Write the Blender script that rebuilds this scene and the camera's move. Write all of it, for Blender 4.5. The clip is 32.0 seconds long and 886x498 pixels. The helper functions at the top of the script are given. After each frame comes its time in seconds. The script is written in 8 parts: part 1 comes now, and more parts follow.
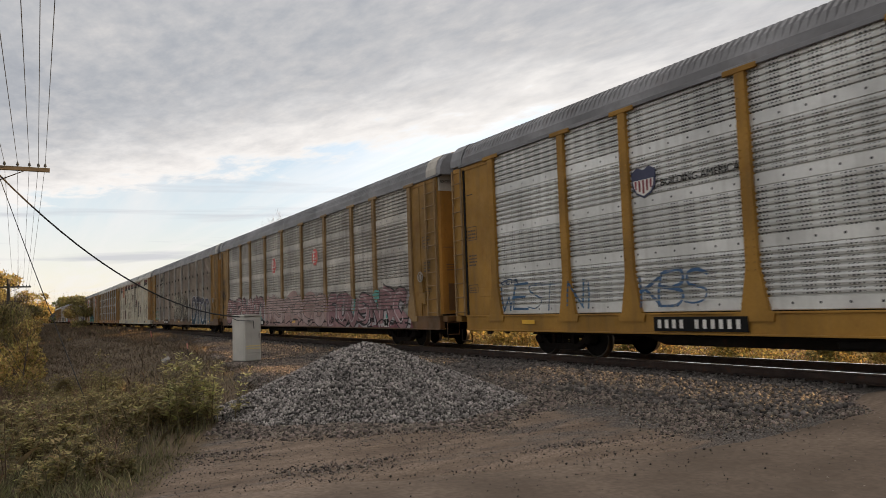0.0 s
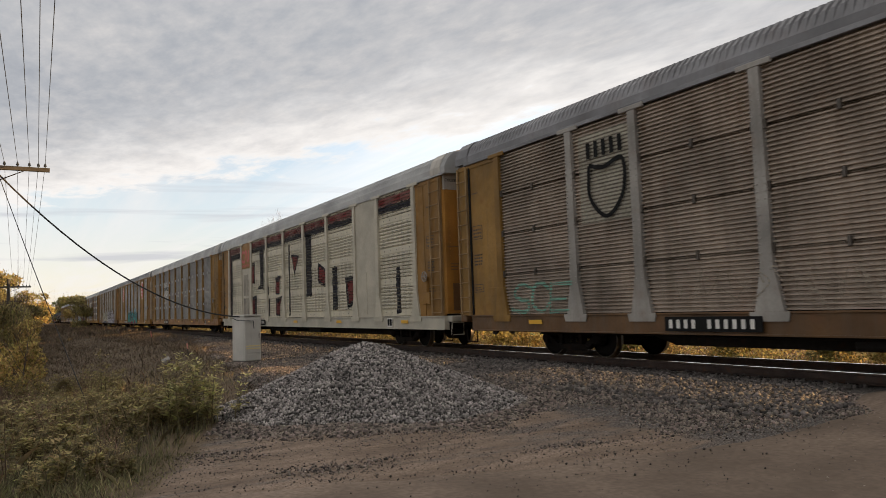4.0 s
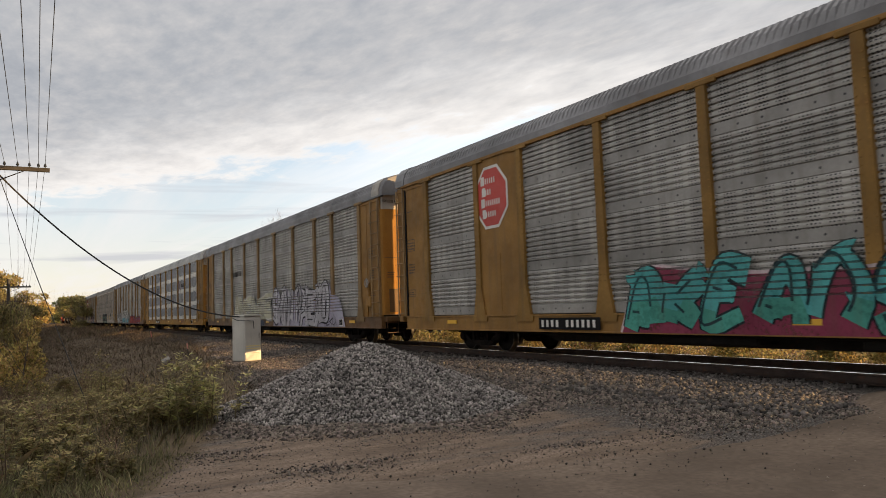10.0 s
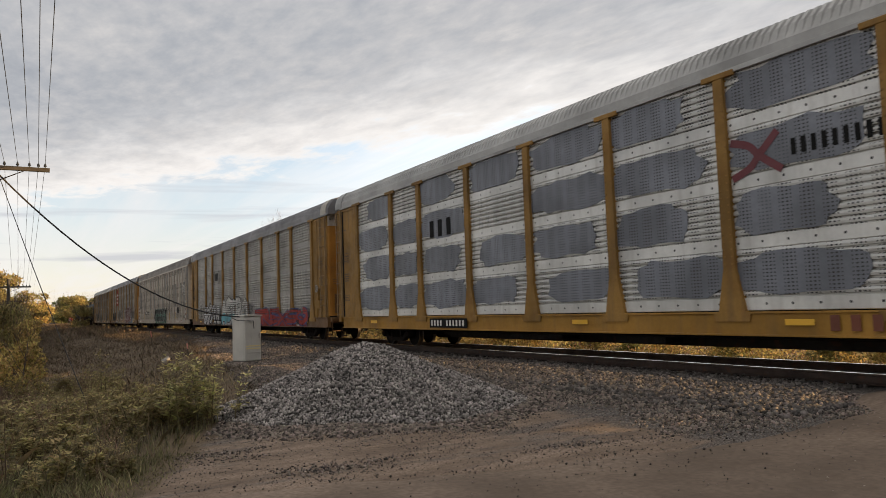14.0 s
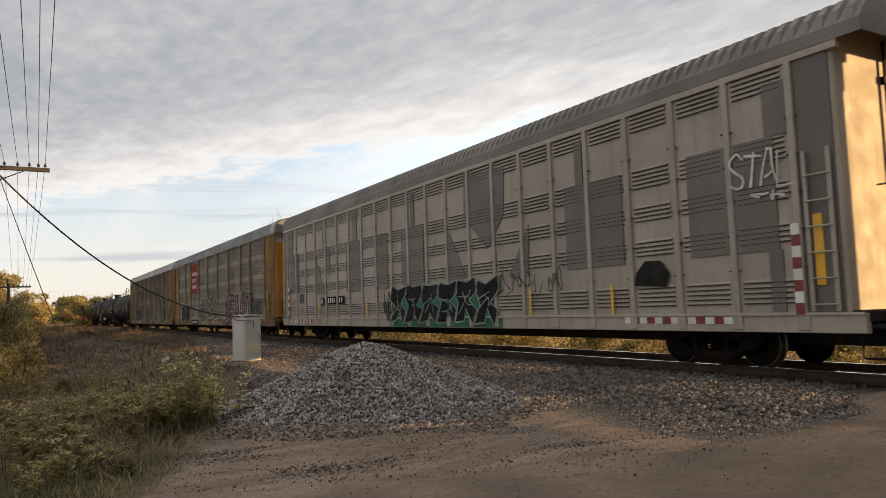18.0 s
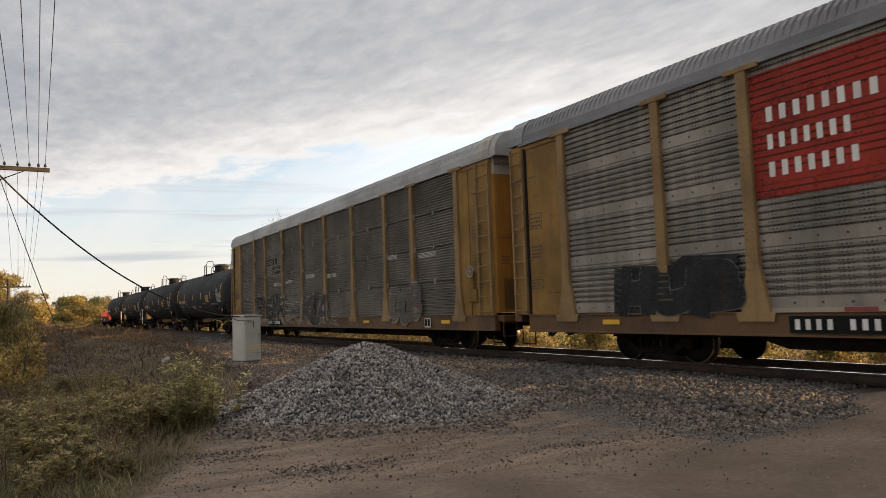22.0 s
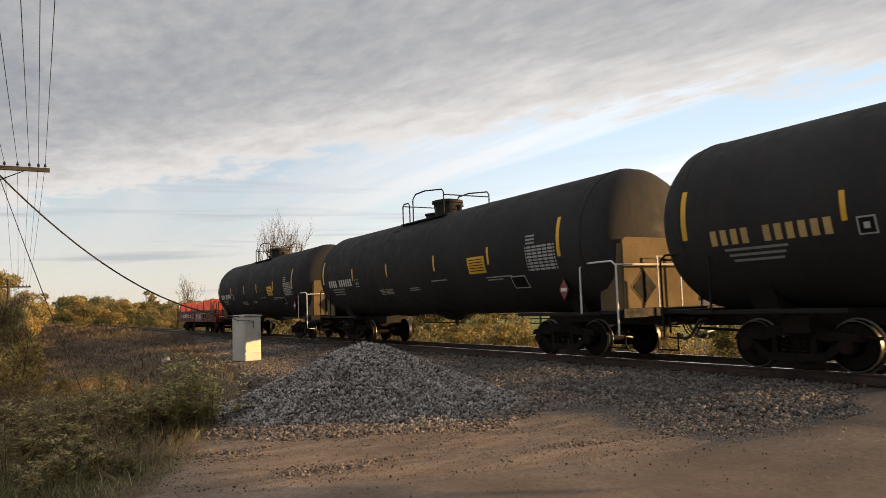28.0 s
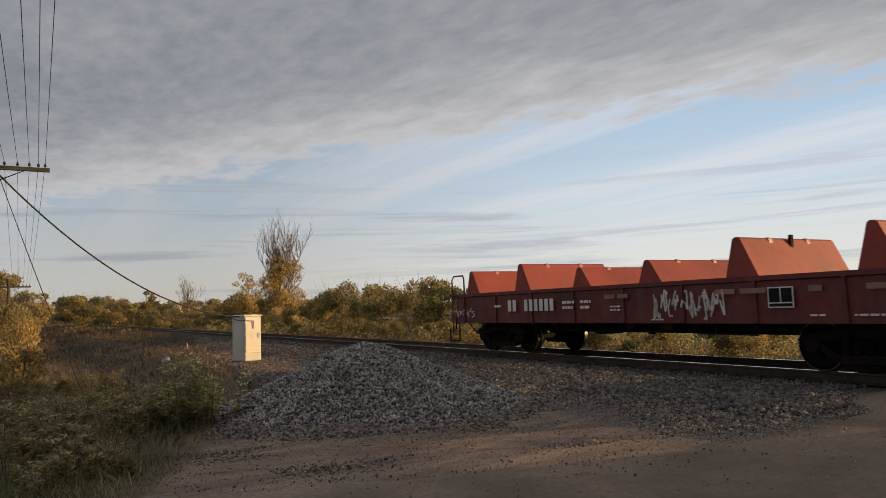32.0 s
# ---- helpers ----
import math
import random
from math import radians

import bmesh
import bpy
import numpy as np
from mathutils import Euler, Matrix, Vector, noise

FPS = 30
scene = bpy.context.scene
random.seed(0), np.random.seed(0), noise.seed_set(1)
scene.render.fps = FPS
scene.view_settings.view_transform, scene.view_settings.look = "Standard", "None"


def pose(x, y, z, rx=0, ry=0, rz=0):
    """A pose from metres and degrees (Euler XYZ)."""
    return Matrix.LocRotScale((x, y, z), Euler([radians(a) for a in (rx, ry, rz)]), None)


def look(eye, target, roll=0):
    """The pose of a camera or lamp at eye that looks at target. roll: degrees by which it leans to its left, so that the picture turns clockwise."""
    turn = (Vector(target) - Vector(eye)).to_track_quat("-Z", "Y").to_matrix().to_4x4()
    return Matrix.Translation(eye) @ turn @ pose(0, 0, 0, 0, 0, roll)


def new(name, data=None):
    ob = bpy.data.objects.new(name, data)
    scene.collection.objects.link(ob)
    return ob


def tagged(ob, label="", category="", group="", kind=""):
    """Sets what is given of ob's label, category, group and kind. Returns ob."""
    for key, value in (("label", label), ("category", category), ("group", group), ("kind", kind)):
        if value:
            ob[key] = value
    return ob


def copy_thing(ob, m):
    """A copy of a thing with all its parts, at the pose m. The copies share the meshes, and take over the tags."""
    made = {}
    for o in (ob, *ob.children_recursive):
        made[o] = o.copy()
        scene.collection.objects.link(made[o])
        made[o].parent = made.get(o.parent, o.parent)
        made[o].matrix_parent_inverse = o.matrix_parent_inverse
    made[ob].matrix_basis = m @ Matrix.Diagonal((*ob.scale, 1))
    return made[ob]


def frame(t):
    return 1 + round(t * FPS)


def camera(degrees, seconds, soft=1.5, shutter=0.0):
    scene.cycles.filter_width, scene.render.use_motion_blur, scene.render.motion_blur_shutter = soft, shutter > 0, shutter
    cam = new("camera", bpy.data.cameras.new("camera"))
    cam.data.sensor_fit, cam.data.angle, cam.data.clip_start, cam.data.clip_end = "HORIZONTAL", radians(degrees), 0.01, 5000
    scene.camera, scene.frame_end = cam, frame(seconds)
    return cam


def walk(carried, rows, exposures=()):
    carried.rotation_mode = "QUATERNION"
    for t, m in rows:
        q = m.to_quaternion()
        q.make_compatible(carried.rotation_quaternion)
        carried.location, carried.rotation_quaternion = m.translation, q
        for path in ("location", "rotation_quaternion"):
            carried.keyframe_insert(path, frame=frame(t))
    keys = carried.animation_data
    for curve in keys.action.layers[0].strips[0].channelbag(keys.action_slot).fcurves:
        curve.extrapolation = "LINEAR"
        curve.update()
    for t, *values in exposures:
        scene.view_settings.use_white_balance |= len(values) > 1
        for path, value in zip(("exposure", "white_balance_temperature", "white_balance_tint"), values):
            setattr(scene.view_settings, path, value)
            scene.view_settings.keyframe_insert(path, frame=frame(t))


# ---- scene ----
cam = camera(63.19, 32.0, soft=0.35, shutter=0.08)
EYE = Vector((0.0, 0.0, 1.256))
VIEW = look(EYE, EYE + Vector((-0.8615, 0.5013, 0.0804)), -1.96)
walk(cam, [(0.0, VIEW), (32.0, VIEW)],
     exposures=[(0.0, 1.25, 6500, 10), (23.0, 1.24, 6500, 10), (25.0, 1.22, 6500, 10), (27.5, 1.04, 6500, 10), (29.0, 0.93, 6450, 10), (31.0, 0.88, 6400, 10), (32.0, 0.42, 6150, 10)])

TRACK_Y = 12.109          # centre line of the track; rail tops are at z = 0
SUN_AZ, SUN_EL = 62.0, 7.0   # degrees from +X towards +Y, and above the horizon


# ---- world and sun ----
def build_world():
    w = bpy.data.worlds.new("sky")
    scene.world = w
    w.use_nodes = True
    nt = w.node_tree
    nt.nodes.clear()
    N, K = nt.nodes.new, nt.links.new

    def math_node(op, a, b=None, c=None):
        n = N("ShaderNodeMath")
        n.operation = op
        for i, q in enumerate((a, b, c)):
            if q is None:
                continue
            if isinstance(q, (int, float)):
                n.inputs[i].default_value = q
            else:
                K(q, n.inputs[i])
        return n.outputs[0]

    def ramp(fac, stops):
        n = N("ShaderNodeValToRGB")
        el = n.color_ramp.elements
        while len(el) < len(stops):
            el.new(0.5)
        for e, (pos, col) in zip(el, stops):
            e.position, e.color = pos, (*col, 1)
        K(fac, n.inputs[0])
        return n.outputs[0]

    def mix(fac, a, b):
        n = N("ShaderNodeMix")
        n.data_type = "RGBA"
        for s, q in ((0, fac), (6, a), (7, b)):
            if isinstance(q, (int, float)):
                n.inputs[s].default_value = q
            elif isinstance(q, tuple):
                n.inputs[s].default_value = (*q, 1)
            else:
                K(q, n.inputs[s])
        return n.outputs[2]

    def noise_node(vec, scale, detail, rough, dist=0.0):
        n = N("ShaderNodeTexNoise")
        n.inputs["Scale"].default_value, n.inputs["Detail"].default_value = scale, detail
        n.inputs["Roughness"].default_value, n.inputs["Distortion"].default_value = rough, dist
        K(vec, n.inputs["Vector"])
        return n.outputs[0]

    sky = N("ShaderNodeTexSky")
    sky.sky_type, sky.sun_disc = "NISHITA", False
    sky.sun_elevation, sky.sun_rotation = radians(SUN_EL), radians(90 - SUN_AZ)
    sky.air_density, sky.dust_density, sky.ozone_density = 1.0, 1.2, 1.5
    tc = N("ShaderNodeTexCoord")
    sep = N("ShaderNodeSeparateXYZ")
    K(tc.outputs["Generated"], sep.inputs[0])
    x, y, z = sep.outputs
    zz = math_node("MAXIMUM", z, 0.015)
    u, v = math_node("DIVIDE", x, zz), math_node("DIVIDE", y, zz)
    plane = N("ShaderNodeCombineXYZ")
    K(u, plane.inputs[0]), K(v, plane.inputs[1])
    P = plane.outputs[0]
    # stretched copies: rows of small clouds, and thin high streaks
    mp = N("ShaderNodeMapping")
    mp.inputs["Rotation"].default_value = (0, 0, radians(-32))
    mp.inputs["Scale"].default_value = (0.8, 1.5, 1)
    K(P, mp.inputs[0])
    big = noise_node(P, 0.45, 3.0, 0.5)
    rows = noise_node(mp.outputs[0], 2.4, 5.0, 0.6, 0.2)
    fine = noise_node(mp.outputs[0], 7.0, 4.0, 0.6)
    mp2 = N("ShaderNodeMapping")
    mp2.inputs["Rotation"].default_value = (0, 0, radians(-38))
    mp2.inputs["Scale"].default_value = (0.07, 0.8, 1)
    K(P, mp2.inputs[0])
    streak = noise_node(mp2.outputs[0], 1.6, 5.0, 0.6, 0.4)
    # edge of the cloud sheet: a straight line on the cloud plane
    edge = math_node("SUBTRACT", 4.75, math_node("SUBTRACT", v, math_node("MULTIPLY", u, 0.638)))
    e2 = math_node("ADD", edge, math_node("MULTIPLY", math_node("SUBTRACT", rows, 0.5), 2.6))
    # behind the camera the sheet also ends above a clear band
    e2 = math_node("MINIMUM", e2, math_node("ADD", math_node("MULTIPLY", math_node("SUBTRACT", rows, 0.5), 2.6), math_node("ADD", v, 6.2)))
    sheet = N("ShaderNodeMapRange")
    sheet.interpolation_type = "SMOOTHSTEP"
    sheet.inputs["From Min"].default_value, sheet.inputs["From Max"].default_value = 0.0, 0.7
    K(e2, sheet.inputs[0])
    tone = math_node("ADD", math_node("MULTIPLY", rows, 0.6), math_node("MULTIPLY", big, 0.4))
    tone = math_node("ADD", math_node("MULTIPLY", tone, 0.7), math_node("MULTIPLY", fine, 0.3))
    cloud = ramp(tone, [(0.32, (0.33, 0.352, 0.395)), (0.46, (0.425, 0.44, 0.47)), (0.58, (0.545, 0.54, 0.548)), (0.72, (0.74, 0.705, 0.675))])
    # the rim of the sheet is thinner and brighter
    rim = N("ShaderNodeMapRange")
    rim.interpolation_type = "SMOOTHSTEP"
    rim.inputs["From Min"].default_value, rim.inputs["From Max"].default_value = 2.2, 0.1
    K(e2, rim.inputs[0])
    cloud = mix(math_node("MULTIPLY", rim.outputs[0], 0.75), cloud, (1.12, 1.06, 1.0))
    # overhead the sheet is seen straight through and lets more light down
    high = N("ShaderNodeMapRange")
    high.inputs["From Min"].default_value, high.inputs["From Max"].default_value = 0.42, 0.85
    K(z, high.inputs[0])
    cloud = mix(math_node("MULTIPLY", high.outputs[0], 0.8), cloud, (1.0, 0.95, 0.90))
    # clear air: blue above, pale and warm at the horizon
    air = ramp(z, [(0.0, (1.22, 1.06, 0.81)), (0.05, (1.15, 1.10, 0.97)), (0.13, (0.93, 1.02, 1.06)), (0.22, (0.72, 0.88, 1.03)), (0.32, (0.56, 0.74, 0.94)), (1.0, (0.24, 0.40, 0.68))])
    skyscaled = N("ShaderNodeVectorMath")
    skyscaled.operation = "SCALE"
    skyscaled.inputs["Scale"].default_value = 0.09
    K(sky.outputs[0], skyscaled.inputs[0])
    air = mix(0.82, skyscaled.outputs[0], air)
    sm = N("ShaderNodeMapRange")
    sm.inputs["From Min"].default_value, sm.inputs["From Max"].default_value = 0.42, 0.62
    K(streak, sm.inputs[0])
    air = mix(math_node("MULTIPLY", sm.outputs[0], 0.6), air, (0.98, 0.95, 0.93))
    # thin level bars of grey cloud low over the horizon
    low = N("ShaderNodeMapping")
    low.inputs["Scale"].default_value = (1.7, 1.7, 34.0)
    low.inputs["Rotation"].default_value = (0, radians(2.2), 0)
    K(tc.outputs["Generated"], low.inputs[0])
    bar = N("ShaderNodeMapRange")
    bar.inputs["From Min"].default_value, bar.inputs["From Max"].default_value = 0.52, 0.66
    K(noise_node(low.outputs[0], 1.5, 5.0, 0.6, 0.5), bar.inputs[0])
    band = N("ShaderNodeMapRange")
    band.inputs["From Min"].default_value, band.inputs["From Max"].default_value = 0.22, 0.12
    K(z, band.inputs[0])
    air = mix(math_node("MULTIPLY", math_node("MULTIPLY", bar.outputs[0], band.outputs[0]), 0.7), air, (0.60, 0.61, 0.66))
    # the clear air is brighter towards the open north
    north = N("ShaderNodeMapRange")
    north.interpolation_type = "SMOOTHSTEP"
    north.inputs["From Min"].default_value, north.inputs["From Max"].default_value = 0.15, 0.75
    north.inputs["To Min"].default_value, north.inputs["To Max"].default_value = 0.89, 1.30
    K(y, north.inputs[0])
    airy = N("ShaderNodeVectorMath")
    airy.operation = "SCALE"
    K(air, airy.inputs[0]), K(north.outputs[0], airy.inputs["Scale"])
    col = mix(sheet.outputs[0], airy.outputs[0], cloud)
    bg = N("ShaderNodeBackground")
    K(col, bg.inputs[0])
    bg.inputs[1].default_value = 0.45
    out = N("ShaderNodeOutputWorld")
    K(bg.outputs[0], out.inputs[0])


build_world()
sun_data = bpy.data.lights.new("sun", "SUN")
sun_data.energy, sun_data.angle, sun_data.color = 5.0, radians(0.6), (1.0, 0.62, 0.27)
sun_ob = new("sun", sun_data)
SUN_DIR = Vector((math.cos(radians(SUN_EL)) * math.cos(radians(SUN_AZ)), math.cos(radians(SUN_EL)) * math.sin(radians(SUN_AZ)), math.sin(radians(SUN_EL))))
sun_ob.matrix_basis = look((0, 60, 60), Vector((0, 60, 60)) - SUN_DIR)


# ---- materials ----
MATS = {}


def mat(name, col, rough=0.6, metal=0.0, var=0.25, grain=0.12, scale=1.2, bump=0.15, dark=None, streak=0.0, rust=0.0, translucent=0.0, island=False, spread=(0.4, 1.65), spec=0.5, dots=False, band=1.0):
    """A procedural surface: colour with stains at two scales, streaks, rust and fine relief."""
    if name in MATS:
        return MATS[name]
    m = bpy.data.materials.new(name)
    MATS[name] = m
    m.use_nodes = True
    nt = m.node_tree
    N, K = nt.nodes.new, nt.links.new
    bsdf = nt.nodes["Principled BSDF"]
    tc, info = N("ShaderNodeTexCoord"), N("ShaderNodeObjectInfo")
    add = N("ShaderNodeVectorMath")
    add.operation = "MULTIPLY_ADD"
    add.inputs[1].default_value = (37.0, 0.0, 11.0)
    K(info.outputs["Random"], add.inputs[0]), K(tc.outputs["Object"], add.inputs[2])
    V = add.outputs[0]

    def tex(sc, det, stretch=(1, 1, 1)):
        mp = N("ShaderNodeMapping")
        mp.inputs["Scale"].default_value = stretch
        K(V, mp.inputs[0])
        n = N("ShaderNodeTexNoise")
        n.inputs["Scale"].default_value, n.inputs["Detail"].default_value = sc, det
        K(mp.outputs[0], n.inputs["Vector"])
        return n.outputs[0]

    def rng(f, a, b, c, d):
        n = N("ShaderNodeMapRange")
        for i, q in enumerate((a, b, c, d)):
            n.inputs[i + 1].default_value = q
        K(f, n.inputs[0])
        return n.outputs[0]

    def mixc(f, a, b, kind="MIX"):
        n = N("ShaderNodeMix")
        n.data_type, n.blend_type = "RGBA", kind
        for s, q in ((0, f), (6, a), (7, b)):
            if isinstance(q, (int, float)):
                n.inputs[s].default_value = q
            elif isinstance(q, tuple):
                n.inputs[s].default_value = (*q, 1)
            else:
                K(q, n.inputs[s])
        return n.outputs[2]

    low = dark or tuple(c * (1 - 1.6 * var) for c in col)
    high = tuple(min(1, c * (1 + 0.5 * var)) for c in col)
    c = mixc(rng(tex(scale, 5), 0.35, 0.68, 0, 1), low, high)
    g = tex(scale * 22, 3)
    c = mixc(rng(g, 0.3, 0.7, 0, grain * 2), c, tuple(q * 0.45 for q in col))
    if streak:
        c = mixc(rng(tex(2.4, 4, (2.2, 2.2, 0.18)), 0.5, 0.75, 0, streak), c, (0.10, 0.075, 0.05))
    if rust:
        c = mixc(rng(tex(scale * 3, 6), 0.58, 0.72, 0, rust), c, (0.16, 0.06, 0.025))
    if island:
        geo = N("ShaderNodeNewGeometry")
        hs = N("ShaderNodeHueSaturation")
        K(c, hs.inputs["Color"])
        K(rng(geo.outputs["Random Per Island"], 0, 1, 0.47, 0.53), hs.inputs["Hue"])
        K(rng(geo.outputs["Random Per Island"], 0, 1, spread[0], spread[1]), hs.inputs["Value"])
        wh = N("ShaderNodeTexWhiteNoise")
        wh.noise_dimensions = "1D"
        K(geo.outputs["Random Per Island"], wh.inputs["W"])
        K(rng(wh.outputs["Value"], 0, 1, 0.47, 0.53), hs.inputs["Hue"])
        c = hs.outputs[0]
    if dots:   # rows of small round perforations in the sheet
        sep = N("ShaderNodeSeparateXYZ")
        K(tc.outputs["Object"], sep.inputs[0])

        def cell(o, pitch, off=0.0):
            a = N("ShaderNodeMath")
            a.operation = "MULTIPLY_ADD"
            a.inputs[1].default_value, a.inputs[2].default_value = 1 / pitch, off
            K(o, a.inputs[0])
            b = N("ShaderNodeMath")
            b.operation = "FRACT"
            K(a.outputs[0], b.inputs[0])
            s = N("ShaderNodeMath")
            s.operation = "SUBTRACT"
            s.inputs[1].default_value = 0.5
            K(b.outputs[0], s.inputs[0])
            t = N("ShaderNodeMath")
            t.operation = "MULTIPLY"
            t.inputs[1].default_value = pitch
            K(s.outputs[0], t.inputs[0])
            return t.outputs[0]

        def less(o, lim):
            n = N("ShaderNodeMath")
            n.operation = "LESS_THAN"
            n.inputs[1].default_value = lim
            K(o, n.inputs[0])
            return n.outputs[0]

        def op(kind, a, b):
            n = N("ShaderNodeMath")
            n.operation = kind
            K(a, n.inputs[0]), K(b, n.inputs[1])
            return n.outputs[0]
        def frac(o, pitch, off):
            p = N("ShaderNodeMath")
            p.operation = "MULTIPLY_ADD"
            p.inputs[1].default_value, p.inputs[2].default_value = 1 / pitch, off
            K(o, p.inputs[0])
            q = N("ShaderNodeMath")
            q.operation = "FRACT"
            K(p.outputs[0], q.inputs[0])
            return q.outputs[0]
        # each course of 1.035 m has a plain bolted band below its slotted ribs
        course = frac(sep.outputs[2], 1.035, -1.02 / 1.035)
        in_band = less(course, 0.215)
        if band != 1.0:
            c = mixc(in_band, c, mixc(1.0, c, (band, band, band), "MULTIPLY"))
        dx, dz = cell(sep.outputs[0], 0.075), cell(sep.outputs[2], 0.0592, -1.02 / 0.0592)
        half = N("ShaderNodeMath")
        half.operation = "MULTIPLY"
        half.inputs[1].default_value = 0.6
        K(dx, half.inputs[0])
        d2 = op("ADD", op("MULTIPLY", half.outputs[0], half.outputs[0]), op("MULTIPLY", dz, dz))
        hole = less(d2, 0.0135 ** 2)
        hole = op("MULTIPLY", hole, less(frac(sep.outputs[0], 0.375, 0.3), 0.61))
        inv = N("ShaderNodeMath")
        inv.operation = "SUBTRACT"
        inv.inputs[0].default_value = 1.0
        K(in_band, inv.inputs[1])
        hole = op("MULTIPLY", hole, inv.outputs[0])
        hole = op("MULTIPLY", hole, rng(tex(0.55, 2), 0.36, 0.42, 0.5, 1))
        bx, bz = cell(sep.outputs[0], 0.47), cell(sep.outputs[2], 1.035, -1.02 / 1.035 + 0.39)
        bolt = less(op("ADD", op("MULTIPLY", bx, bx), op("MULTIPLY", bz, bz)), 0.022 ** 2)
        mx = N("ShaderNodeMath")
        mx.operation = "MAXIMUM"
        K(hole, mx.inputs[0]), K(bolt, mx.inputs[1])
        c = mixc(mx.outputs[0], c, (0.03, 0.03, 0.032))
    K(c, bsdf.inputs["Base Color"])
    bsdf.inputs["Metallic"].default_value = metal
    bsdf.inputs["Specular IOR Level"].default_value = spec
    K(rng(tex(scale * 6, 4), 0.3, 0.7, max(0.03, rough - 0.12), min(1, rough + 0.12)), bsdf.inputs["Roughness"])
    if bump:
        bp = N("ShaderNodeBump")
        bp.inputs["Strength"].default_value, bp.inputs["Distance"].default_value = bump, 0.02
        K(g, bp.inputs["Height"])
        K(bp.outputs[0], bsdf.inputs["Normal"])
    if translucent:
        tr = N("ShaderNodeBsdfTranslucent")
        K(c, tr.inputs[0])
        ms = N("ShaderNodeMixShader")
        ms.inputs[0].default_value = translucent
        K(bsdf.outputs[0], ms.inputs[1]), K(tr.outputs[0], ms.inputs[2])
        K(ms.outputs[0], nt.nodes["Material Output"].inputs[0])
    return m


galv = mat("galvanised_sheet", (0.455, 0.44, 0.415), 0.5, 0.25, 0.28, 0.12, 0.7, 0.1, streak=0.35, dots=True, band=0.72)
galv_dark = mat("weathered_sheet", (0.275, 0.246, 0.208), 0.6, 0.15, 0.3, 0.15, 0.7, 0.1, streak=0.5, rust=0.15, dots=True, band=1.2)
galv_mid = mat("worn_sheet", (0.49, 0.46, 0.415), 0.55, 0.15, 0.3, 0.15, 0.7, 0.1, streak=0.45, rust=0.1, dots=True, band=1.15)
galv_bright = mat("bright_sheet", (0.62, 0.62, 0.60), 0.42, 0.35, 0.22, 0.08, 0.6, 0.08, streak=0.25, dots=True, band=1.12)
ribbed_grey = mat("ribbed_grey_sheet", (0.41, 0.40, 0.395), 0.55, 0.25, 0.25, 0.15, 0.6, 0.1, streak=0.3)
ribbed_brown = mat("ribbed_brown_sheet", (0.42, 0.345, 0.28), 0.65, 0.1, 0.3, 0.18, 0.6, 0.1, streak=0.5, rust=0.2)
ribbed_sheet_l = mat("ribbed_taupe_sheet", (0.225, 0.20, 0.172), 0.65, 0.1, 0.3, 0.18, 0.6, 0.1, streak=0.4, rust=0.12)
cream_sheet = mat("cream_sheet", (0.58, 0.53, 0.405), 0.55, 0.0, 0.15, 0.1, 0.7, 0.1, streak=0.3, dots=True)
taupe_paint = mat("taupe_paint", (0.395, 0.346, 0.287), 0.5, 0.0, 0.12, 0.08, 0.5, 0.06, streak=0.25)
# end-door taupe made lighter than the sides: strong sun put into the colour
taupe_sunlit_end = mat("taupe_sunlit_end_paint", (0.46, 0.41, 0.33), 0.8, 0.0, 0.15, 0.1, 0.5, 0.06, streak=0.3)
taupe_letter = mat("taupe_letter_paint", (0.158, 0.141, 0.124), 0.5, 0.0, 0.12, 0.08, 0.5, 0.06, streak=0.2)
taupe_dark = mat("taupe_dark_paint", (0.135, 0.120, 0.106), 0.5, 0.0, 0.12, 0.08, 0.5, 0.06, streak=0.2)
yellow = mat("rack_yellow", (0.30, 0.170, 0.047), 0.62, 0.0, 0.25, 0.12, 0.8, 0.1, streak=0.4, rust=0.25, spec=0.2)
yellow_bright = mat("rack_bright_yellow", (0.37, 0.20, 0.042), 0.62, 0.0, 0.2, 0.1, 0.8, 0.08, streak=0.3, rust=0.18, spec=0.2)
sill_brown = mat("sill_ochre", (0.14, 0.068, 0.02), 0.6, 0.0, 0.3, 0.15, 0.8, 0.1, streak=0.45, rust=0.4)
yellow_pale = mat("rack_yellow_faded", (0.30, 0.195, 0.09), 0.62, 0.0, 0.22, 0.12, 0.8, 0.08, streak=0.4, rust=0.22, spec=0.2)
orange_rust = mat("rack_ochre", (0.32, 0.15, 0.04), 0.55, 0.0, 0.25, 0.12, 0.8, 0.1, streak=0.35, rust=0.3)
grey_post = mat("grey_post_paint", (0.34, 0.32, 0.29), 0.6, 0.1, 0.25, 0.12, 0.8, 0.1, streak=0.3, rust=0.2)
roof_grey = mat("roof_grey", (0.24, 0.24, 0.25), 0.55, 0.3, 0.25, 0.12, 0.5, 0.1, rust=0.1)
roof_light = mat("roof_light", (0.42, 0.42, 0.41), 0.5, 0.35, 0.22, 0.1, 0.5, 0.1)
roof_taupe = mat("roof_taupe", (0.22, 0.20, 0.18), 0.6, 0.1, 0.2, 0.1, 0.5, 0.1)
# orange raised above the sheets' yellow: sunlight bounced between car ends, put into colour
door_bounce_orange = mat("end_door_bounce_orange", (0.38, 0.18, 0.034), 0.6, 0.0, 0.2, 0.1, 0.8, 0.08, streak=0.3, rust=0.15, spec=0.2)
hood_silver = mat("hood_silver", (0.44, 0.41, 0.36), 0.5, 0.1, 0.2, 0.1, 0.8, 0.06, streak=0.35, rust=0.12)
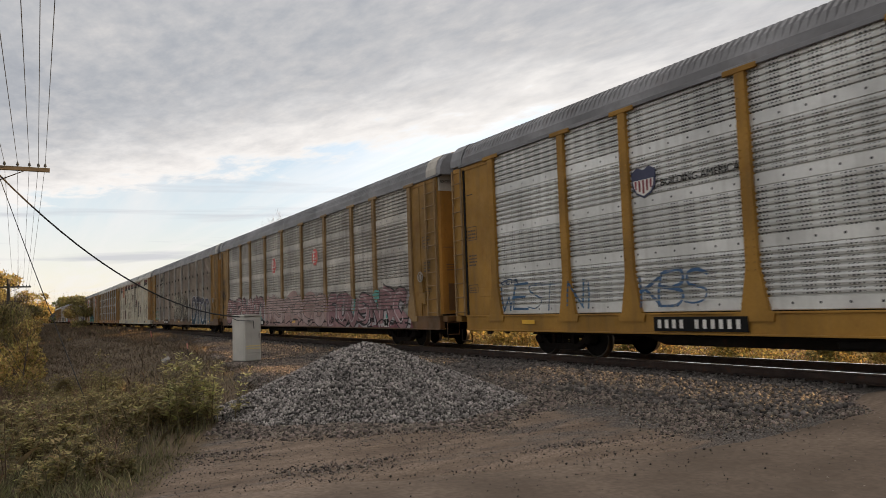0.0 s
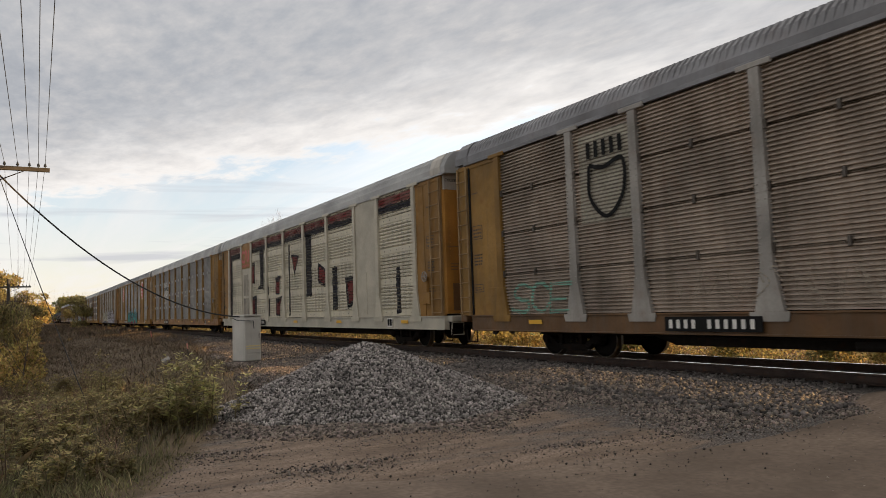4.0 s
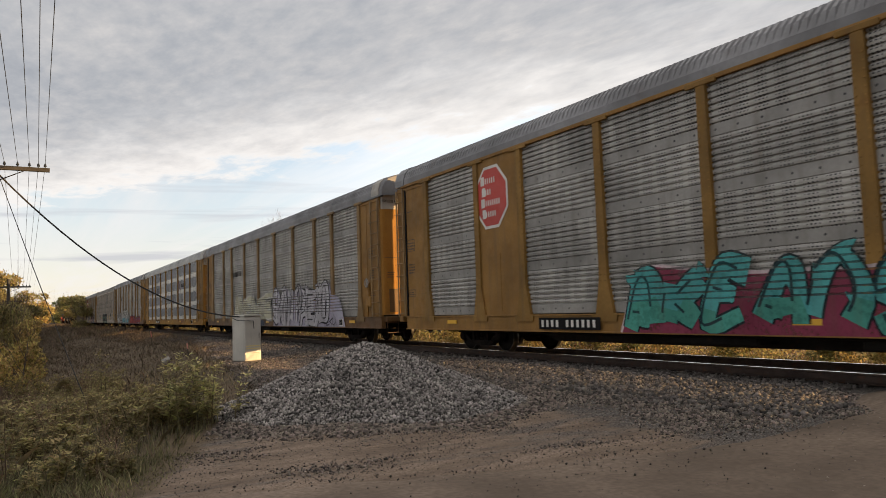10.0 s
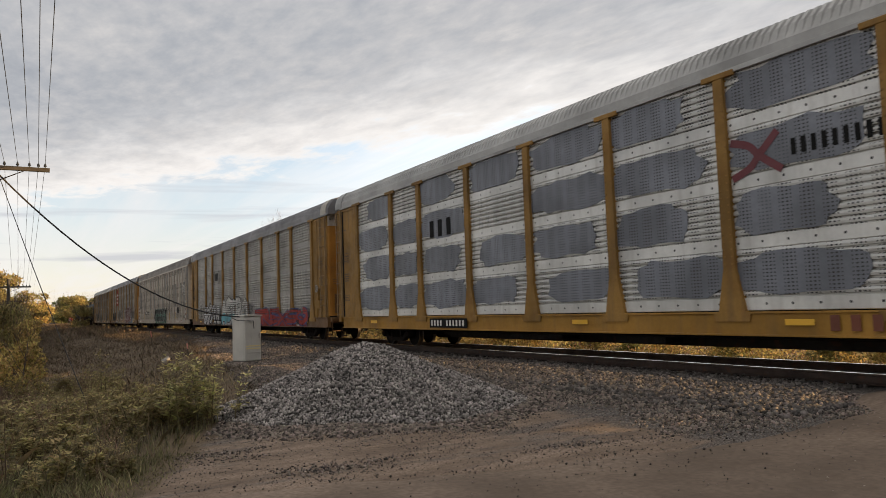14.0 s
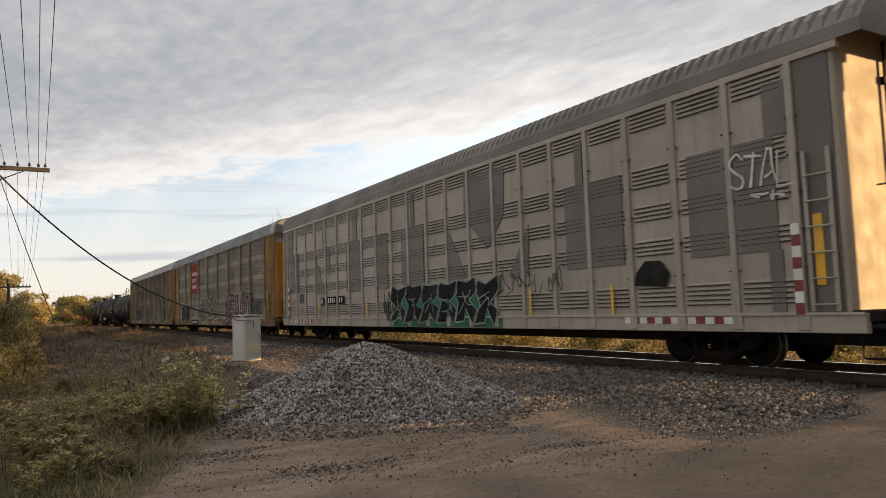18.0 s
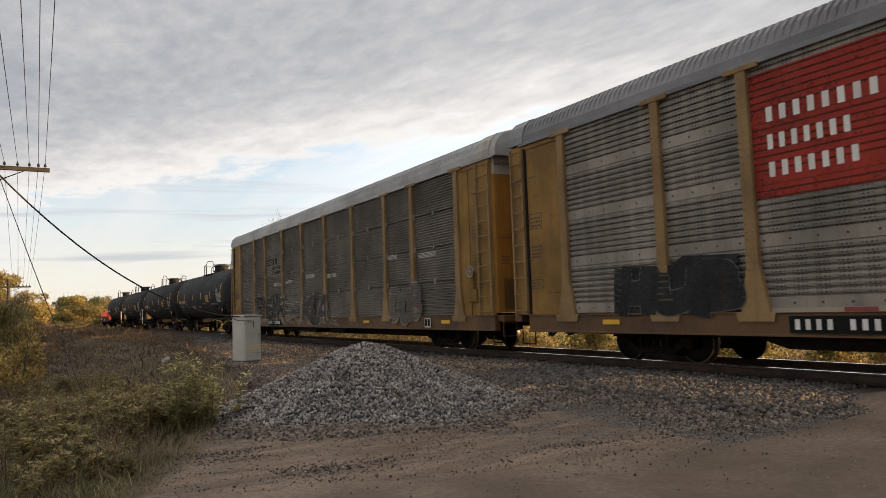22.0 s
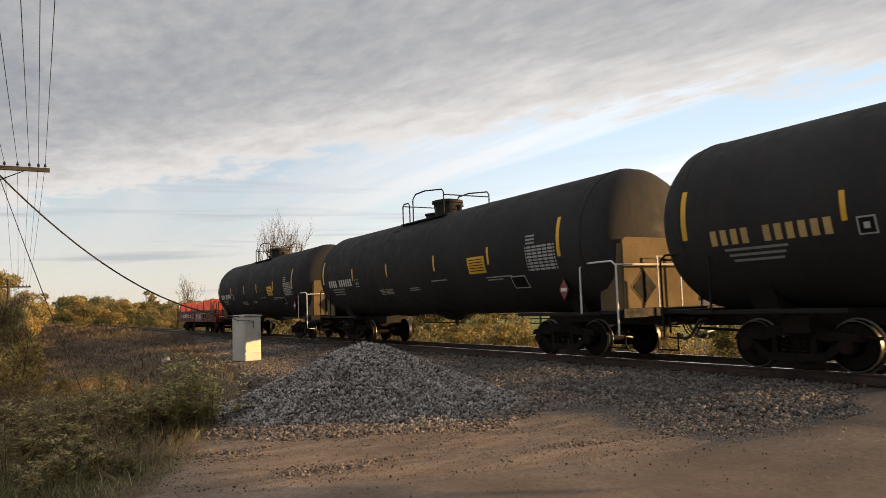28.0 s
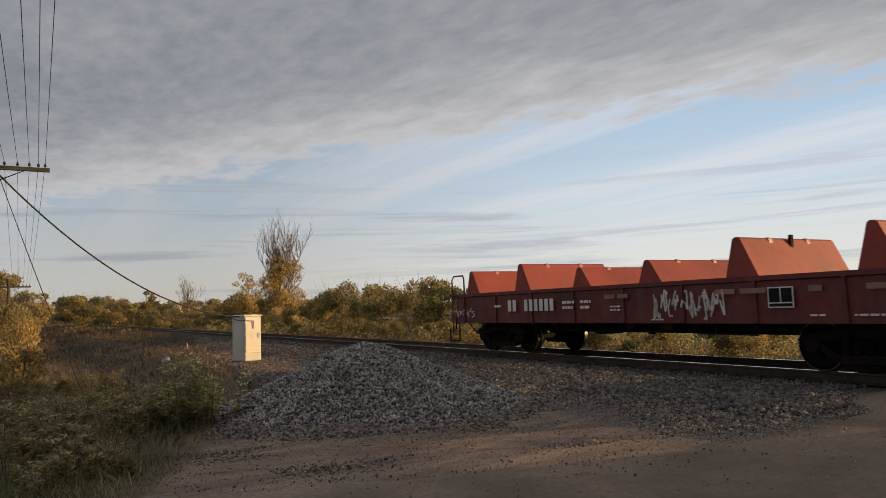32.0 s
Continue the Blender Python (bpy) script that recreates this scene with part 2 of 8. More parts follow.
white_paint = mat("white_paint", (0.72, 0.70, 0.66), 0.5, 0.0, 0.12, 0.06, 0.8, 0.05, streak=0.2)
dirty_white = mat("dirty_white_paint", (0.40, 0.35, 0.27), 0.65, 0.0, 0.2, 0.12, 0.8, 0.06, streak=0.4, rust=0.15)
black_steel = mat("black_steel", (0.014, 0.012, 0.011), 0.75, 0.0, 0.3, 0.2, 1.5, 0.15, rust=0.15, spec=0.25)
brown_steel = mat("brown_steel", (0.017, 0.013, 0.011), 0.85, 0.0, 0.3, 0.2, 1.5, 0.2, rust=0.1, spec=0.1)
wheel_steel = mat("wheel_steel", (0.014, 0.012, 0.011), 0.85, 0.0, 0.2, 0.1, 2.0, 0.08, spec=0.08)
tread_steel = mat("tread_steel", (0.10, 0.09, 0.08), 0.4, 1.0, 0.1, 0.05, 2.0, 0.03)
tank_black = mat("tank_black", (0.040, 0.040, 0.041), 0.7, 0.0, 0.15, 0.1, 0.5, 0.04, streak=0.1, spec=0.06)
tank_dusty = mat("tank_dusty_black", (0.052, 0.055, 0.058), 0.75, 0.0, 0.2, 0.1, 0.5, 0.04, streak=0.12, spec=0.08)
tan_plate = mat("tan_plate", (0.17, 0.125, 0.07), 0.85, 0.0, 0.2, 0.15, 1.0, 0.05, streak=0.25, spec=0.1)
coil_red = mat("coil_car_red", (0.125, 0.017, 0.016), 0.6, 0.0, 0.25, 0.12, 0.8, 0.08, streak=0.35)
hood_red = mat("hood_red", (0.27, 0.036, 0.022), 0.6, 0.0, 0.2, 0.1, 0.8, 0.08, rust=0.2)
sign_red = mat("sign_red", (0.50, 0.05, 0.035), 0.5, 0.0, 0.12, 0.06, 0.8, 0.03)
plate_black = mat("plate_black", (0.012, 0.012, 0.012), 0.8, 0.0, 0.1, 0.05, 1.0, 0.02, spec=0.12)
reflector = mat("reflector_yellow", (0.75, 0.42, 0.03), 0.4, 0.0, 0.1, 0.04, 1.0, 0.0)
rail_side = mat("rail_side", (0.07, 0.045, 0.035), 0.75, 0.3, 0.3, 0.2, 2.0, 0.2, rust=0.4)
rail_top = mat("rail_top", (0.62, 0.60, 0.58), 0.16, 1.0, 0.08, 0.03, 2.0, 0.02)
tie_wood = mat("tie_wood", (0.085, 0.065, 0.05), 0.9, 0.0, 0.35, 0.3, 2.0, 0.5)
stone = mat("crushed_stone", (0.236, 0.214, 0.199), 0.9, 0.0, 0.25, 0.15, 3.0, 0.3, island=True, spread=(0.12, 2.4))
stone_warm = mat("yard_stone", (0.163, 0.132, 0.110), 0.9, 0.0, 0.25, 0.15, 3.0, 0.3, island=True, spread=(0.15, 2.2))
pole_wood = mat("pole_wood", (0.066, 0.058, 0.05), 0.9, 0.0, 0.35, 0.25, 1.0, 0.4)
wire_dark = mat("wire_dark", (0.02, 0.02, 0.022), 0.6, 0.0, 0.1, 0.0, 1.0, 0.0)
insulator_mat = mat("insulator_glass", (0.03, 0.035, 0.04), 0.2, 0.0, 0.1, 0.0, 1.0, 0.0)
cabinet_grey = mat("cabinet_paint", (0.58, 0.56, 0.51), 0.5, 0.1, 0.12, 0.06, 1.0, 0.04, streak=0.2)
concrete = mat("concrete", (0.36, 0.34, 0.31), 0.9, 0.0, 0.2, 0.2, 1.5, 0.3)
bark = mat("bark", (0.16, 0.12, 0.09), 0.95, 0.0, 0.3, 0.3, 2.0, 0.5)
leaf_gold = mat("autumn_leaves", (0.50, 0.37, 0.13), 0.7, 0.0, 0.3, 0.1, 0.6, 0.0, translucent=0.5, island=True)
leaf_olive = mat("olive_leaves", (0.31, 0.26, 0.10), 0.7, 0.0, 0.3, 0.1, 0.6, 0.0, translucent=0.5, island=True)
leaf_green = mat("green_leaves", (0.19, 0.20, 0.075), 0.65, 0.0, 0.3, 0.1, 0.6, 0.0, translucent=0.5, island=True)
leaf_dark = mat("dark_conifer_leaves", (0.07, 0.09, 0.035), 0.75, 0.0, 0.3, 0.1, 0.6, 0.0, translucent=0.2, island=True)
dead_stalk = mat("dead_stalk", (0.26, 0.175, 0.115), 0.85, 0.0, 0.3, 0.1, 0.8, 0.0, translucent=0.3, island=True)
olive_grass = mat("olive_grass", (0.28, 0.228, 0.125), 0.8, 0.0, 0.3, 0.1, 0.8, 0.0, translucent=0.3, island=True)
straw = mat("dry_straw", (0.38, 0.29, 0.16), 0.8, 0.0, 0.3, 0.1, 0.8, 0.0, translucent=0.3, island=True)
weed_green = mat("weed_green", (0.40, 0.335, 0.145), 0.7, 0.0, 0.3, 0.1, 0.8, 0.0, translucent=0.5, island=True)
bush_green = mat("bush_green", (0.41, 0.37, 0.155), 0.6, 0.0, 0.3, 0.1, 0.8, 0.0, translucent=0.45, island=True, spread=(0.45, 1.9))
grass_green = mat("grass_green", (0.25, 0.235, 0.115), 0.7, 0.0, 0.3, 0.1, 0.8, 0.0, translucent=0.3, island=True)
paint_cache = {}


def paint(col, rough=0.55):
    """Flat sprayed or stencilled paint of one colour."""
    key = tuple(round(c, 3) for c in col)
    if key not in paint_cache:
        paint_cache[key] = mat("paint_%d" % len(paint_cache), col, rough, 0.0, 0.15, 0.12, 1.2, 0.05)
    return paint_cache[key]


def spray(col, ribs=None):
    """Thin sprayed paint, rubbed away in places; on corrugated sheet it misses the grooves. ribs: 'perf', 'rib' or None."""
    key = ("spray", ribs) + tuple(round(c, 3) for c in col)
    if key not in paint_cache:
        m = mat("spray_%d" % len(paint_cache), col, 0.7, 0.0, 0.2, 0.12, 1.0, 0.05, streak=0.25, spec=0.15)
        nt = m.node_tree
        N, K = nt.nodes.new, nt.links.new
        tc, worn, soft_worn, add, lim = N("ShaderNodeTexCoord"), N("ShaderNodeTexNoise"), N("ShaderNodeTexNoise"), N("ShaderNodeMath"), N("ShaderNodeMapRange")
        worn.inputs["Scale"].default_value, worn.inputs["Detail"].default_value = 14.0, 5.0
        soft_worn.inputs["Scale"].default_value, soft_worn.inputs["Detail"].default_value = 1.3, 3.0
        K(tc.outputs["Object"], worn.inputs["Vector"]), K(tc.outputs["Object"], soft_worn.inputs["Vector"])
        K(worn.outputs[0], add.inputs[0]), K(soft_worn.outputs[0], add.inputs[1])
        lim.inputs["From Min"].default_value, lim.inputs["From Max"].default_value = 0.78, 1.0
        lim.inputs["To Min"].default_value, lim.inputs["To Max"].default_value = 0.68, 0.97
        K(add.outputs[0], lim.inputs[0])
        cover = lim.outputs[0]
        if ribs:
            sep = N("ShaderNodeSeparateXYZ")
            K(tc.outputs["Object"], sep.inputs[0])

            def calc(kind, a, b, c=None):
                n = N("ShaderNodeMath")
                n.operation = kind
                for i, q in enumerate((a, b, c)):
                    if q is None:
                        continue
                    if isinstance(q, (int, float)):
                        n.inputs[i].default_value = q
                    else:
                        K(q, n.inputs[i])
                return n.outputs[0]
            z = sep.outputs[2]
            course = calc("MULTIPLY", calc("FRACT", calc("MULTIPLY_ADD", z, 1 / 1.035, -1.02 / 1.035), 0.0), 1.035)
            pitch, first, groove, start = (0.1155, 0.215, 0.036, 0.215) if ribs == "perf" else (0.0785, 0.036, 0.034, 0.0)
            phase = calc("FRACT", calc("MULTIPLY_ADD", course, 1 / pitch, 1 - first / pitch), 0.0)
            miss = calc("MULTIPLY", calc("LESS_THAN", phase, groove / pitch), calc("GREATER_THAN", course, start))
            miss = calc("MULTIPLY", miss, calc("GREATER_THAN", z, 1.03))
            cover = calc("MULTIPLY", cover, calc("MULTIPLY_ADD", miss, -0.72, 1.0))
        clear, ms = N("ShaderNodeBsdfTransparent"), N("ShaderNodeMixShader")
        K(cover, ms.inputs[0]), K(clear.outputs[0], ms.inputs[1]), K(nt.nodes["Principled BSDF"].outputs[0], ms.inputs[2])
        K(ms.outputs[0], nt.nodes["Material Output"].inputs[0])
        paint_cache[key] = m
    return paint_cache[key]


# ---- mesh tools ----
class Geo:
    """Gathers vertices and faces for one mesh."""

    def __init__(self):
        self.v, self.f, self.mi = [], [], []

    def add(self, vs, fs, mi=0):
        o = len(self.v)
        self.v.extend(vs)
        self.f.extend(tuple(i + o for i in f) for f in fs)
        self.mi.extend([mi] * len(fs))
        return self

    def box(self, x0, x1, y0, y1, z0, z1, c=0.0, mi=0):
        """A box; c chamfers its twelve edges."""
        if c <= 0:
            vs = [(x, y, z) for x in (x0, x1) for y in (y0, y1) for z in (z0, z1)]
            return self.add(vs, [(0, 1, 3, 2), (4, 6, 7, 5), (0, 4, 5, 1), (2, 3, 7, 6), (0, 2, 6, 4), (1, 5, 7, 3)], mi)
        lo, hi = (x0, y0, z0), (x1, y1, z1)
        vs, idx = [], {}
        for sx in (0, 1):
            for sy in (0, 1):
                for sz in (0, 1):
                    s = (sx, sy, sz)
                    for a in range(3):
                        q = []
                        for k in range(3):
                            base = hi[k] if s[k] else lo[k]
                            q.append(base if k == a else base + (-c if s[k] else c))
                        idx[(s, a)] = len(vs)
                        vs.append(tuple(q))
        fs = []
        for a in range(3):
            b, d = (a + 1) % 3, (a + 2) % 3
            for s in (0, 1):
                ring = []
                for sb, sd in ((0, 0), (1, 0), (1, 1), (0, 1)):
                    t = [0, 0, 0]
                    t[a], t[b], t[d] = s, sb, sd
                    ring.append(idx[(tuple(t), a)])
                fs.append(tuple(ring if s else ring[::-1]))
        for a in range(3):
            b, d = (a + 1) % 3, (a + 2) % 3
            for sb in (0, 1):
                for sd in (0, 1):
                    t0, t1 = [0, 0, 0], [0, 0, 0]
                    t0[b] = t1[b] = sb
                    t0[d] = t1[d] = sd
                    t1[a] = 1
                    fs.append((idx[(tuple(t0), b)], idx[(tuple(t1), b)], idx[(tuple(t1), d)], idx[(tuple(t0), d)]))
        for s in [(i, j, k) for i in (0, 1) for j in (0, 1) for k in (0, 1)]:
            fs.append((idx[(s, 0)], idx[(s, 1)], idx[(s, 2)]))
        return self.add(vs, fs, mi)

    def tube(self, pts, r, n=6, mi=0, cap=True):
        """A round bar along a line of points; r may be one radius or one for each point."""
        pts = [Vector(p) for p in pts]
        rs = r if isinstance(r, (list, tuple)) else [r] * len(pts)
        o = len(self.v)
        side = None
        for i, p in enumerate(pts):
            d = (pts[min(i + 1, len(pts) - 1)] - pts[max(i - 1, 0)]).normalized()
            if side is None:
                side = d.cross(Vector((0, 0, 1)) if abs(d.z) < 0.9 else Vector((1, 0, 0))).normalized()
            side = (side - d * side.dot(d)).normalized()
            other = d.cross(side)
            for k in range(n):
                a = 2 * math.pi * k / n
                self.v.append(tuple(p + (side * math.cos(a) + other * math.sin(a)) * rs[i]))
        cnt = 0
        for i in range(len(pts) - 1):
            for k in range(n):
                a, b = o + i * n + k, o + i * n + (k + 1) % n
                self.f.append((a, b, b + n, a + n))
                cnt += 1
        if cap:
            self.f.append(tuple(o + k for k in range(n))[::-1])
            self.f.append(tuple(o + (len(pts) - 1) * n + k for k in range(n)))
            cnt += 2
        self.mi.extend([mi] * cnt)
        return self

    def prism(self, prof, a0, a1, axis="x", mi=0, caps=True):
        """A closed outline pushed along an axis. axis x: outline in (y, z); y: (x, z); z: (x, y)."""
        def at(p, a):
            return {"x": (a, p[0], p[1]), "y": (p[0], a, p[1]), "z": (p[0], p[1], a)}[axis]
        n = len(prof)
        vs = [at(p, a0) for p in prof] + [at(p, a1) for p in prof]
        fs = [(i, (i + 1) % n, n + (i + 1) % n, n + i) for i in range(n)]
        if caps:
            fs += [tuple(range(n))[::-1], tuple(range(n, 2 * n))]
        return self.add(vs, fs, mi)

    def lathe(self, prof, axis_at=(0, 0, 0), axis="x", n=24, mi=0, caps=True):
        """An outline of (along, radius) turned about an axis."""
        vs, fs = [], []
        for a, r in prof:
            for k in range(n):
                t = 2 * math.pi * k / n
                c, s = r * math.cos(t), r * math.sin(t)
                q = {"x": (a, c, s), "y": (c, a, s), "z": (c, s, a)}[axis]
                vs.append(tuple(q[i] + axis_at[i] for i in range(3)))
        for i in range(len(prof) - 1):
            for k in range(n):
                fs.append((i * n + k, i * n + (k + 1) % n, (i + 1) * n + (k + 1) % n, (i + 1) * n + k))
        if caps:
            fs += [tuple(range(n))[::-1], tuple(range((len(prof) - 1) * n, len(prof) * n))]
        return self.add(vs, fs, mi)

    def ribbon(self, pts, w, y, mi=0, depth=0.004):
        """A painted stroke on an upright wall: points in (x, z), drawn at that y, closed behind."""
        P = np.array(pts, float)
        d = np.gradient(P, axis=0)
        d /= np.maximum(np.linalg.norm(d, axis=1), 1e-6)[:, None]
        nrm = np.stack([-d[:, 1], d[:, 0]], 1)
        ws = np.full(len(P), w / 2) if np.isscalar(w) else np.array(w) / 2
        L, R = P + nrm * ws[:, None], P - nrm * ws[:, None]
        vs = [(a[0], y, a[1]) for a in L] + [(a[0], y, a[1]) for a in R]
        n = len(P)
        return self.add(vs, [(i, i + 1, n + i + 1, n + i) for i in range(n - 1)], mi)

    def mesh(self, name, mats, smooth=False):
        me = bpy.data.meshes.new(name)
        me.from_pydata(self.v, [], self.f)
        for m in (mats if isinstance(mats, (list, tuple)) else [mats]):
            me.materials.append(m)
        if any(self.mi):
            me.polygons.foreach_set("material_index", self.mi)
        bm = bmesh.new()
        bm.from_mesh(me)
        bmesh.ops.recalc_face_normals(bm, faces=bm.faces)
        bm.to_mesh(me)
        bm.free()
        if smooth:
            me.shade_smooth()
            me.set_sharp_from_angle(angle=radians(35))
        return me


def part(name, geo, material, parent=None, label="", m=None, smooth=False):
    """Links a mesh (or gathered geometry) as one object under a thing or a part."""
    me = geo if isinstance(geo, bpy.types.Mesh) else geo.mesh(name, material, smooth)
    ob = new(name, me)
    ob.parent = parent
    if m is not None:
        ob.matrix_basis = m
    if label:
        tagged(ob, label)
    return ob


def bulk(name, verts, per, material, parent=None):
    """One mesh of many separate polygons with the same corner count."""
    verts = np.asarray(verts, np.float32).reshape(-1, 3)
    n = len(verts) // per
    me = bpy.data.meshes.new(name)
    me.vertices.add(len(verts)), me.loops.add(len(verts)), me.polygons.add(n)
    me.vertices.foreach_set("co", verts.ravel())
    me.loops.foreach_set("vertex_index", np.arange(len(verts), dtype=np.int32))
    me.polygons.foreach_set("loop_start", np.arange(0, len(verts), per, dtype=np.int32))
    me.update(calc_edges=True)
    me.materials.append(material)
    ob = new(name, me)
    ob.parent = parent
    return ob


def indexed(name, verts, faces, material, parent=None):
    """One mesh from arrays of vertices and equal faces."""
    verts, faces = np.asarray(verts, np.float32), np.asarray(faces, np.int32)
    me = bpy.data.meshes.new(name)
    me.vertices.add(len(verts)), me.loops.add(faces.size), me.polygons.add(len(faces))
    me.vertices.foreach_set("co", verts.ravel())
    me.loops.foreach_set("vertex_index", faces.ravel())
    me.polygons.foreach_set("loop_start", np.arange(0, faces.size, faces.shape[1], dtype=np.int32))
    me.update(calc_edges=True)
    me.materials.append(material)
    ob = new(name, me)
    ob.parent = parent
    return ob


RNG = np.random.default_rng(7)


def smooth01(a, b, x):
    t = np.clip((np.asarray(x, float) - a) / (b - a), 0, 1)
    return t * t * (3 - 2 * t)


def ground_z(x, y):
    """Height of the ground: raised track bed, yard of gravel by the road, ditch along the near side."""
    x, y = np.asarray(x, float), np.asarray(y, float)
    d = np.abs(y - TRACK_Y)
    yard = smooth01(-17, -12, x)                      # level yard and road near the crossing
    shoulder = -0.2 - 0.24 * smooth01(1.5, 6.5, d)
    ditch = -0.2 - 0.26 * smooth01(1.6, 5.0, d) - 0.55 * smooth01(5.8, 9.0, d) * smooth01(17, 11, d)
    near = yard * shoulder + (1 - yard) * ditch
    far = -0.2 - 0.55 * smooth01(1.6, 4.5, d) - 0.1 * smooth01(6, 14, d)
    z = np.where(y < TRACK_Y, near, far)
    z = z + 0.025 * np.sin(x * 0.9 + 1.3 * np.sin(y * 0.7)) * np.sin(y * 1.1) * smooth01(2.2, 4, d)
    return z


# ---- ground, road, track ----
def graded(lo, hi, step, far):
    """Grid lines: even inside, ever wider towards the horizon."""
    mid = list(np.arange(lo, hi + 1e-6, step))
    left, right, s = [], [], step
    a, b = lo, hi
    while a > -far or b < far:
        s *= 1.22
        a, b = a - s, b + s
        left.insert(0, a), right.append(b)
    return np.array(left + mid + right)


def veg_edge(x):
    """The y up to which weeds grow on the near side of the track."""
    x = np.asarray(x, float)
    return np.where(x > -7.3, -30.0, np.where(x > -16, 0.9 + (-7.3 - x) * 0.44, np.minimum(4.73 + (-16 - x) * 0.15, 10.4)))


def ground_material():
    m = bpy.data.materials.new("ground_soil_and_gravel")
    m.use_nodes = True
    nt = m.node_tree
    N, K = nt.nodes.new, nt.links.new
    bsdf = nt.nodes["Principled BSDF"]
    tc = N("ShaderNodeTexCoord")
    att = N("ShaderNodeAttribute")
    att.attribute_name = "zone"
    sep = N("ShaderNodeSeparateColor")
    K(att.outputs["Color"], sep.inputs[0])

    def tex(sc, det, rough=0.55):
        n = N("ShaderNodeTexNoise")
        n.inputs["Scale"].default_value, n.inputs["Detail"].default_value, n.inputs["Roughness"].default_value = sc, det, rough
        K(tc.outputs["Object"], n.inputs["Vector"])
        return n.outputs[0]

    def ramp(f, stops):
        n = N("ShaderNodeValToRGB")
        el = n.color_ramp.elements
        while len(el) < len(stops):
            el.new(0.5)
        for e, (p, c) in zip(el, stops):
            e.position, e.color = p, (*c, 1)
        K(f, n.inputs[0])
        return n.outputs[0]

    def mixc(f, a, b):
        n = N("ShaderNodeMix")
        n.data_type = "RGBA"
        for s, q in ((0, f), (6, a), (7, b)):
            K(q, n.inputs[s])
        return n.outputs[2]

    def soft(f, spread):
        a = N("ShaderNodeMath")
        a.operation = "MULTIPLY_ADD"
        a.inputs[1].default_value, a.inputs[2].default_value = spread, -spread / 2
        K(tex(1.7, 5), a.inputs[0])
        b = N("ShaderNodeMath")
        b.operation = "ADD"
        K(f, b.inputs[0]), K(a.outputs[0], b.inputs[1])
        c = N("ShaderNodeMapRange")
        c.inputs["From Min"].default_value, c.inputs["From Max"].default_value = 0.35, 0.65
        K(b.outputs[0], c.inputs[0])
        return c.outputs[0]
    def stretched(sc, det, stretch, rough=0.6):
        mp = N("ShaderNodeMapping")
        mp.inputs["Scale"].default_value = stretch
        mp.inputs["Rotation"].default_value = (0, 0, radians(7))
        K(tc.outputs["Object"], mp.inputs[0])
        n = N("ShaderNodeTexNoise")
        n.inputs["Scale"].default_value, n.inputs["Detail"].default_value, n.inputs["Roughness"].default_value = sc, det, rough
        n.inputs["Distortion"].default_value = 0.3
        K(mp.outputs[0], n.inputs["Vector"])
        return n.outputs[0]

    def span(f, a, b, lo=0.0, hi=1.0):
        n = N("ShaderNodeMapRange")
        for i, q in enumerate((a, b, lo, hi)):
            n.inputs[i + 1].default_value = q
        K(f, n.inputs[0])
        return n.outputs[0]
    pebbles = N("ShaderNodeTexVoronoi")
    pebbles.inputs["Scale"].default_value = 55.0
    K(tc.outputs["Object"], pebbles.inputs["Vector"])
    pc = N("ShaderNodeSeparateColor")
    K(pebbles.outputs["Color"], pc.inputs[0])
    gravel = ramp(pc.outputs[0], [(0.0, (0.046, 0.040, 0.036)), (0.6, (0.104, 0.094, 0.085)), (1.0, (0.209, 0.187, 0.171))])
    # packed dirt, with wheel tracks drawn along the road
    tracks = stretched(2.6, 8, (1.0, 0.26, 1.0), 0.72)
    dirt = ramp(tracks, [(0.32, (0.112, 0.082, 0.061)), (0.46, (0.198, 0.148, 0.111)), (0.58, (0.29, 0.219, 0.166)), (0.70, (0.345, 0.270, 0.212))])
    dirt = mixc(span(tex(38, 3), 0.38, 0.6, 0.0, 0.75), dirt, ramp(tex(9, 4), [(0.3, (0.085, 0.062, 0.044)), (0.7, (0.212, 0.156, 0.116))]))
    dirt = mixc(span(stretched(1.7, 5, (1.0, 0.22, 1.0)), 0.50, 0.60, 0.0, 0.75), dirt, gravel)
    yard = mixc(soft(sep.outputs[2], 0.9), gravel, dirt)
    soil = ramp(tex(2.2, 6, 0.65), [(0.3, (0.066, 0.050, 0.033)), (0.55, (0.122, 0.090, 0.058)), (0.75, (0.177, 0.133, 0.082))])
    field = ramp(tex(0.35, 6, 0.6), [(0.3, (0.10, 0.13, 0.03)), (0.55, (0.15, 0.19, 0.045)), (0.75, (0.22, 0.23, 0.07))])
    c = mixc(soft(sep.outputs[0], 0.5), yard, soil)
    c = mixc(soft(sep.outputs[1], 0.4), c, field)
    K(c, bsdf.inputs["Base Color"])
    bsdf.inputs["Roughness"].default_value = 0.95
    bsdf.inputs["Specular IOR Level"].default_value = 0.2
    bp = N("ShaderNodeBump")
    bp.inputs["Strength"].default_value, bp.inputs["Distance"].default_value = 0.5, 0.035
    K(tracks, bp.inputs["Height"])
    b2 = N("ShaderNodeBump")
    b2.inputs["Strength"].default_value, b2.inputs["Distance"].default_value = 0.6, 0.012
    K(tex(45, 4, 0.7), b2.inputs["Height"])
    K(bp.outputs[0], b2.inputs["Normal"])
    K(b2.outputs[0], bsdf.inputs["Normal"])
    return m


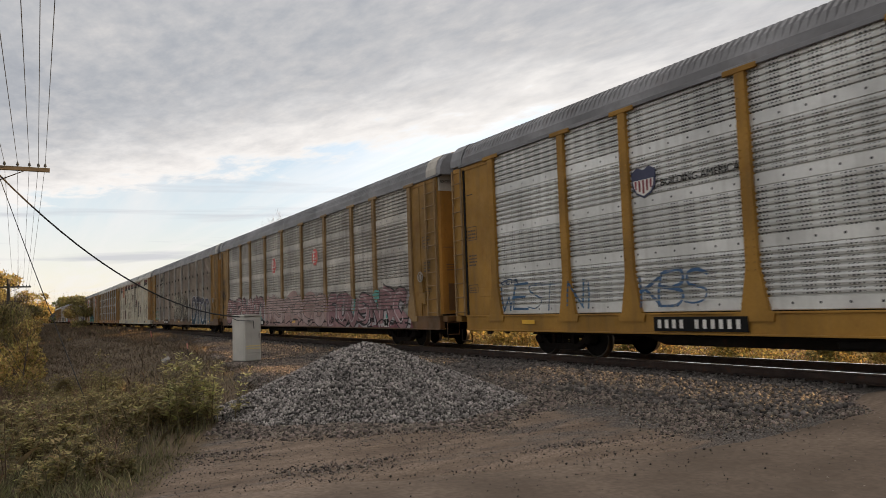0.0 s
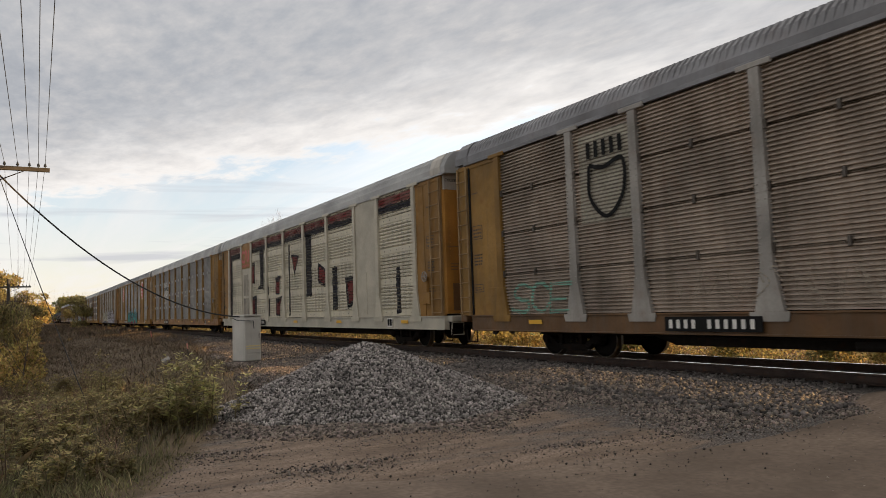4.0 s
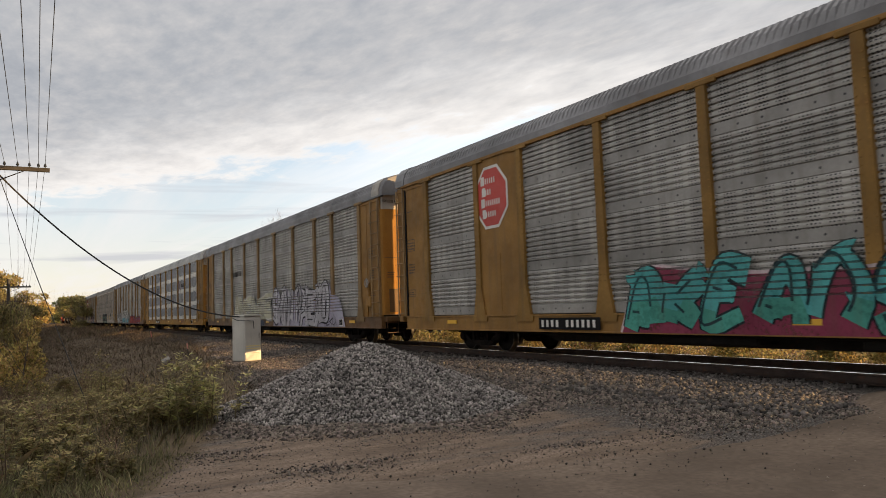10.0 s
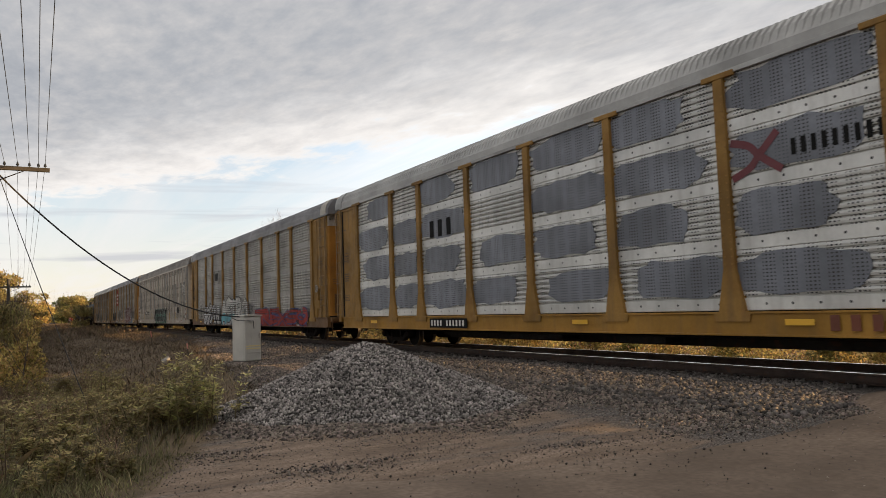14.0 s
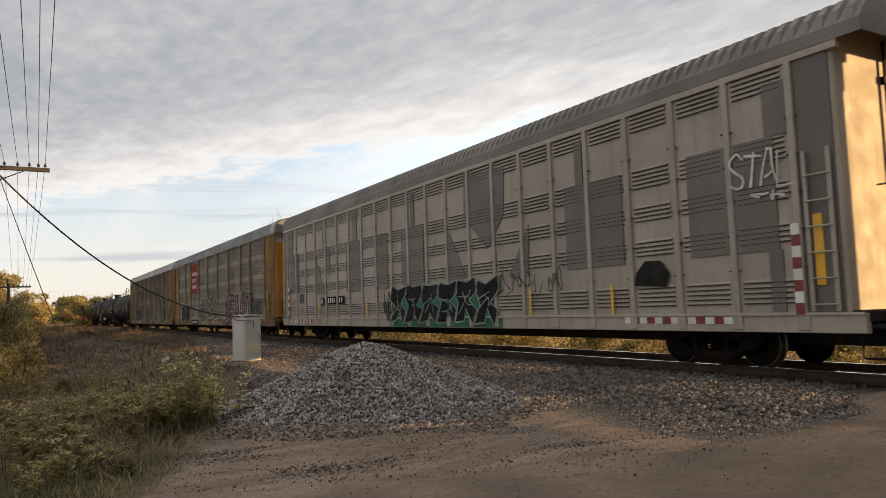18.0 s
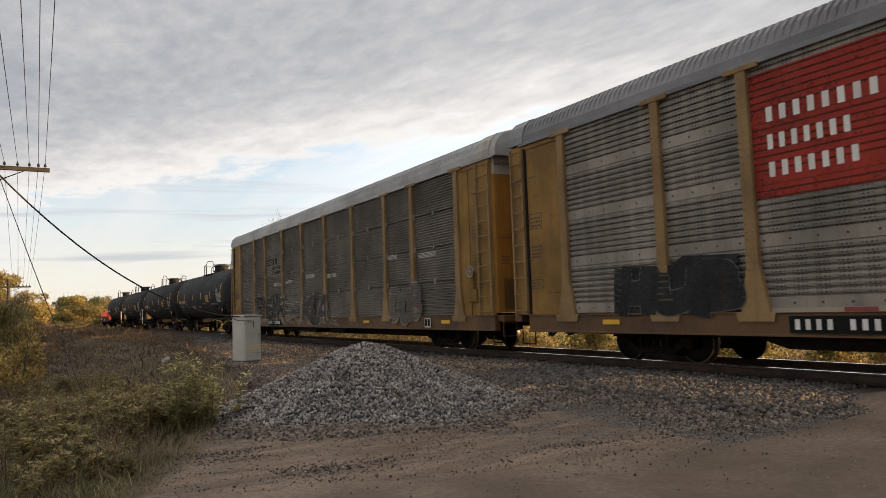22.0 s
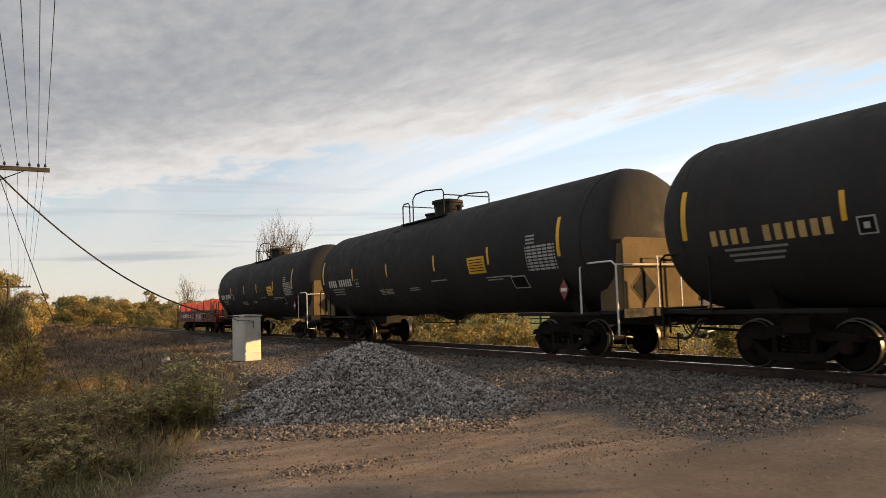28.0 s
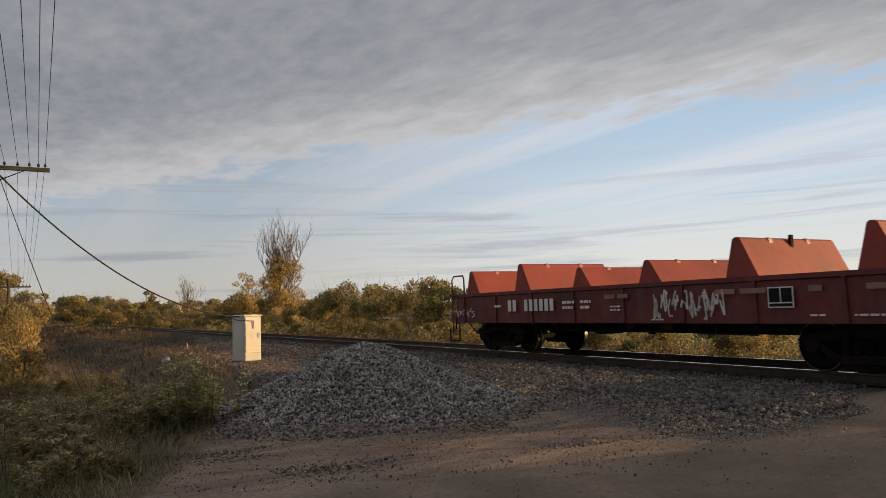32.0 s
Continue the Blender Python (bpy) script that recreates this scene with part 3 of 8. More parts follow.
def build_ground():
    xs, ys = graded(-44, 9, 0.4, 3000), graded(-5, 19, 0.4, 3000)
    X, Y = np.meshgrid(xs, ys, indexing="ij")
    Z = ground_z(X, Y)
    nx, ny = len(xs), len(ys)
    i, j = np.meshgrid(np.arange(nx - 1), np.arange(ny - 1), indexing="ij")
    a = (i * ny + j).ravel()
    faces = np.stack([a, a + ny, a + ny + 1, a + 1], 1)
    ob = indexed("ground", np.stack([X, Y, Z], -1).reshape(-1, 3), faces, ground_material())
    near_veg = smooth01(-0.3, 0.3, veg_edge(X) - Y) * (Y < TRACK_Y)
    far_veg = smooth01(14.4, 15.4, Y)
    zone = np.zeros((nx * ny, 4), np.float32)
    zone[:, 0] = np.maximum(near_veg, far_veg).ravel()
    zone[:, 1] = (smooth01(26, 31, Y) * smooth01(-140, -60, X)).ravel()
    zone[:, 2] = (smooth01(8.0, 6.2, Y) * smooth01(-14.5, -10, X)).ravel()
    zone[:, 3] = 1
    col = ob.data.color_attributes.new("zone", "FLOAT_COLOR", "POINT")
    col.data.foreach_set("color", zone.ravel())
    ob.data.shade_smooth()
    tagged(ob, "gravelly ground with soil, weeds and a green field", "ground", kind="structure")


def road_edge(y):
    """The x of the road's edge beside the yard."""
    return -6.0 + 0.26 * (np.clip(y, 1.0, 9.0) - 6.42)


def build_road():
    """The worn road beside the yard, running to the crossing; a thin slab with a ragged edge."""
    g = Geo()
    ys = np.concatenate([np.arange(-40, 0, 2.0), np.arange(0, 11.31, 0.12)])
    cols = [-6.0, -5.6, -5.0, -4.0, -3.0, -1.5, 0.0, 1.2]
    vs = []
    for y in ys:
        wob = 0.16 * noise.noise((0, y * 1.7, 0)) + 0.07 * noise.noise((3, y * 7, 0)) + 0.25 * noise.noise((7, y * 0.5, 0))
        fl = -0.9 * float(smooth01(9.1, 10.4, y))
        shift = float(road_edge(y)) + 6.0
        for k, x in enumerate(cols):
            xx = x + (wob + fl) * (1 if k == 0 else 0.5 if k == 1 else 0) + shift * (1.0, 0.9, 0.6, 0.2, 0, 0, 0, 0)[k]
            drop = 0.05 if k == 0 else 0.0
            crown = 0.05 * (1 - ((x + 2.4) / 3.6) ** 2)
            rise = float(smooth01(8.4, 10.4, y)) * (1.0 if k > 1 else 0.75 if k == 1 else 0.1)
            z = float(ground_z(xx, y)) + 0.02 + crown - drop
            vs.append((xx, y, z + rise * (-0.024 - z)))
    n = len(cols)
    fs = [(i * n + k, i * n + k + 1, (i + 1) * n + k + 1, (i + 1) * n + k) for i in range(len(ys) - 1) for k in range(n - 1)]
    g.add(vs, fs)
    asphalt = mat("worn_asphalt", (0.255, 0.196, 0.152), 0.95, 0.0, 0.28, 0.35, 0.7, 0.2, spec=0.1)
    ob = part("road", g, asphalt, smooth=True)
    tagged(ob, "worn grey asphalt road with a ragged gravel edge", "road", kind="structure")
    # timber and rubber crossing panels between and beside the rails
    for y0, y1 in ((11.44, 12.78), (12.92, 14.1)):
        g = Geo().box(-6.1, 1.2, y0, y1, -0.16, -0.02, 0.02)
        tagged(part("crossing_panel", g, asphalt), "dark crossing panel beside the rails", "crossing panel", "crossing panels", "structure")


def build_track():
    root = new("track")
    tagged(root, "single railway track with shiny rails on wooden ties", "track", kind="structure")
    prof = [(-0.07, -0.17), (-0.07, -0.155), (-0.012, -0.135), (-0.010, -0.04), (-0.036, -0.03), (-0.036, -0.004), (-0.03, 0.0),
            (0.03, 0.0), (0.036, -0.004), (0.036, -0.03), (0.010, -0.04), (0.012, -0.135), (0.07, -0.155), (0.07, -0.17)]
    for s in (-1, 1):
        y = TRACK_Y + s * 0.755
        part("rail", Geo().prism([(y + a, b) for a, b in prof], -900, 60, "x"), rail_side, root, "rusty rail with a polished head")
        part("rail_head", Geo().box(-900, 60, y - 0.028, y + 0.028, -0.002, 0.004), rail_top, root, "polished rail head")
    tie = Geo().box(-0.11, 0.11, -1.3, 1.3, -0.10, 0.09, 0.012)
    me = tie.mesh("tie", tie_wood)
    plate = Geo().box(-0.09, 0.09, -0.17, 0.17, -0.012, 0.012, 0.004)
    pm = plate.mesh("tie_plate", brown_steel)
    rnd = random.Random(4)
    for k in range(250):
        x = 12.0 - 0.52 * k
        if -6.2 < x < 1.4:
            continue
        t = part("tie", me, None, root, m=pose(x, TRACK_Y + rnd.uniform(-0.03, 0.03), -0.26 + rnd.uniform(-0.008, 0.008), 0, 0, rnd.uniform(-1.2, 1.2)))
    for k in range(110):
        x = 12.0 - 0.52 * k
        if -6.2 < x < 1.4:
            continue
        part("tie_plate", pm, None, root, m=pose(x, TRACK_Y - 0.755, -0.168))


CUBE_V = np.array([(x, y, z) for x in (-1, 1) for y in (-1, 1) for z in (-1, 1)], float) * 0.62
CUBE_F = np.array([(0, 1, 3), (0, 3, 2), (4, 6, 7), (4, 7, 5), (0, 4, 5), (0, 5, 1), (2, 3, 7), (2, 7, 6), (0, 2, 6), (0, 6, 4), (1, 5, 7), (1, 7, 3)])


def stones(name, pts, size, material, parent=None):
    """Many broken stones, each an uneven sharp-edged lump, in one mesh."""
    n = len(pts)
    size = np.broadcast_to(size, (n,))
    sc = RNG.uniform(0.6, 1.3, (n, 1, 3)) * size[:, None, None]
    loc = (CUBE_V[None] + RNG.uniform(-0.36, 0.36, (n, 8, 3))) * sc
    q = RNG.normal(size=(n, 4))
    q /= np.linalg.norm(q, axis=1)[:, None]
    w, x, y, z = q.T
    R = np.stack([1 - 2 * (y * y + z * z), 2 * (x * y - z * w), 2 * (x * z + y * w), 2 * (x * y + z * w), 1 - 2 * (x * x + z * z), 2 * (y * z - x * w),
                  2 * (x * z - y * w), 2 * (y * z + x * w), 1 - 2 * (x * x + y * y)], 1).reshape(n, 3, 3)
    loc = np.einsum("nij,nkj->nki", R, loc) + np.asarray(pts)[:, None, :]
    faces = CUBE_F[None] + (np.arange(n) * 8)[:, None, None]
    return indexed(name, loc.reshape(-1, 3), faces.reshape(-1, 3), material, parent)


PILE = (-11.9, 5.25)


def pile_h(x, y):
    dx, dy = x - PILE[0], y - PILE[1]
    # across the view and along it
    a, b = dx * 0.503 + dy * 0.864, -dx * 0.864 + dy * 0.503
    ang = np.arctan2(b, a)
    r = np.hypot(np.where(a > 0, a / 2.75, a / 2.55), b / 2.3) * (1 + 0.07 * np.sin(3 * ang + 0.6) + 0.04 * np.sin(7 * ang))
    core = np.clip(1 - r, 0, 1)
    return 1.2 * np.where(core > 0.85, 0.85 + (core - 0.85) * 0.55, core) ** 1.05


def build_stones():
    # the heap
    n = 60
    g = np.linspace(-3.4, 3.4, n)
    X, Y = np.meshgrid(g + PILE[0], g + PILE[1], indexing="ij")
    H = pile_h(X, Y)
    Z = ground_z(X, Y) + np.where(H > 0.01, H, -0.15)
    i, j = np.meshgrid(np.arange(n - 1), np.arange(n - 1), indexing="ij")
    a = (i * n + j).ravel()
    root = new("gravel_pile")
    root.location = (PILE[0], PILE[1], -0.42)
    tagged(root, "heap of grey crushed stone dumped beside the track", "gravel pile", kind="stuff")
    off = np.array([PILE[0], PILE[1], -0.42])
    # mound coloured near black: the shade between the stones is put into it
    indexed("mound", np.stack([X, Y, Z], -1).reshape(-1, 3) - off, np.stack([a, a + n, a + n + 1, a + 1], 1), mat("mound_gap_shade", (0.035, 0.033, 0.032), 0.95, 0.0, 0.3, 0.2, 3.0, 0.3), root)
    P = RNG.uniform(-3.2, 3.2, (104000, 2)) + PILE
    H = pile_h(P[:, 0], P[:, 1])
    P, H = P[H > 0.0], H[H > 0.0]
    P, H = P[:42000], H[:42000]
    pts = np.column_stack([P, ground_z(P[:, 0], P[:, 1]) + H + RNG.uniform(-0.02, 0.03, len(P))])
    tagged(stones("pile_stones", pts - off, RNG.uniform(0.012, 0.030, len(pts)) * RNG.uniform(0.8, 1.2, len(pts)), stone, root), kind="stuff")
    # stones on the near face that can be told apart, each its own piece
    kinds = []
    for k in range(12):
        ob = stones("stone", np.array([[0.0, 0, 0]]), 0.033, stone)
        kinds.append(ob.data)
        bpy.data.objects.remove(ob)
    r = random.Random(31)
    for k in range(300):
        while True:
            x, y = PILE[0] + r.uniform(-0.4, 3.0), PILE[1] + r.uniform(-2.4, 2.4)
            h = float(pile_h(x, y))
            if h > 0.08:
                break
        s = r.uniform(0.5, 0.95)
        part("stone", kinds[k % 12], None, root, m=pose(x - off[0], y - off[1], float(ground_z(x, y)) + h + 0.022 - off[2], r.uniform(0, 360), r.uniform(0, 360), r.uniform(0, 360)) @ Matrix.Scale(s, 4))
    # loose gravel of the yard, thinning out towards the road
    P = np.column_stack([RNG.uniform(-24, -4.6, 200000), RNG.uniform(1.2, 10.4, 200000)])
    keep = (P[:, 1] > veg_edge(P[:, 0]) - 0.2) & (pile_h(P[:, 0], P[:, 1]) < 0.05)
    # wheel tracks run beside the road with ridges of gravel between them
    ridge = np.sin((P[:, 0] + 0.25 * np.sin(P[:, 1] * 0.8)) * 4.2 + 0.6) * 0.5 + 0.5
    patchy = np.array([noise.noise((x * 0.9, y * 0.45, 2.0)) for x, y in P])
    w = 0.05 + 0.95 * ridge ** 2 * smooth01(-0.12, 0.18, patchy) + 0.95 * smooth01(6.4, 8.0, P[:, 1] + 1.2 * patchy)
    near_pile = smooth01(3.7, 2.7, np.hypot(P[:, 0] - PILE[0], P[:, 1] - PILE[1]))
    w = np.clip(np.maximum(w, near_pile), 0, 1) * (0.03 + 0.97 * smooth01(0.3, -0.75, P[:, 0] - road_edge(P[:, 1]) + 0.7 * patchy))
    keep &= RNG.uniform(0, 1, len(P)) < w
    P = P[keep][:75000]
    pts = np.column_stack([P, ground_z(P[:, 0], P[:, 1]) + 0.004 + 0.04 * smooth01(-0.15, 0.3, P[:, 0] - road_edge(P[:, 1]))])
    tagged(stones("yard_gravel", pts, RNG.uniform(0.3, 1.0, len(pts)) ** 1.5 * (0.5 + 0.5 * smooth01(0.1, 0.5, w[keep][:75000])) * (0.022 + 0.008 * smooth01(4.4, 7.0, P[:, 1]) + 0.014 * smooth01(3.6, 2.8, np.hypot(P[:, 0] - PILE[0], P[:, 1] - PILE[1]))), stone_warm), "loose grey and tan gravel on the yard", "gravel", kind="stuff")
    P = np.column_stack([RNG.uniform(-15, -3.6, 30000), RNG.uniform(1.0, 8.0, 30000)])
    worn = np.array([noise.noise((x * 1.3, y * 0.6, 9.0)) for x, y in P])
    P = P[(P[:, 1] > veg_edge(P[:, 0]) - 0.2) & (pile_h(P[:, 0], P[:, 1]) < 0.02) & (RNG.uniform(0, 1, 30000) < (0.2 + 0.8 * smooth01(-0.1, 0.3, worn)) * (0.15 + 0.85 * smooth01(1.0, -0.3, P[:, 0] - road_edge(P[:, 1]))))]
    pts = np.column_stack([P, ground_z(P[:, 0], P[:, 1]) + 0.004 + 0.055 * smooth01(-0.2, 0.6, P[:, 0] - road_edge(P[:, 1]))])
    tagged(stones("road_pebbles", pts, RNG.uniform(0.3, 1.0, len(pts)) ** 2 * 0.013, stone_warm), "small loose pebbles on the packed dirt and road", "gravel", kind="stuff")
    P = np.column_stack([RNG.uniform(-46, -17, 26000), RNG.uniform(4.6, 9.4, 26000)])
    P = P[P[:, 1] > veg_edge(P[:, 0]) - 0.3]
    pts = np.column_stack([P, ground_z(P[:, 0], P[:, 1]) + 0.006])
    tagged(stones("shoulder_gravel", pts, RNG.uniform(0.014, 0.036, len(pts)), stone_warm), "loose brownish gravel on the shoulder of the track", "gravel", kind="stuff")
    # ballast along the track
    P = np.column_stack([-RNG.exponential(22, 26000) - 2.0, RNG.uniform(8.2, 14.3, 26000)])
    P = np.concatenate([P, np.column_stack([RNG.uniform(-16, -5.6, 7500), RNG.uniform(8.6, 10.9, 7500)])])
    P = P[(P[:, 0] > -90) & ((P[:, 0] < np.where(P[:, 1] < 9.5, road_edge(P[:, 1]) - 0.35, -6.5)) | (P[:, 0] > 1.4)) & ((P[:, 0] < 0) | (P[:, 1] > 8.2))]
    pts = np.column_stack([P, ground_z(P[:, 0], P[:, 1]) + 0.015])
    tagged(stones("ballast", pts, RNG.uniform(0.025, 0.05, len(pts)), mat("ballast_stone", (0.118, 0.103, 0.093), 0.9, 0.0, 0.25, 0.15, 3.0, 0.3, island=True, spread=(0.25, 1.8))), "dark grey crushed stone ballast along the track", "ballast", kind="stuff")


build_ground()
build_road()
build_track()
build_stones()


# ---- line-side things ----
def build_cabinet():
    """Upright case; its door faces +X, towards the crossing."""
    root = new("signal_cabinet")
    root.matrix_basis = pose(-25.9, 6.85, -0.44, 0, 0, 12)
    tagged(root, "tall pale grey steel signal cabinet with a yellow strip", "cabinet")
    w, d, h = 0.315, 0.47, 1.68
    part("plinth", Geo().box(-d - 0.02, d + 0.02, -w - 0.02, w + 0.02, -0.5, 0.04, 0.015), mat("dirty_concrete", (0.12, 0.105, 0.09), 0.95, 0.0, 0.3, 0.2, 1.5, 0.3), root, "dirty concrete plinth")
    part("body", Geo().box(-d, d, -w, w, 0.05, h - 0.07, 0.015), cabinet_grey, root)
    part("roof", Geo().prism([(-w - 0.03, h - 0.07), (w + 0.03, h - 0.07), (w + 0.03, h - 0.03), (0, h - 0.012), (-w - 0.03, h - 0.03)], -d - 0.03, d + 0.05, "x"), cabinet_grey, root)
    door = part("door", Geo().box(d - 0.005, d + 0.02, -w + 0.03, w - 0.03, 0.33, h - 0.12, 0.006), cabinet_grey, root)
    part("handle", Geo().tube([(d + 0.05, w - 0.1, 0.85), (d + 0.05, w - 0.1, 1.02)], 0.012), brown_steel, door, "steel handle")
    for z in (0.45, 0.95, 1.35):
        part("hinge", Geo().box(d, d + 0.03, -w + 0.01, -w + 0.045, z, z + 0.09, 0.005), cabinet_grey, door)
    part("kick_panel", Geo().box(d - 0.005, d + 0.014, -w + 0.02, w - 0.02, 0.08, 0.28, 0.005), cabinet_grey, root)
    part("conduit", Geo().tube([(-d + 0.1, -w - 0.03, h - 0.12), (0, -w - 0.05, h - 0.2), (d + 0.04, -w - 0.03, h - 0.22), (d + 0.06, 0, h - 0.24), (d + 0.05, 0.02, h - 0.5)], 0.014), wire_dark, root, "black cable loop")
    for z in (0.46, 0.55):
        part("stripe", Geo().box(d + 0.021, d + 0.027, -w + 0.03, w - 0.03, z, z + 0.04), mat("pale_yellow_tape", (0.72, 0.60, 0.30), 0.4, 0.0, 0.1, 0.05, 1.0, 0.0), root, "pale yellow strip")


def utility_pole(x, y, top, arm, pins):
    root = new("utility_pole")
    z0 = float(ground_z(x, y))
    root.matrix_basis = pose(x, y, z0)
    tagged(root, "weathered wooden utility pole with a crossarm and insulators", "utility pole", "poles along the track")
    h = top - z0
    part("shaft", Geo().tube([(0, 0, -0.6), (0, 0, h * 0.5), (0.01, 0, h)], [0.15, 0.13, 0.105], 12), pole_wood, root, smooth=True)
    az = h - 0.62
    bar = part("crossarm", Geo().box(0.10, 0.19, -arm, arm, az - 0.055, az + 0.055, 0.008), pole_wood, root)
    for s in (-1, 1):
        part("brace", Geo().tube([(0.15, 0, az - 0.42), (0.15, s * 0.55 * arm, az - 0.055)], 0.014, 5), brown_steel, root)
    for yy in pins:
        part("insulator", Geo().lathe([(0.05, 0.010), (0.08, 0.012), (0.085, 0.035), (0.12, 0.04), (0.135, 0.024), (0.15, 0.032), (0.17, 0.015)], (0.145, yy, az), "z", 10), insulator_mat, bar, smooth=True)
    return root


def wire(name, a, b, sag, r, label, n=24):
    a, b = Vector(a), Vector(b)
    pts = []
    for i in range(n + 1):
        t = i / n
        p = a.lerp(b, t)
        p.z -= sag * 4 * t * (1 - t)
        pts.append(p)
    ob = part(name, Geo().tube(pts, r, 5), wire_dark, smooth=True)
    tagged(ob, label, "cable")
    return ob


build_cabinet()
# pole line: x, y, top, half arm
LINE = ((26.0, -1.40, 5.95, 1.34), (-22.0, -0.80, 5.91, 1.34), (-66.0, -1.14, 4.6, 1.54), (-112.0, -1.13, 4.6, 1.4), (-180.0, -0.7, 4.9, 1.4))
PINS = (-1.23, -0.86, -0.30, 0.29, 0.59, 0.86, 1.07, 1.23)
for x, y, top, arm in LINE:
    utility_pole(x, y, top, arm, [q * arm / 1.34 for q in PINS])
for (x0, y0, t0, a0), (x1, y1, t1, a1) in zip(LINE, LINE[1:]):
    for q in (PINS[0], PINS[3], PINS[4], PINS[5], PINS[6], PINS[7]):
        wire("overhead_wire", (x0 + 0.145, y0 + q * a0 / 1.34, t0 - 0.47), (x1 + 0.145, y1 + q * a1 / 1.34, t1 - 0.47), 0.3, 0.006 if x1 > -70 else 0.01, "thin dark overhead wire strung between poles", 30)
wire("service_cable", (-21.9, -0.62, 5.1), (-25.75, 6.6, 1.16), 0.88, 0.024, "thick black service cable hung from pole to cabinet", 30)
wire("guy_wire", (-21.9, -0.62, 5.05), (-18.6, 1.35, -0.95), 0.08, 0.011, "steel guy wire with a vine climbing it", 12)


def stake(x, y, h, material, label):
    z = float(ground_z(x, y))
    root = new("marker_stake")
    root.location = (x, y, z)
    tagged(root, label, "stake", "marker stakes")
    part("shaft", Geo().box(-0.025, 0.025, -0.012, 0.012, -0.2, h, 0.004), pole_wood, root, m=pose(0, 0, 0, 4, -6, 20))
    part("ribbon_flag", Geo().box(-0.03, 0.03, -0.018, 0.018, h * 0.55, h, 0.004), material, root, "faded ribbon", m=pose(0, 0, 0, 4, -6, 20))


stake(-49.0, 7.0, 0.85, paint((0.55, 0.2, 0.18)), "wooden survey stake with faded pink ribbon")
stake(-32.5, 6.1, 0.55, paint((0.55, 0.25, 0.2)), "short wooden survey stake with pink ribbon")
ob = stones("pale_rock", np.array([[0.0, 0, 0.05]]), 0.2, concrete)
ob.location = (-32.0, 5.15, float(ground_z(-32.0, 5.15)))
tagged(ob, "pale broken rock lying on the gravel", "rock")


# ---- plants ----
def leaf_quads(P, size, aspect=0.5, flat=0.0):
    """Leaves as folded lozenges at points P."""
    n = len(P)
    size = np.broadcast_to(size, (n,))[:, None]
    d = RNG.normal(size=(n, 3))
    d[:, 2] *= 1 - flat
    d /= np.linalg.norm(d, axis=1)[:, None]
    e = np.cross(d, RNG.normal(size=(n, 3)))
    e /= np.linalg.norm(e, axis=1)[:, None]
    P = np.asarray(P)
    return np.stack([P - d * size, P + e * size * aspect, P + d * size, P - e * size * aspect], 1).reshape(-1, 3)


def blob_points(n, blobs, shell=0.55):
    """Points in a union of soft lumps (x, y, z, rx, ry, rz), more near the skin."""
    B = np.array(blobs)
    w = (B[:, 3] * B[:, 4] * B[:, 5]) ** 0.8
    k = RNG.choice(len(B), n, p=w / w.sum())
    d = RNG.normal(size=(n, 3))
    d /= np.linalg.norm(d, axis=1)[:, None]
    r = (shell + (1 - shell) * RNG.uniform(0, 1, n)) ** 1.0 * RNG.uniform(0.75, 1.12, n)
    return B[k, :3] + d * r[:, None] * B[k, 3:6]


def lumps(n, w, h0, h1, rnd, top=1.0):
    """Lumps that make up an uneven crown."""
    out = []
    for _ in range(n):
        z = rnd.uniform(h0, h1)
        f = 1 - 0.55 * abs((z - h0) / (h1 - h0) - 0.4)
        a, r = rnd.uniform(0, 6.283), w * f * rnd.uniform(0.15, 0.75)
        s = rnd.uniform(0.22, 0.42) * w
        out.append((r * math.cos(a), r * math.sin(a), z, s, s, s * rnd.uniform(0.6, 0.95)))
    return out


def branches(g, base, height, spread, rnd, n=9, r0=0.12, levels=2, rise=1.0):
    """A tapered trunk with limbs and twigs. Returns the twig tips."""
    tips = []
    trunk = [Vector(base)]
    for i in range(1, 6):
        trunk.append(Vector(base) + Vector((rnd.uniform(-1, 1) * 0.02 * height, rnd.uniform(-1, 1) * 0.02 * height, height * 0.62 * i / 5)))
    g.tube(trunk, [r0 * (1 - 0.13 * i) for i in range(6)], 7)

    def limb(p, d, length, r, lev):
        pts, q, dd = [p], p, d
        for _ in range(4):
            dd = (dd + Vector((rnd.uniform(-0.25, 0.25), rnd.uniform(-0.25, 0.25), 0.16))).normalized()
            q = q + dd * length / 4
            pts.append(q)
        g.tube(pts, [r, r * 0.75, r * 0.55, r * 0.35, r * 0.15], 5 if lev else 4, cap=False)
        tips.append(q)
        if lev:
            for k in range(5):
                i = rnd.randint(1, 4)
                a = rnd.uniform(0, 6.283)
                nd = (dd + Vector((math.cos(a), math.sin(a), 0.35)) * 0.75).normalized()
                limb(pts[i], nd, length * rnd.uniform(0.4, 0.65), r * 0.45, lev - 1)
    for k in range(n):
        t = 0.3 + 0.7 * k / n
        i = min(4, int(t * 5))
        p = trunk[i].lerp(trunk[i + 1], t * 5 - i)
        a = k * 2.4 + rnd.uniform(-0.4, 0.4)
        up = (0.55 + 0.9 * t) * rise
        limb(p, Vector((math.cos(a), math.sin(a), up)).normalized(), spread * rnd.uniform(0.7, 1.1) * (1.25 - 0.45 * t), r0 * 0.45 * (1.2 - 0.6 * t), levels)
    return tips


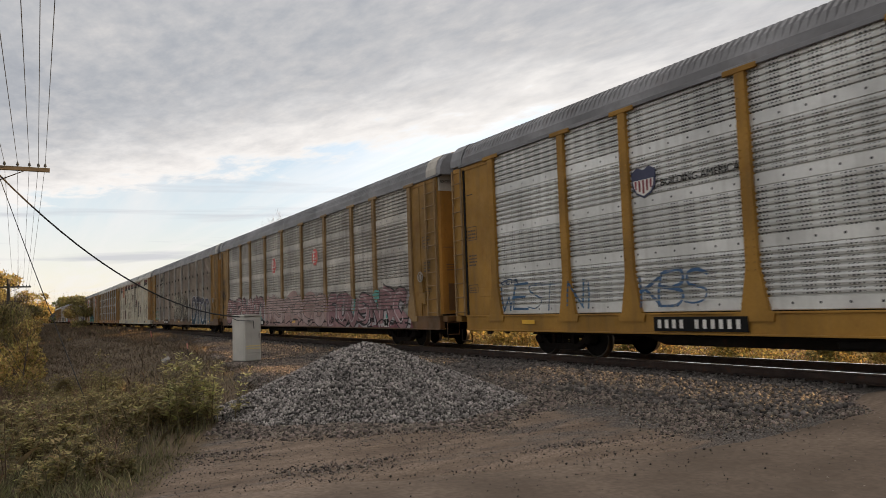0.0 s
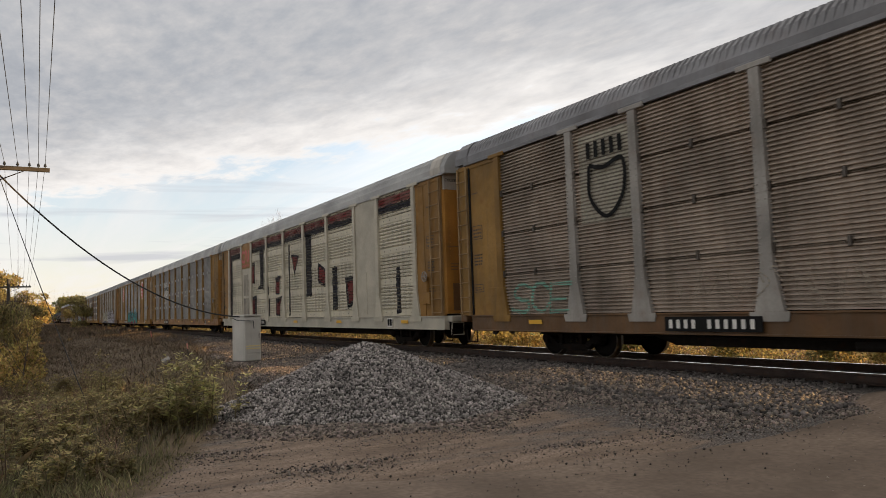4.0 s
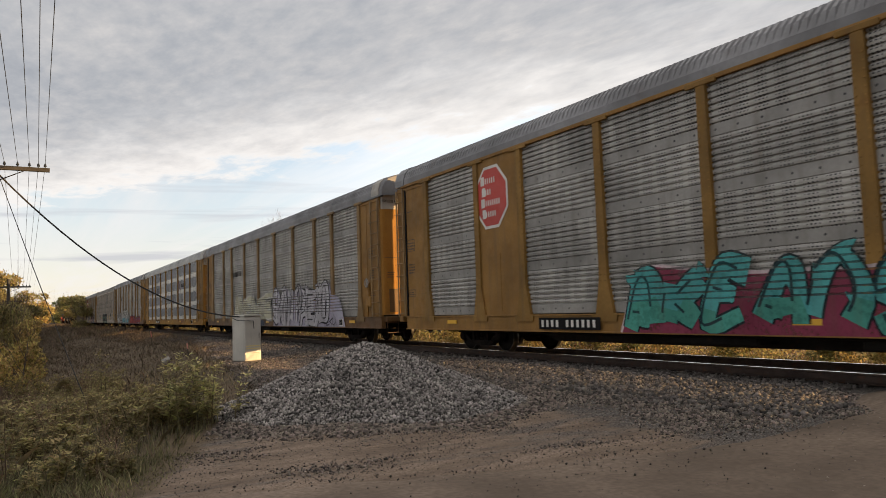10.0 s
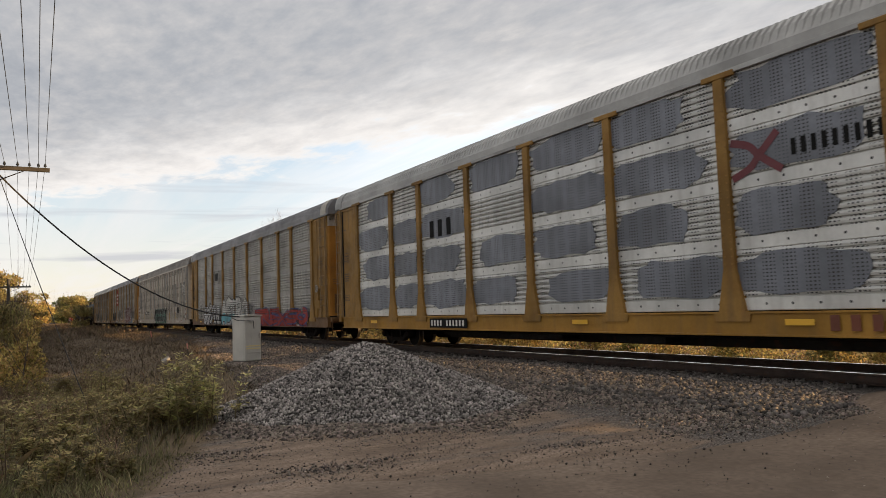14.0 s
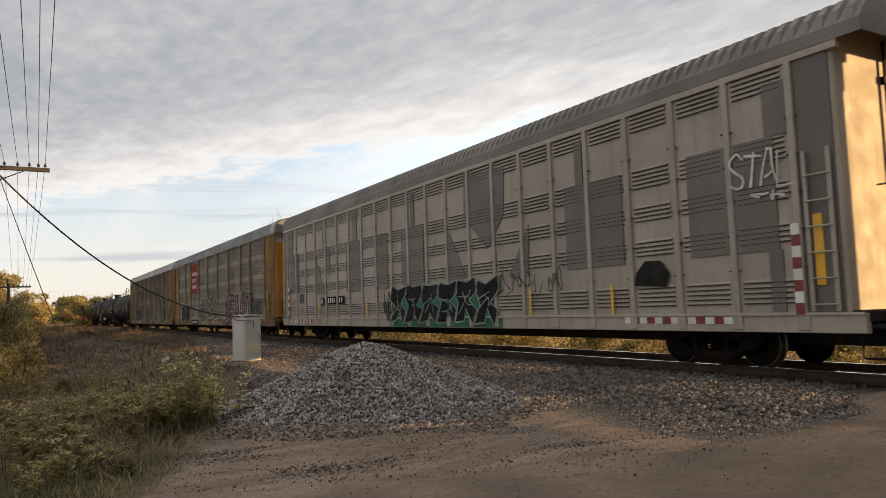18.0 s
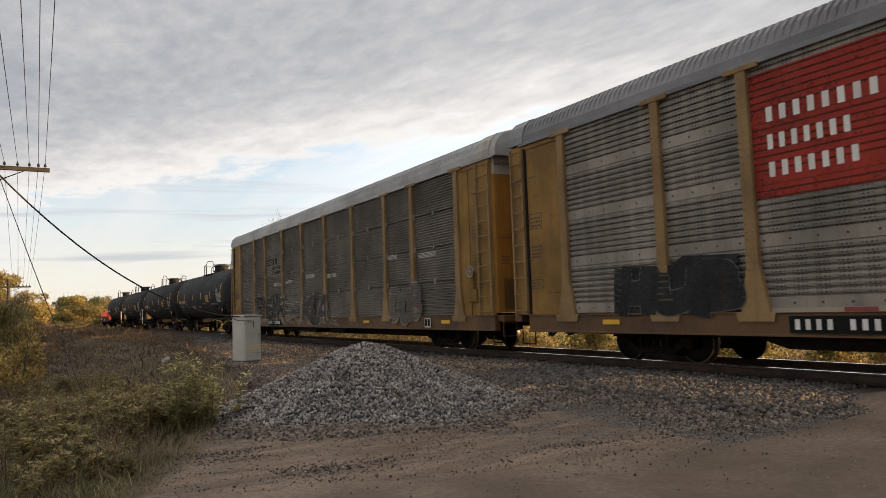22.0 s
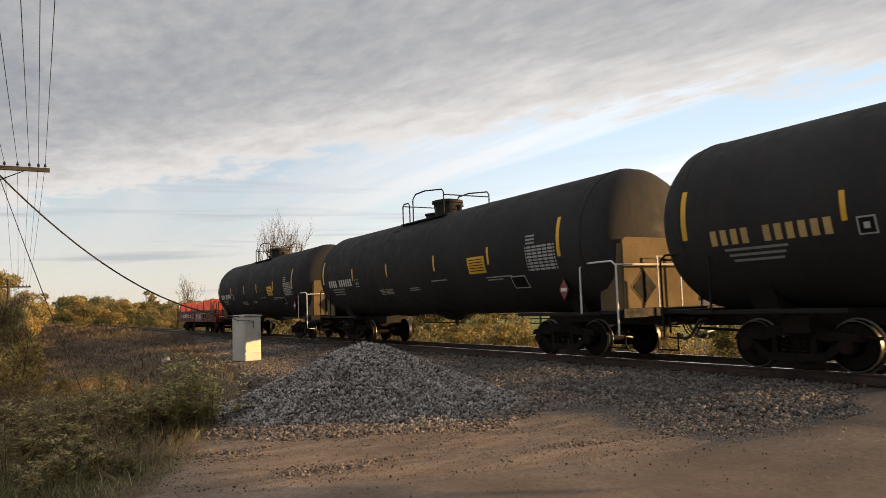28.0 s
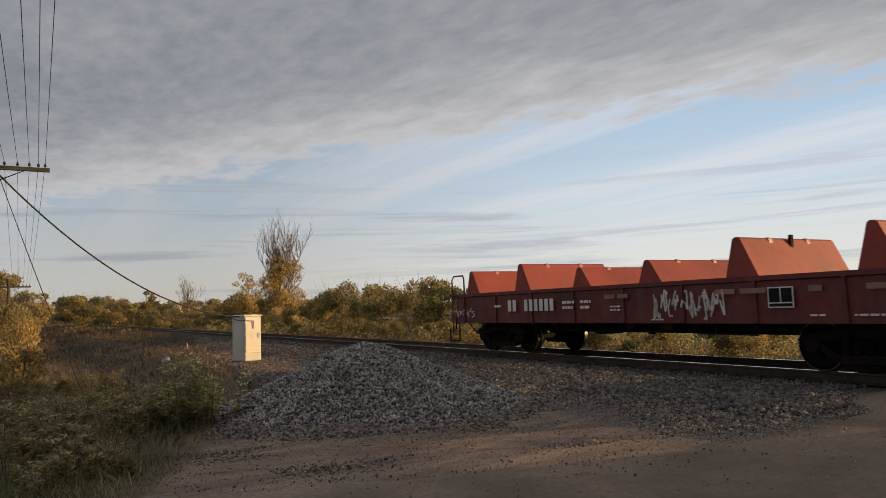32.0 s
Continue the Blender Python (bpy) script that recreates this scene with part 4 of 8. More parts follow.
def tree(name, x, y, height, width, leafmat, n_leaf, leaf, label, seed, crown=(0.25, 0.95), twigs=9, levels=1, z=None, rise=1.0, column=0.55, clumps=0):
    rnd = random.Random(seed)
    root = new(name)
    root.location = (x, y, float(ground_z(x, y)) - 0.05 if z is None else z)
    tagged(root, label, "tree" if height > 3.5 else "bush")
    g = Geo()
    branches(g, (0, 0, 0), height, width * 0.55, rnd, twigs, max(0.03, height * 0.016), levels, rise)
    part("trunk", g, bark, root, smooth=True)
    if n_leaf:
        P = blob_points(n_leaf, lumps(clumps or (14 if height > 4 else 9), width * column, height * crown[0], height * crown[1], rnd))
        P = P[P[:, 2] > 0.03]
        bulk("crown", leaf_quads(P, RNG.uniform(0.6, 1.3, len(P)) * leaf, 0.6), 4, leafmat, root)
    return root


def at(bearing, dist):
    b = radians(bearing)
    return -math.sin(b) * dist, math.cos(b) * dist


# far side: the tall half-bare tree and its neighbours
tree("half_bare_tree", *at(72.6, 88), 12.9, 8.8, leaf_gold, 12500, 0.115, "tall autumn tree, bare twigs above golden leaves", 3, (0.04, 0.66), 26, 3, rise=1.7, column=0.42, clumps=46)
tree("golden_tree", *at(75.1, 84), 6.8, 4.0, leaf_gold, 3600, 0.11, "small golden autumn tree beside the hedge", 5, (0.15, 0.95), clumps=26)
tree("bare_tree", *at(79.4, 142), 9.6, 6.0, leaf_gold, 350, 0.12, "bare autumn tree with spreading twigs", 7, (0.2, 0.5), 14, 3)
tree("bare_tree", *at(82.0, 190), 10.0, 5.0, leaf_olive, 1500, 0.2, "thin half-bare tree above the far hedge", 9, (0.2, 0.8), 12, 2)
tree("bare_tree", *at(84.9, 260), 11.0, 4.0, leaf_olive, 500, 0.25, "thin half-bare tree above the far hedge", 13, (0.2, 0.8), 12, 2)

HEDGE = [leaf_olive, leaf_gold, leaf_green, leaf_olive]
bush_kinds = []
for i in range(4):
    b = tree("autumn_bush", 0, 0, 3.2, 3.6, HEDGE[i], (3600, 2600, 3600, 3000)[i], 0.08, "dense autumn bush beyond the track, olive and gold leaves", 20 + i, (0.1, 0.95), 7, 1, z=0)
    bush_kinds.append(b)
rnd = random.Random(11)


def place(kind, x, y, s, sz=None):
    m = pose(x, y, float(ground_z(x, y)) - 0.05, 0, 0, rnd.uniform(0, 360)) @ Matrix.Diagonal((s, s, sz or s, 1))
    return copy_thing(kind, m)


# hedge behind the track, thinning to low scrub towards the crossing
for k in range(46):
    x = -36 - k * 3.6 + rnd.uniform(-1, 1)
    s = rnd.uniform(0.72, 1.05)
    place(bush_kinds[k % 4], x, 21.5 + rnd.uniform(-1.8, 3.0), s * (1.05 if x > -90 else 1.2), s * rnd.uniform(0.85, 1.05))
for k in range(40):
    x = -34 - k * 4.0 + rnd.uniform(-1, 1)
    place(bush_kinds[(k * 3) % 4], x, 17.3 + rnd.uniform(-0.7, 0.9), rnd.uniform(0.4, 0.62), rnd.uniform(0.35, 0.55))
for k in range(64):
    x = 6 - k * 0.75 + rnd.uniform(-0.5, 0.5)
    place(bush_kinds[(k * 3) % 4], x, 17.8 + rnd.uniform(-1.6, 3.4), rnd.uniform(0.32, 0.58), rnd.uniform(0.26, 0.48))
for k in range(16):
    bx, by = at(67.5 + k * 0.6 + rnd.uniform(-0.2, 0.2), 92 + rnd.uniform(-12, 14))
    s = rnd.uniform(0.95, 1.35)
    place(bush_kinds[(1, 0, 3)[k % 3]], bx, by, s, s)
for k in range(22):
    bx, by = at(76 + k * 0.52 + rnd.uniform(-0.2, 0.2), 170 + rnd.uniform(-30, 60))
    s = rnd.uniform(1.5, 2.2)
    place(bush_kinds[k % 4], bx, by, s, s * 0.8)
for k in range(9):
    bx, by = at(85.2 + k * 0.32, 330 + rnd.uniform(-40, 60))
    s = rnd.uniform(2.6, 4.2)
    place(bush_kinds[2 if k % 3 else 3], bx, by, s, s * 1.05)
for k in range(16):   # golden trees beyond the poles
    bx, by = at(89.6 + k * 0.33, 120 + rnd.uniform(-25, 80))
    s = rnd.uniform(1.5, 2.4)
    place(bush_kinds[1 if k % 3 else 0], bx, by, s, s * rnd.uniform(0.9, 1.15))
for k in range(22):   # shrubs along the ditch, near the poles
    bx, by = at(89.6 + rnd.uniform(0, 2.6), 23.5 + k * 2.2)
    place(bush_kinds[(1, 1, 0, 1)[k % 4]], bx, by, rnd.uniform(0.4, 0.6), rnd.uniform(0.5, 0.8))
for bx, by, s, sz in ((-47.0, 20.3, 1.0, 1.1), (-50.6, 20.0, 1.1, 1.2), (-54.2, 20.6, 1.0, 1.12), (-44.2, 20.8, 0.95, 1.05),
                      (-41.6, 21.2, 0.95, 1.1), (-39.2, 21.8, 1.0, 1.15), (-37.0, 21.3, 0.95, 1.1), (-34.8, 21.6, 0.9, 1.05), (-48.8, 21.6, 1.0, 1.15)):   # larger bushes beyond the track
    place(bush_kinds[(0, 2, 3)[int(-bx) % 3]], bx, by, s, sz)
for k in range(13):   # taller golden shrubs beside the poles
    bx, by = at(89.9 + rnd.uniform(0, 1.8), 33 + k * 2.6)
    place(bush_kinds[(1, 1, 0)[k % 3]], bx, by, rnd.uniform(0.6, 0.85), rnd.uniform(0.85, 1.15))
for b in bush_kinds:
    for o in (b, *b.children_recursive):
        bpy.data.objects.remove(o)


def woods(name, b0, b1, dist, h, n, leafmat, label):
    """Far woods: one mass of foliage with an uneven skyline."""
    blobs = []
    for k in range(n):
        b = b0 + (b1 - b0) * (k + rnd.uniform(-0.4, 0.4)) / n
        x, y = at(b, dist * rnd.uniform(0.94, 1.08))
        hh = h * rnd.uniform(0.75, 1.05)
        w = dist * radians(abs(b1 - b0)) / n * 1.5
        blobs += [(x, y, hh * 0.45 - 0.8, w, w, hh * 0.5), (x, y, hh * 0.75 - 0.8, w * 0.6, w * 0.6, hh * 0.25)]
    P = blob_points(n * 1100 if dist < 300 else n * 520, blobs, 0.6)
    P = P[P[:, 2] > -0.8]
    ob = bulk(name, leaf_quads(P, RNG.uniform(0.6, 1.4, len(P)) * dist * (0.0009 if dist < 300 else 0.0014), 0.7), 4, leafmat)
    tagged(ob, label, "woods", kind="stuff")


woods("far_woods", 59.0, 66.5, 250, 10.0, 14, leaf_dark, "distant dark green woods on the horizon")
woods("far_woods", 66.0, 92.5, 650, 15.0, 60, leaf_olive, "distant autumn woods along the horizon")
woods("far_woods", 84.0, 97.0, 420, 13.0, 26, leaf_gold, "distant golden woods along the horizon")
woods("far_woods", 20.0, 60.0, 800, 9.0, 60, leaf_olive, "distant low woods beyond the field")


def silo(x, y, r, h, label):
    root = new("grain_silo")
    root.location = (x, y, -0.9)
    tagged(root, label, "silo", "distant farm silos")
    part("wall", Geo().lathe([(0, r), (h, r)], (0, 0, 0), "z", 20), white_paint, root, smooth=True)
    part("roof", Geo().lathe([(h, r * 1.04), (h + r * 0.35, r * 0.7), (h + r * 0.55, 0.15)], (0, 0, 0), "z", 20), roof_light, root, smooth=True)


silo(*at(80.15, 470), 2.6, 8.5, "pale distant grain silo")
silo(*at(79.75, 470), 1.6, 6.5, "pale distant grain silo")
silo(*at(78.35, 480), 3.4, 8.8, "pale distant grain silo")


def build_fence():
    root = new("field_fence")
    root.location = (0, 38, -0.85)
    tagged(root, "dark three-rail field fence beyond the scrub", "fence")
    rnd2 = random.Random(8)
    pm = Geo().box(-0.07, 0.07, -0.07, 0.07, -0.3, 1.35, 0.01).mesh("post", black_steel)
    for k in range(32):
        part("post", pm, None, root, m=pose(8 - k * 2.6, 0, rnd2.uniform(-0.04, 0.04), 0, rnd2.uniform(-1, 1)))
    rm = Geo().box(-84, 9, -0.10, -0.06, -0.05, 0.05, 0.006).mesh("rail", black_steel)
    for z in (0.45, 0.85, 1.25):
        part("rail", rm, None, root, m=pose(0, 0, z))


build_fence()


def grass(name, P, h, lean, material, w=0.006, label="", category="grass"):
    """Bent blades of grass, three corners each."""
    n = len(P)
    h = np.broadcast_to(h, (n,))
    a = RNG.uniform(0, 2 * np.pi, n)
    l = RNG.uniform(0.1, 1, n) * lean
    b = RNG.uniform(0, 2 * np.pi, n)
    z = ground_z(P[:, 0], P[:, 1]) - 0.02
    base = np.column_stack([P, z])
    side = np.column_stack([np.cos(b), np.sin(b), np.zeros(n)]) * w * RNG.uniform(0.6, 1.6, n)[:, None]
    mid = base + np.column_stack([np.cos(a) * l * 0.35 * h, np.sin(a) * l * 0.35 * h, h * 0.6])
    top = base + np.column_stack([np.cos(a) * l * h, np.sin(a) * l * h, h])
    V = np.stack([base - side, base + side, mid + side * 0.7, top, mid - side * 0.7], 1)
    ob = bulk(name, V.reshape(-1, 3), 5, material)
    tagged(ob, label, category, kind="stuff")


def scatter(n, x0, x1, y0, y1, cond):
    P = np.column_stack([RNG.uniform(x0, x1, n), RNG.uniform(y0, y1, n)])
    return P[cond(P[:, 0], P[:, 1])]


near = lambda x, y: (y < veg_edge(x) - 0.25)
# dry and green grass on the near side
P = scatter(60000, -30, -6.8, -5, 6.0, lambda x, y: near(x, y) & (np.hypot(x, y) > 6.0))
grass("dry_grass", P[:3500], RNG.uniform(0.1, 0.35, len(P[:3500])), 0.9, straw, 0.0035, "dry straw-coloured grass along the ditch")
grass("olive_grass", P[3500:13500], RNG.uniform(0.08, 0.26, len(P[3500:13500])), 1.0, olive_grass, 0.005, "olive grass along the ditch")
P = scatter(30000, -17, -6.8, -4, 3.6, lambda x, y: near(x, y) & (np.hypot(x, y) > 6.0))
grass("green_grass", P[:11000], RNG.uniform(0.06, 0.2, len(P[:11000])), 1.0, grass_green, 0.005, "green grass along the ditch")
P = scatter(9000, -9.6, -6.6, -0.8, 1.9, lambda x, y: y < 0.75 + (-7.0 - x) * 0.5)
grass("mown_verge", P, RNG.uniform(0.04, 0.13, len(P)) * (0.35 + 0.65 * smooth01(0.0, 1.0, 0.75 + (-7.0 - P[:, 0]) * 0.5 - P[:, 1])), 1.0, grass_green, 0.005, "short green grass beside the road edge")
P = scatter(56000, -95, -13.5, -3, 10.4, lambda x, y: (y < veg_edge(x) + 0.5 * np.sin(x * 1.3)) & (x < -14))
grass("brown_grass", P, RNG.uniform(0.05, 0.2, len(P)), 1.3, mat("brown_grass", (0.14, 0.104, 0.068), 0.9, 0.0, 0.3, 0.1, 0.8, 0.0, translucent=0.1, island=True), 0.010, "low dull brown grass on the bank of the ditch")
P = scatter(16000, -300, -80, -4, 10.8, lambda x, y: x < -80)
grass("far_bank_grass", P, RNG.uniform(0.2, 0.55, len(P)), 0.9, mat("brown_grass", (0.14, 0.104, 0.068)), 0.05, "dull brown grass along the far track bank")
P = scatter(9000, -24, -11, -2.5, 3.2, lambda x, y: near(x, y + 0.8))
grass("dead_stalks", P[:1300], RNG.uniform(0.3, 0.65, len(P[:1300])), 0.35, dead_stalk, 0.005, "tall reddish-brown dead stalks in the ditch", "dead stalks")
# low scrub on the far side of the track
P = scatter(40000, -150, 10, 14.6, 19.5, lambda x, y: x > -150)
grass("far_grass", P, RNG.uniform(0.10, 0.36, len(P)), 1.0, mat("far_dry_grass", (0.21, 0.165, 0.085), 0.85, 0.0, 0.3, 0.1, 0.8, 0.0, translucent=0.2, island=True), 0.012, "dry brownish grass beyond the track")


def scrub(name, n, leafmat, hmax, seed, label):
    """Low tangled plants beyond the track: small leaves in clumps of uneven height."""
    P = np.column_stack([6 - RNG.uniform(0, 1, n) ** 1.6 * 90, RNG.uniform(14.7, 24, n)])
    hh = np.array([noise.noise((x * 0.55, y * 0.55, seed)) for x, y in P])
    h = np.clip(0.32 + 0.75 * hh, 0.08, 1) * hmax * smooth01(14.5, 16.5, P[:, 1])
    z = ground_z(P[:, 0], P[:, 1]) + h * RNG.uniform(0, 1, n) ** 0.6
    far = 0.035 + 0.0011 * np.abs(P[:, 0])
    ob = bulk(name, leaf_quads(np.column_stack([P, z]), RNG.uniform(0.6, 1.3, n) * far, 0.5), 4, leafmat)
    tagged(ob, label, "scrub", kind="stuff")


scrub("scrub", 52000, leaf_olive, 1.9, 1.5, "tangled olive scrub beyond the track")
scrub("scrub", 26000, leaf_gold, 1.6, 4.5, "tangled golden scrub beyond the track")
scrub("scrub", 15000, dead_stalk, 1.4, 8.5, "tangled brown dead scrub beyond the track")


def leaves_along(stems, per, leaf, droop, r):
    """Lance-shaped leaves set along stems, pointing outwards and up, each of four corners with a fold."""
    V = []
    for st in stems:
        for i in range(per):
            t = r.uniform(0.22, 1.0) * (len(st) - 1)
            k = min(len(st) - 2, int(t))
            q = st[k].lerp(st[k + 1], t - k)
            a = i * 2.4 + r.uniform(-0.5, 0.5)
            d = Vector((math.cos(a), math.sin(a), r.uniform(-0.15, 0.95))).normalized()
            s = d.cross(Vector((0, 0, 1))).normalized()
            s = (s + Vector((0, 0, r.uniform(-0.35, 0.35)))).normalized()
            ln = 1.2 * leaf * r.uniform(0.6, 1.3) * (1.25 - 0.5 * t / (len(st) - 1))
            q = q + d * 0.012
            V += [q, q + d * ln * 0.45 + s * ln * 0.2, q + d * ln - Vector((0, 0, 0.15 * ln)), q + d * ln * 0.45 - s * ln * 0.2]
    return np.array([tuple(v) for v in V])


def weed(seed, h, n, leafmat, stemmat, leaf, label, per=30, spread=0.4, name="tall_weed", base=0.12, category="weed", group="weeds along the ditch", fork=3):
    """A many-stemmed weed with side twigs and leaves all along them."""
    r = random.Random(seed)
    root = new(name)
    tagged(root, label, category, group)
    g, stems = Geo(), []
    for k in range(n):
        a, l = r.uniform(0, 6.28), r.uniform(0.05, spread)
        hh = h * r.uniform(0.55, 1.05)
        b = Vector((r.uniform(-base, base), r.uniform(-base, base), -0.05))
        st = [b]
        for i in range(1, 5):
            st.append(b + Vector((math.cos(a) * l * hh * (i / 4) ** 1.4, math.sin(a) * l * hh * (i / 4) ** 1.4, hh * i / 4)))
        g.tube(st, [0.007, 0.006, 0.005, 0.004, 0.002], 4, cap=False)
        stems.append(st)
        for _ in range(fork):
            i = r.randint(1, 3)
            a2 = r.uniform(0, 6.28)
            d = Vector((math.cos(a2) * 0.6, math.sin(a2) * 0.6, 0.8)) * hh * r.uniform(0.15, 0.32)
            tw = [st[i], st[i] + d * 0.5, st[i] + d + Vector((0, 0, -0.02))]
            g.tube(tw, [0.004, 0.003, 0.0015], 3, cap=False)
            stems.append(tw)
    tagged(part("stem", g, stemmat, root), kind="stuff")
    ob = bulk("foliage", leaves_along(stems, max(3, per // (fork + 1)), leaf, 0.3, r), 4, leafmat, root)
    tagged(ob, kind="stuff")
    return root


weeds = [weed(1, 0.85, 9, weed_green, olive_grass, 0.085, "leafy green weed with tall stems", 34),
         weed(2, 0.75, 12, straw, dead_stalk, 0.035, "dry golden weed gone to seed", 28),
         weed(3, 1.0, 7, leaf_olive, dead_stalk, 0.07, "tall olive weed with drying leaves", 36),
         weed(4, 0.65, 11, weed_green, olive_grass, 0.075, "leafy green weed with tall stems", 34),
         weed(5, 0.9, 10, dead_stalk, dead_stalk, 0.045, "reddish-brown dead weed with dry seed heads", 30)]
# the leafy bush at the end of the ditch, a pale sapling further off, and brown stems at the foot of the heap
big = weed(8, 1.25, 20, bush_green, olive_grass, 0.10, "leafy green bush at the end of the ditch", 64, 0.5, "leafy_bush", 0.3, "bush", "")
big.matrix_basis = pose(-11.5, 2.15, float(ground_z(-11.5, 2.15)) - 0.03)
big = weed(9, 0.95, 12, bush_green, olive_grass, 0.085, "low leafy green bush beside the dirt yard", 48, 0.55, "leafy_bush", 0.25, "bush", "")
big.matrix_basis = pose(-11.9, 2.75, float(ground_z(-11.9, 2.75)) - 0.03)
tall = weed(10, 1.75, 6, weed_green, olive_grass, 0.10, "tall pale-leaved weed standing above the ditch", 60, 0.22, "tall_leafy_weed", 0.12, "weed", "")
tall.matrix_basis = pose(-19.0, 1.7, float(ground_z(-19.0, 1.7)) - 0.03)
for x, y, s in ((-12.2, 3.3, 0.55), (-12.6, 3.6, 0.5), (-11.6, 3.25, 0.4)):
    copy_thing(weeds[4], pose(x, y, float(ground_z(x, y)) - 0.03, 0, 0, x * 97) @ Matrix.Diagonal((s, s, s, 1)))
done = 0
rnd = random.Random(19)
while done < 300:
    x, y = rnd.uniform(-27, -8.0), rnd.uniform(-3.5, 4.6)
    lim = float(veg_edge(x)) - 0.45
    if y > lim or math.hypot(x, y) < 8.2 or y > 2.6 or y < x * 0.09 - 0.6:
        continue
    s = rnd.uniform(0.55, 1.0) * (0.75 if y > lim - 0.6 else 1.0)
    k = rnd.choice((0, 0, 3, 2, 3, 1)) if y > 0.3 or x > -12 else rnd.choice((1, 2, 4, 0, 1, 4))
    copy_thing(weeds[k], pose(x, y, float(ground_z(x, y)) - 0.03, rnd.uniform(-6, 6), rnd.uniform(-6, 6), rnd.uniform(0, 360)) @ Matrix.Diagonal((s * 1.15, s * 1.15, s, 1)))
    done += 1
for b in weeds:
    for o in (b, *b.children_recursive):
        bpy.data.objects.remove(o)


# ---- the train ----
CAR_L = 28.55
HALF = 1.55          # half width of a rack car
MESHES = {}


def shared(key, make):
    """Builds a mesh once and reuses it."""
    if key not in MESHES:
        MESHES[key] = make()
    return MESHES[key]


def add_part(name, key, make, material, parent, label="", m=None, smooth=False):
    k = (key, material.name if not isinstance(material, (list, tuple)) else tuple(q.name for q in material))
    me = shared(k, lambda: make().mesh(name, material, smooth))
    return part(name, me, None, parent, label, m)


def wheel_geo():
    """One wheel, outer face towards -y: hub, dished plate, rim, flange; the tread is bare metal."""
    g = Geo()
    g.lathe([(-0.07, 0.05), (-0.07, 0.16), (-0.04, 0.19), (-0.035, 0.33), (-0.07, 0.36), (-0.07, 0.405)], (0, 0, 0), "y", 28)
    g.lathe([(0.07, 0.445), (0.07, 0.36), (0.03, 0.32), (0.03, 0.15), (0.07, 0.1)], (0, 0, 0), "y", 28)
    g.lathe([(-0.071, 0.39), (-0.071, 0.412), (0.04, 0.422), (0.055, 0.45), (0.0712, 0.445)], (0, 0, 0), "y", 28, 1, False)
    return g


def side_frame_geo():
    """Cast truck frame: arched top member, two windows, spring nest between, boxes at the axle ends."""
    g = Geo()
    top = [(-1.15, 0.50), (-1.08, 0.62), (-0.62, 0.66), (-0.38, 0.76), (0.38, 0.76), (0.62, 0.66), (1.08, 0.62), (1.15, 0.50), (0.86, 0.52), (0.52, 0.50), (0.34, 0.58), (-0.34, 0.58), (-0.52, 0.50), (-0.86, 0.52)]
    g.prism(top, -0.09, 0.09, "y")
    g.prism([(-0.62, 0.24), (-0.50, 0.17), (0.50, 0.17), (0.62, 0.24), (0.50, 0.30), (-0.50, 0.30)], -0.10, 0.10, "y")
    for s in (-1, 1):
        g.prism([(s * 0.98, 0.52), (s * 0.80, 0.52), (s * 0.45, 0.28), (s * 0.58, 0.20)], -0.08, 0.08, "y")
        g.prism([(s * 0.40, 0.60), (s * 0.30, 0.60), (s * 0.30, 0.28), (s * 0.40, 0.28)], -0.085, 0.085, "y")
        g.lathe([(-0.13, 0.10), (-0.10, 0.13), (0.08, 0.13), (0.10, 0.08)], (s * 0.89, 0, 0.42), "y", 14)
        g.box(s * 0.89 - 0.12, s * 0.89 + 0.12, -0.08, 0.08, 0.48, 0.60, 0.02)
    return g


def springs_geo():
    g = Geo()
    for x in (-0.2, 0.0, 0.2):
        pts = [(x + 0.075 * math.cos(t * 0.9), 0.06 * math.sin(t * 0.9), 0.30 + 0.26 * t / 42) for t in range(43)]
        g.tube(pts, 0.017, 4)
    return g


def truck(parent, x):
    t = add_part("truck", "bolster", lambda: Geo().box(-0.2, 0.2, -1.0, 1.0, 0.52, 0.78, 0.03).box(-0.34, 0.34, -0.25, 0.25, 0.70, 0.86, 0.03).box(-0.7, 0.7, -0.06, 0.06, 0.36, 0.46, 0.02), brown_steel, parent, "dark cast steel truck", pose(x, 0, 0))
    for s in (-1, 1):
        add_part("side_frame", "side_frame", side_frame_geo, brown_steel, t, m=pose(0, s * 0.98, 0))
        add_part("spring_nest", "springs", springs_geo, brown_steel, t, m=pose(0, s * 0.98, 0))
    for s in (-1, 1):
        add_part("axle", "axle", lambda: Geo().tube([(0, -0.95, 0), (0, 0.95, 0)], 0.075, 10), wheel_steel, t, m=pose(s * 0.89, 0, 0.42), smooth=True)
        for w in (0, 1):
            add_part("wheel", "wheel", wheel_geo, [wheel_steel, tread_steel], t, "dark steel wheel with a bright worn rim", pose(s * 0.89, 0.755 if w else -0.755, 0.42, 0, 0, 180 * w), smooth=True)
    return t


def coupler_geo():
    g = Geo()
    g.box(-0.55, 0.42, -0.09, 0.09, 0.76, 0.96, 0.02)
    g.prism([(-0.55, -0.16), (-0.68, -0.20), (-0.72, -0.06), (-0.62, 0.02), (-0.72, 0.10), (-0.60, 0.20), (-0.42, 0.14), (-0.42, -0.14)], 0.72, 1.0, "z")
    return g


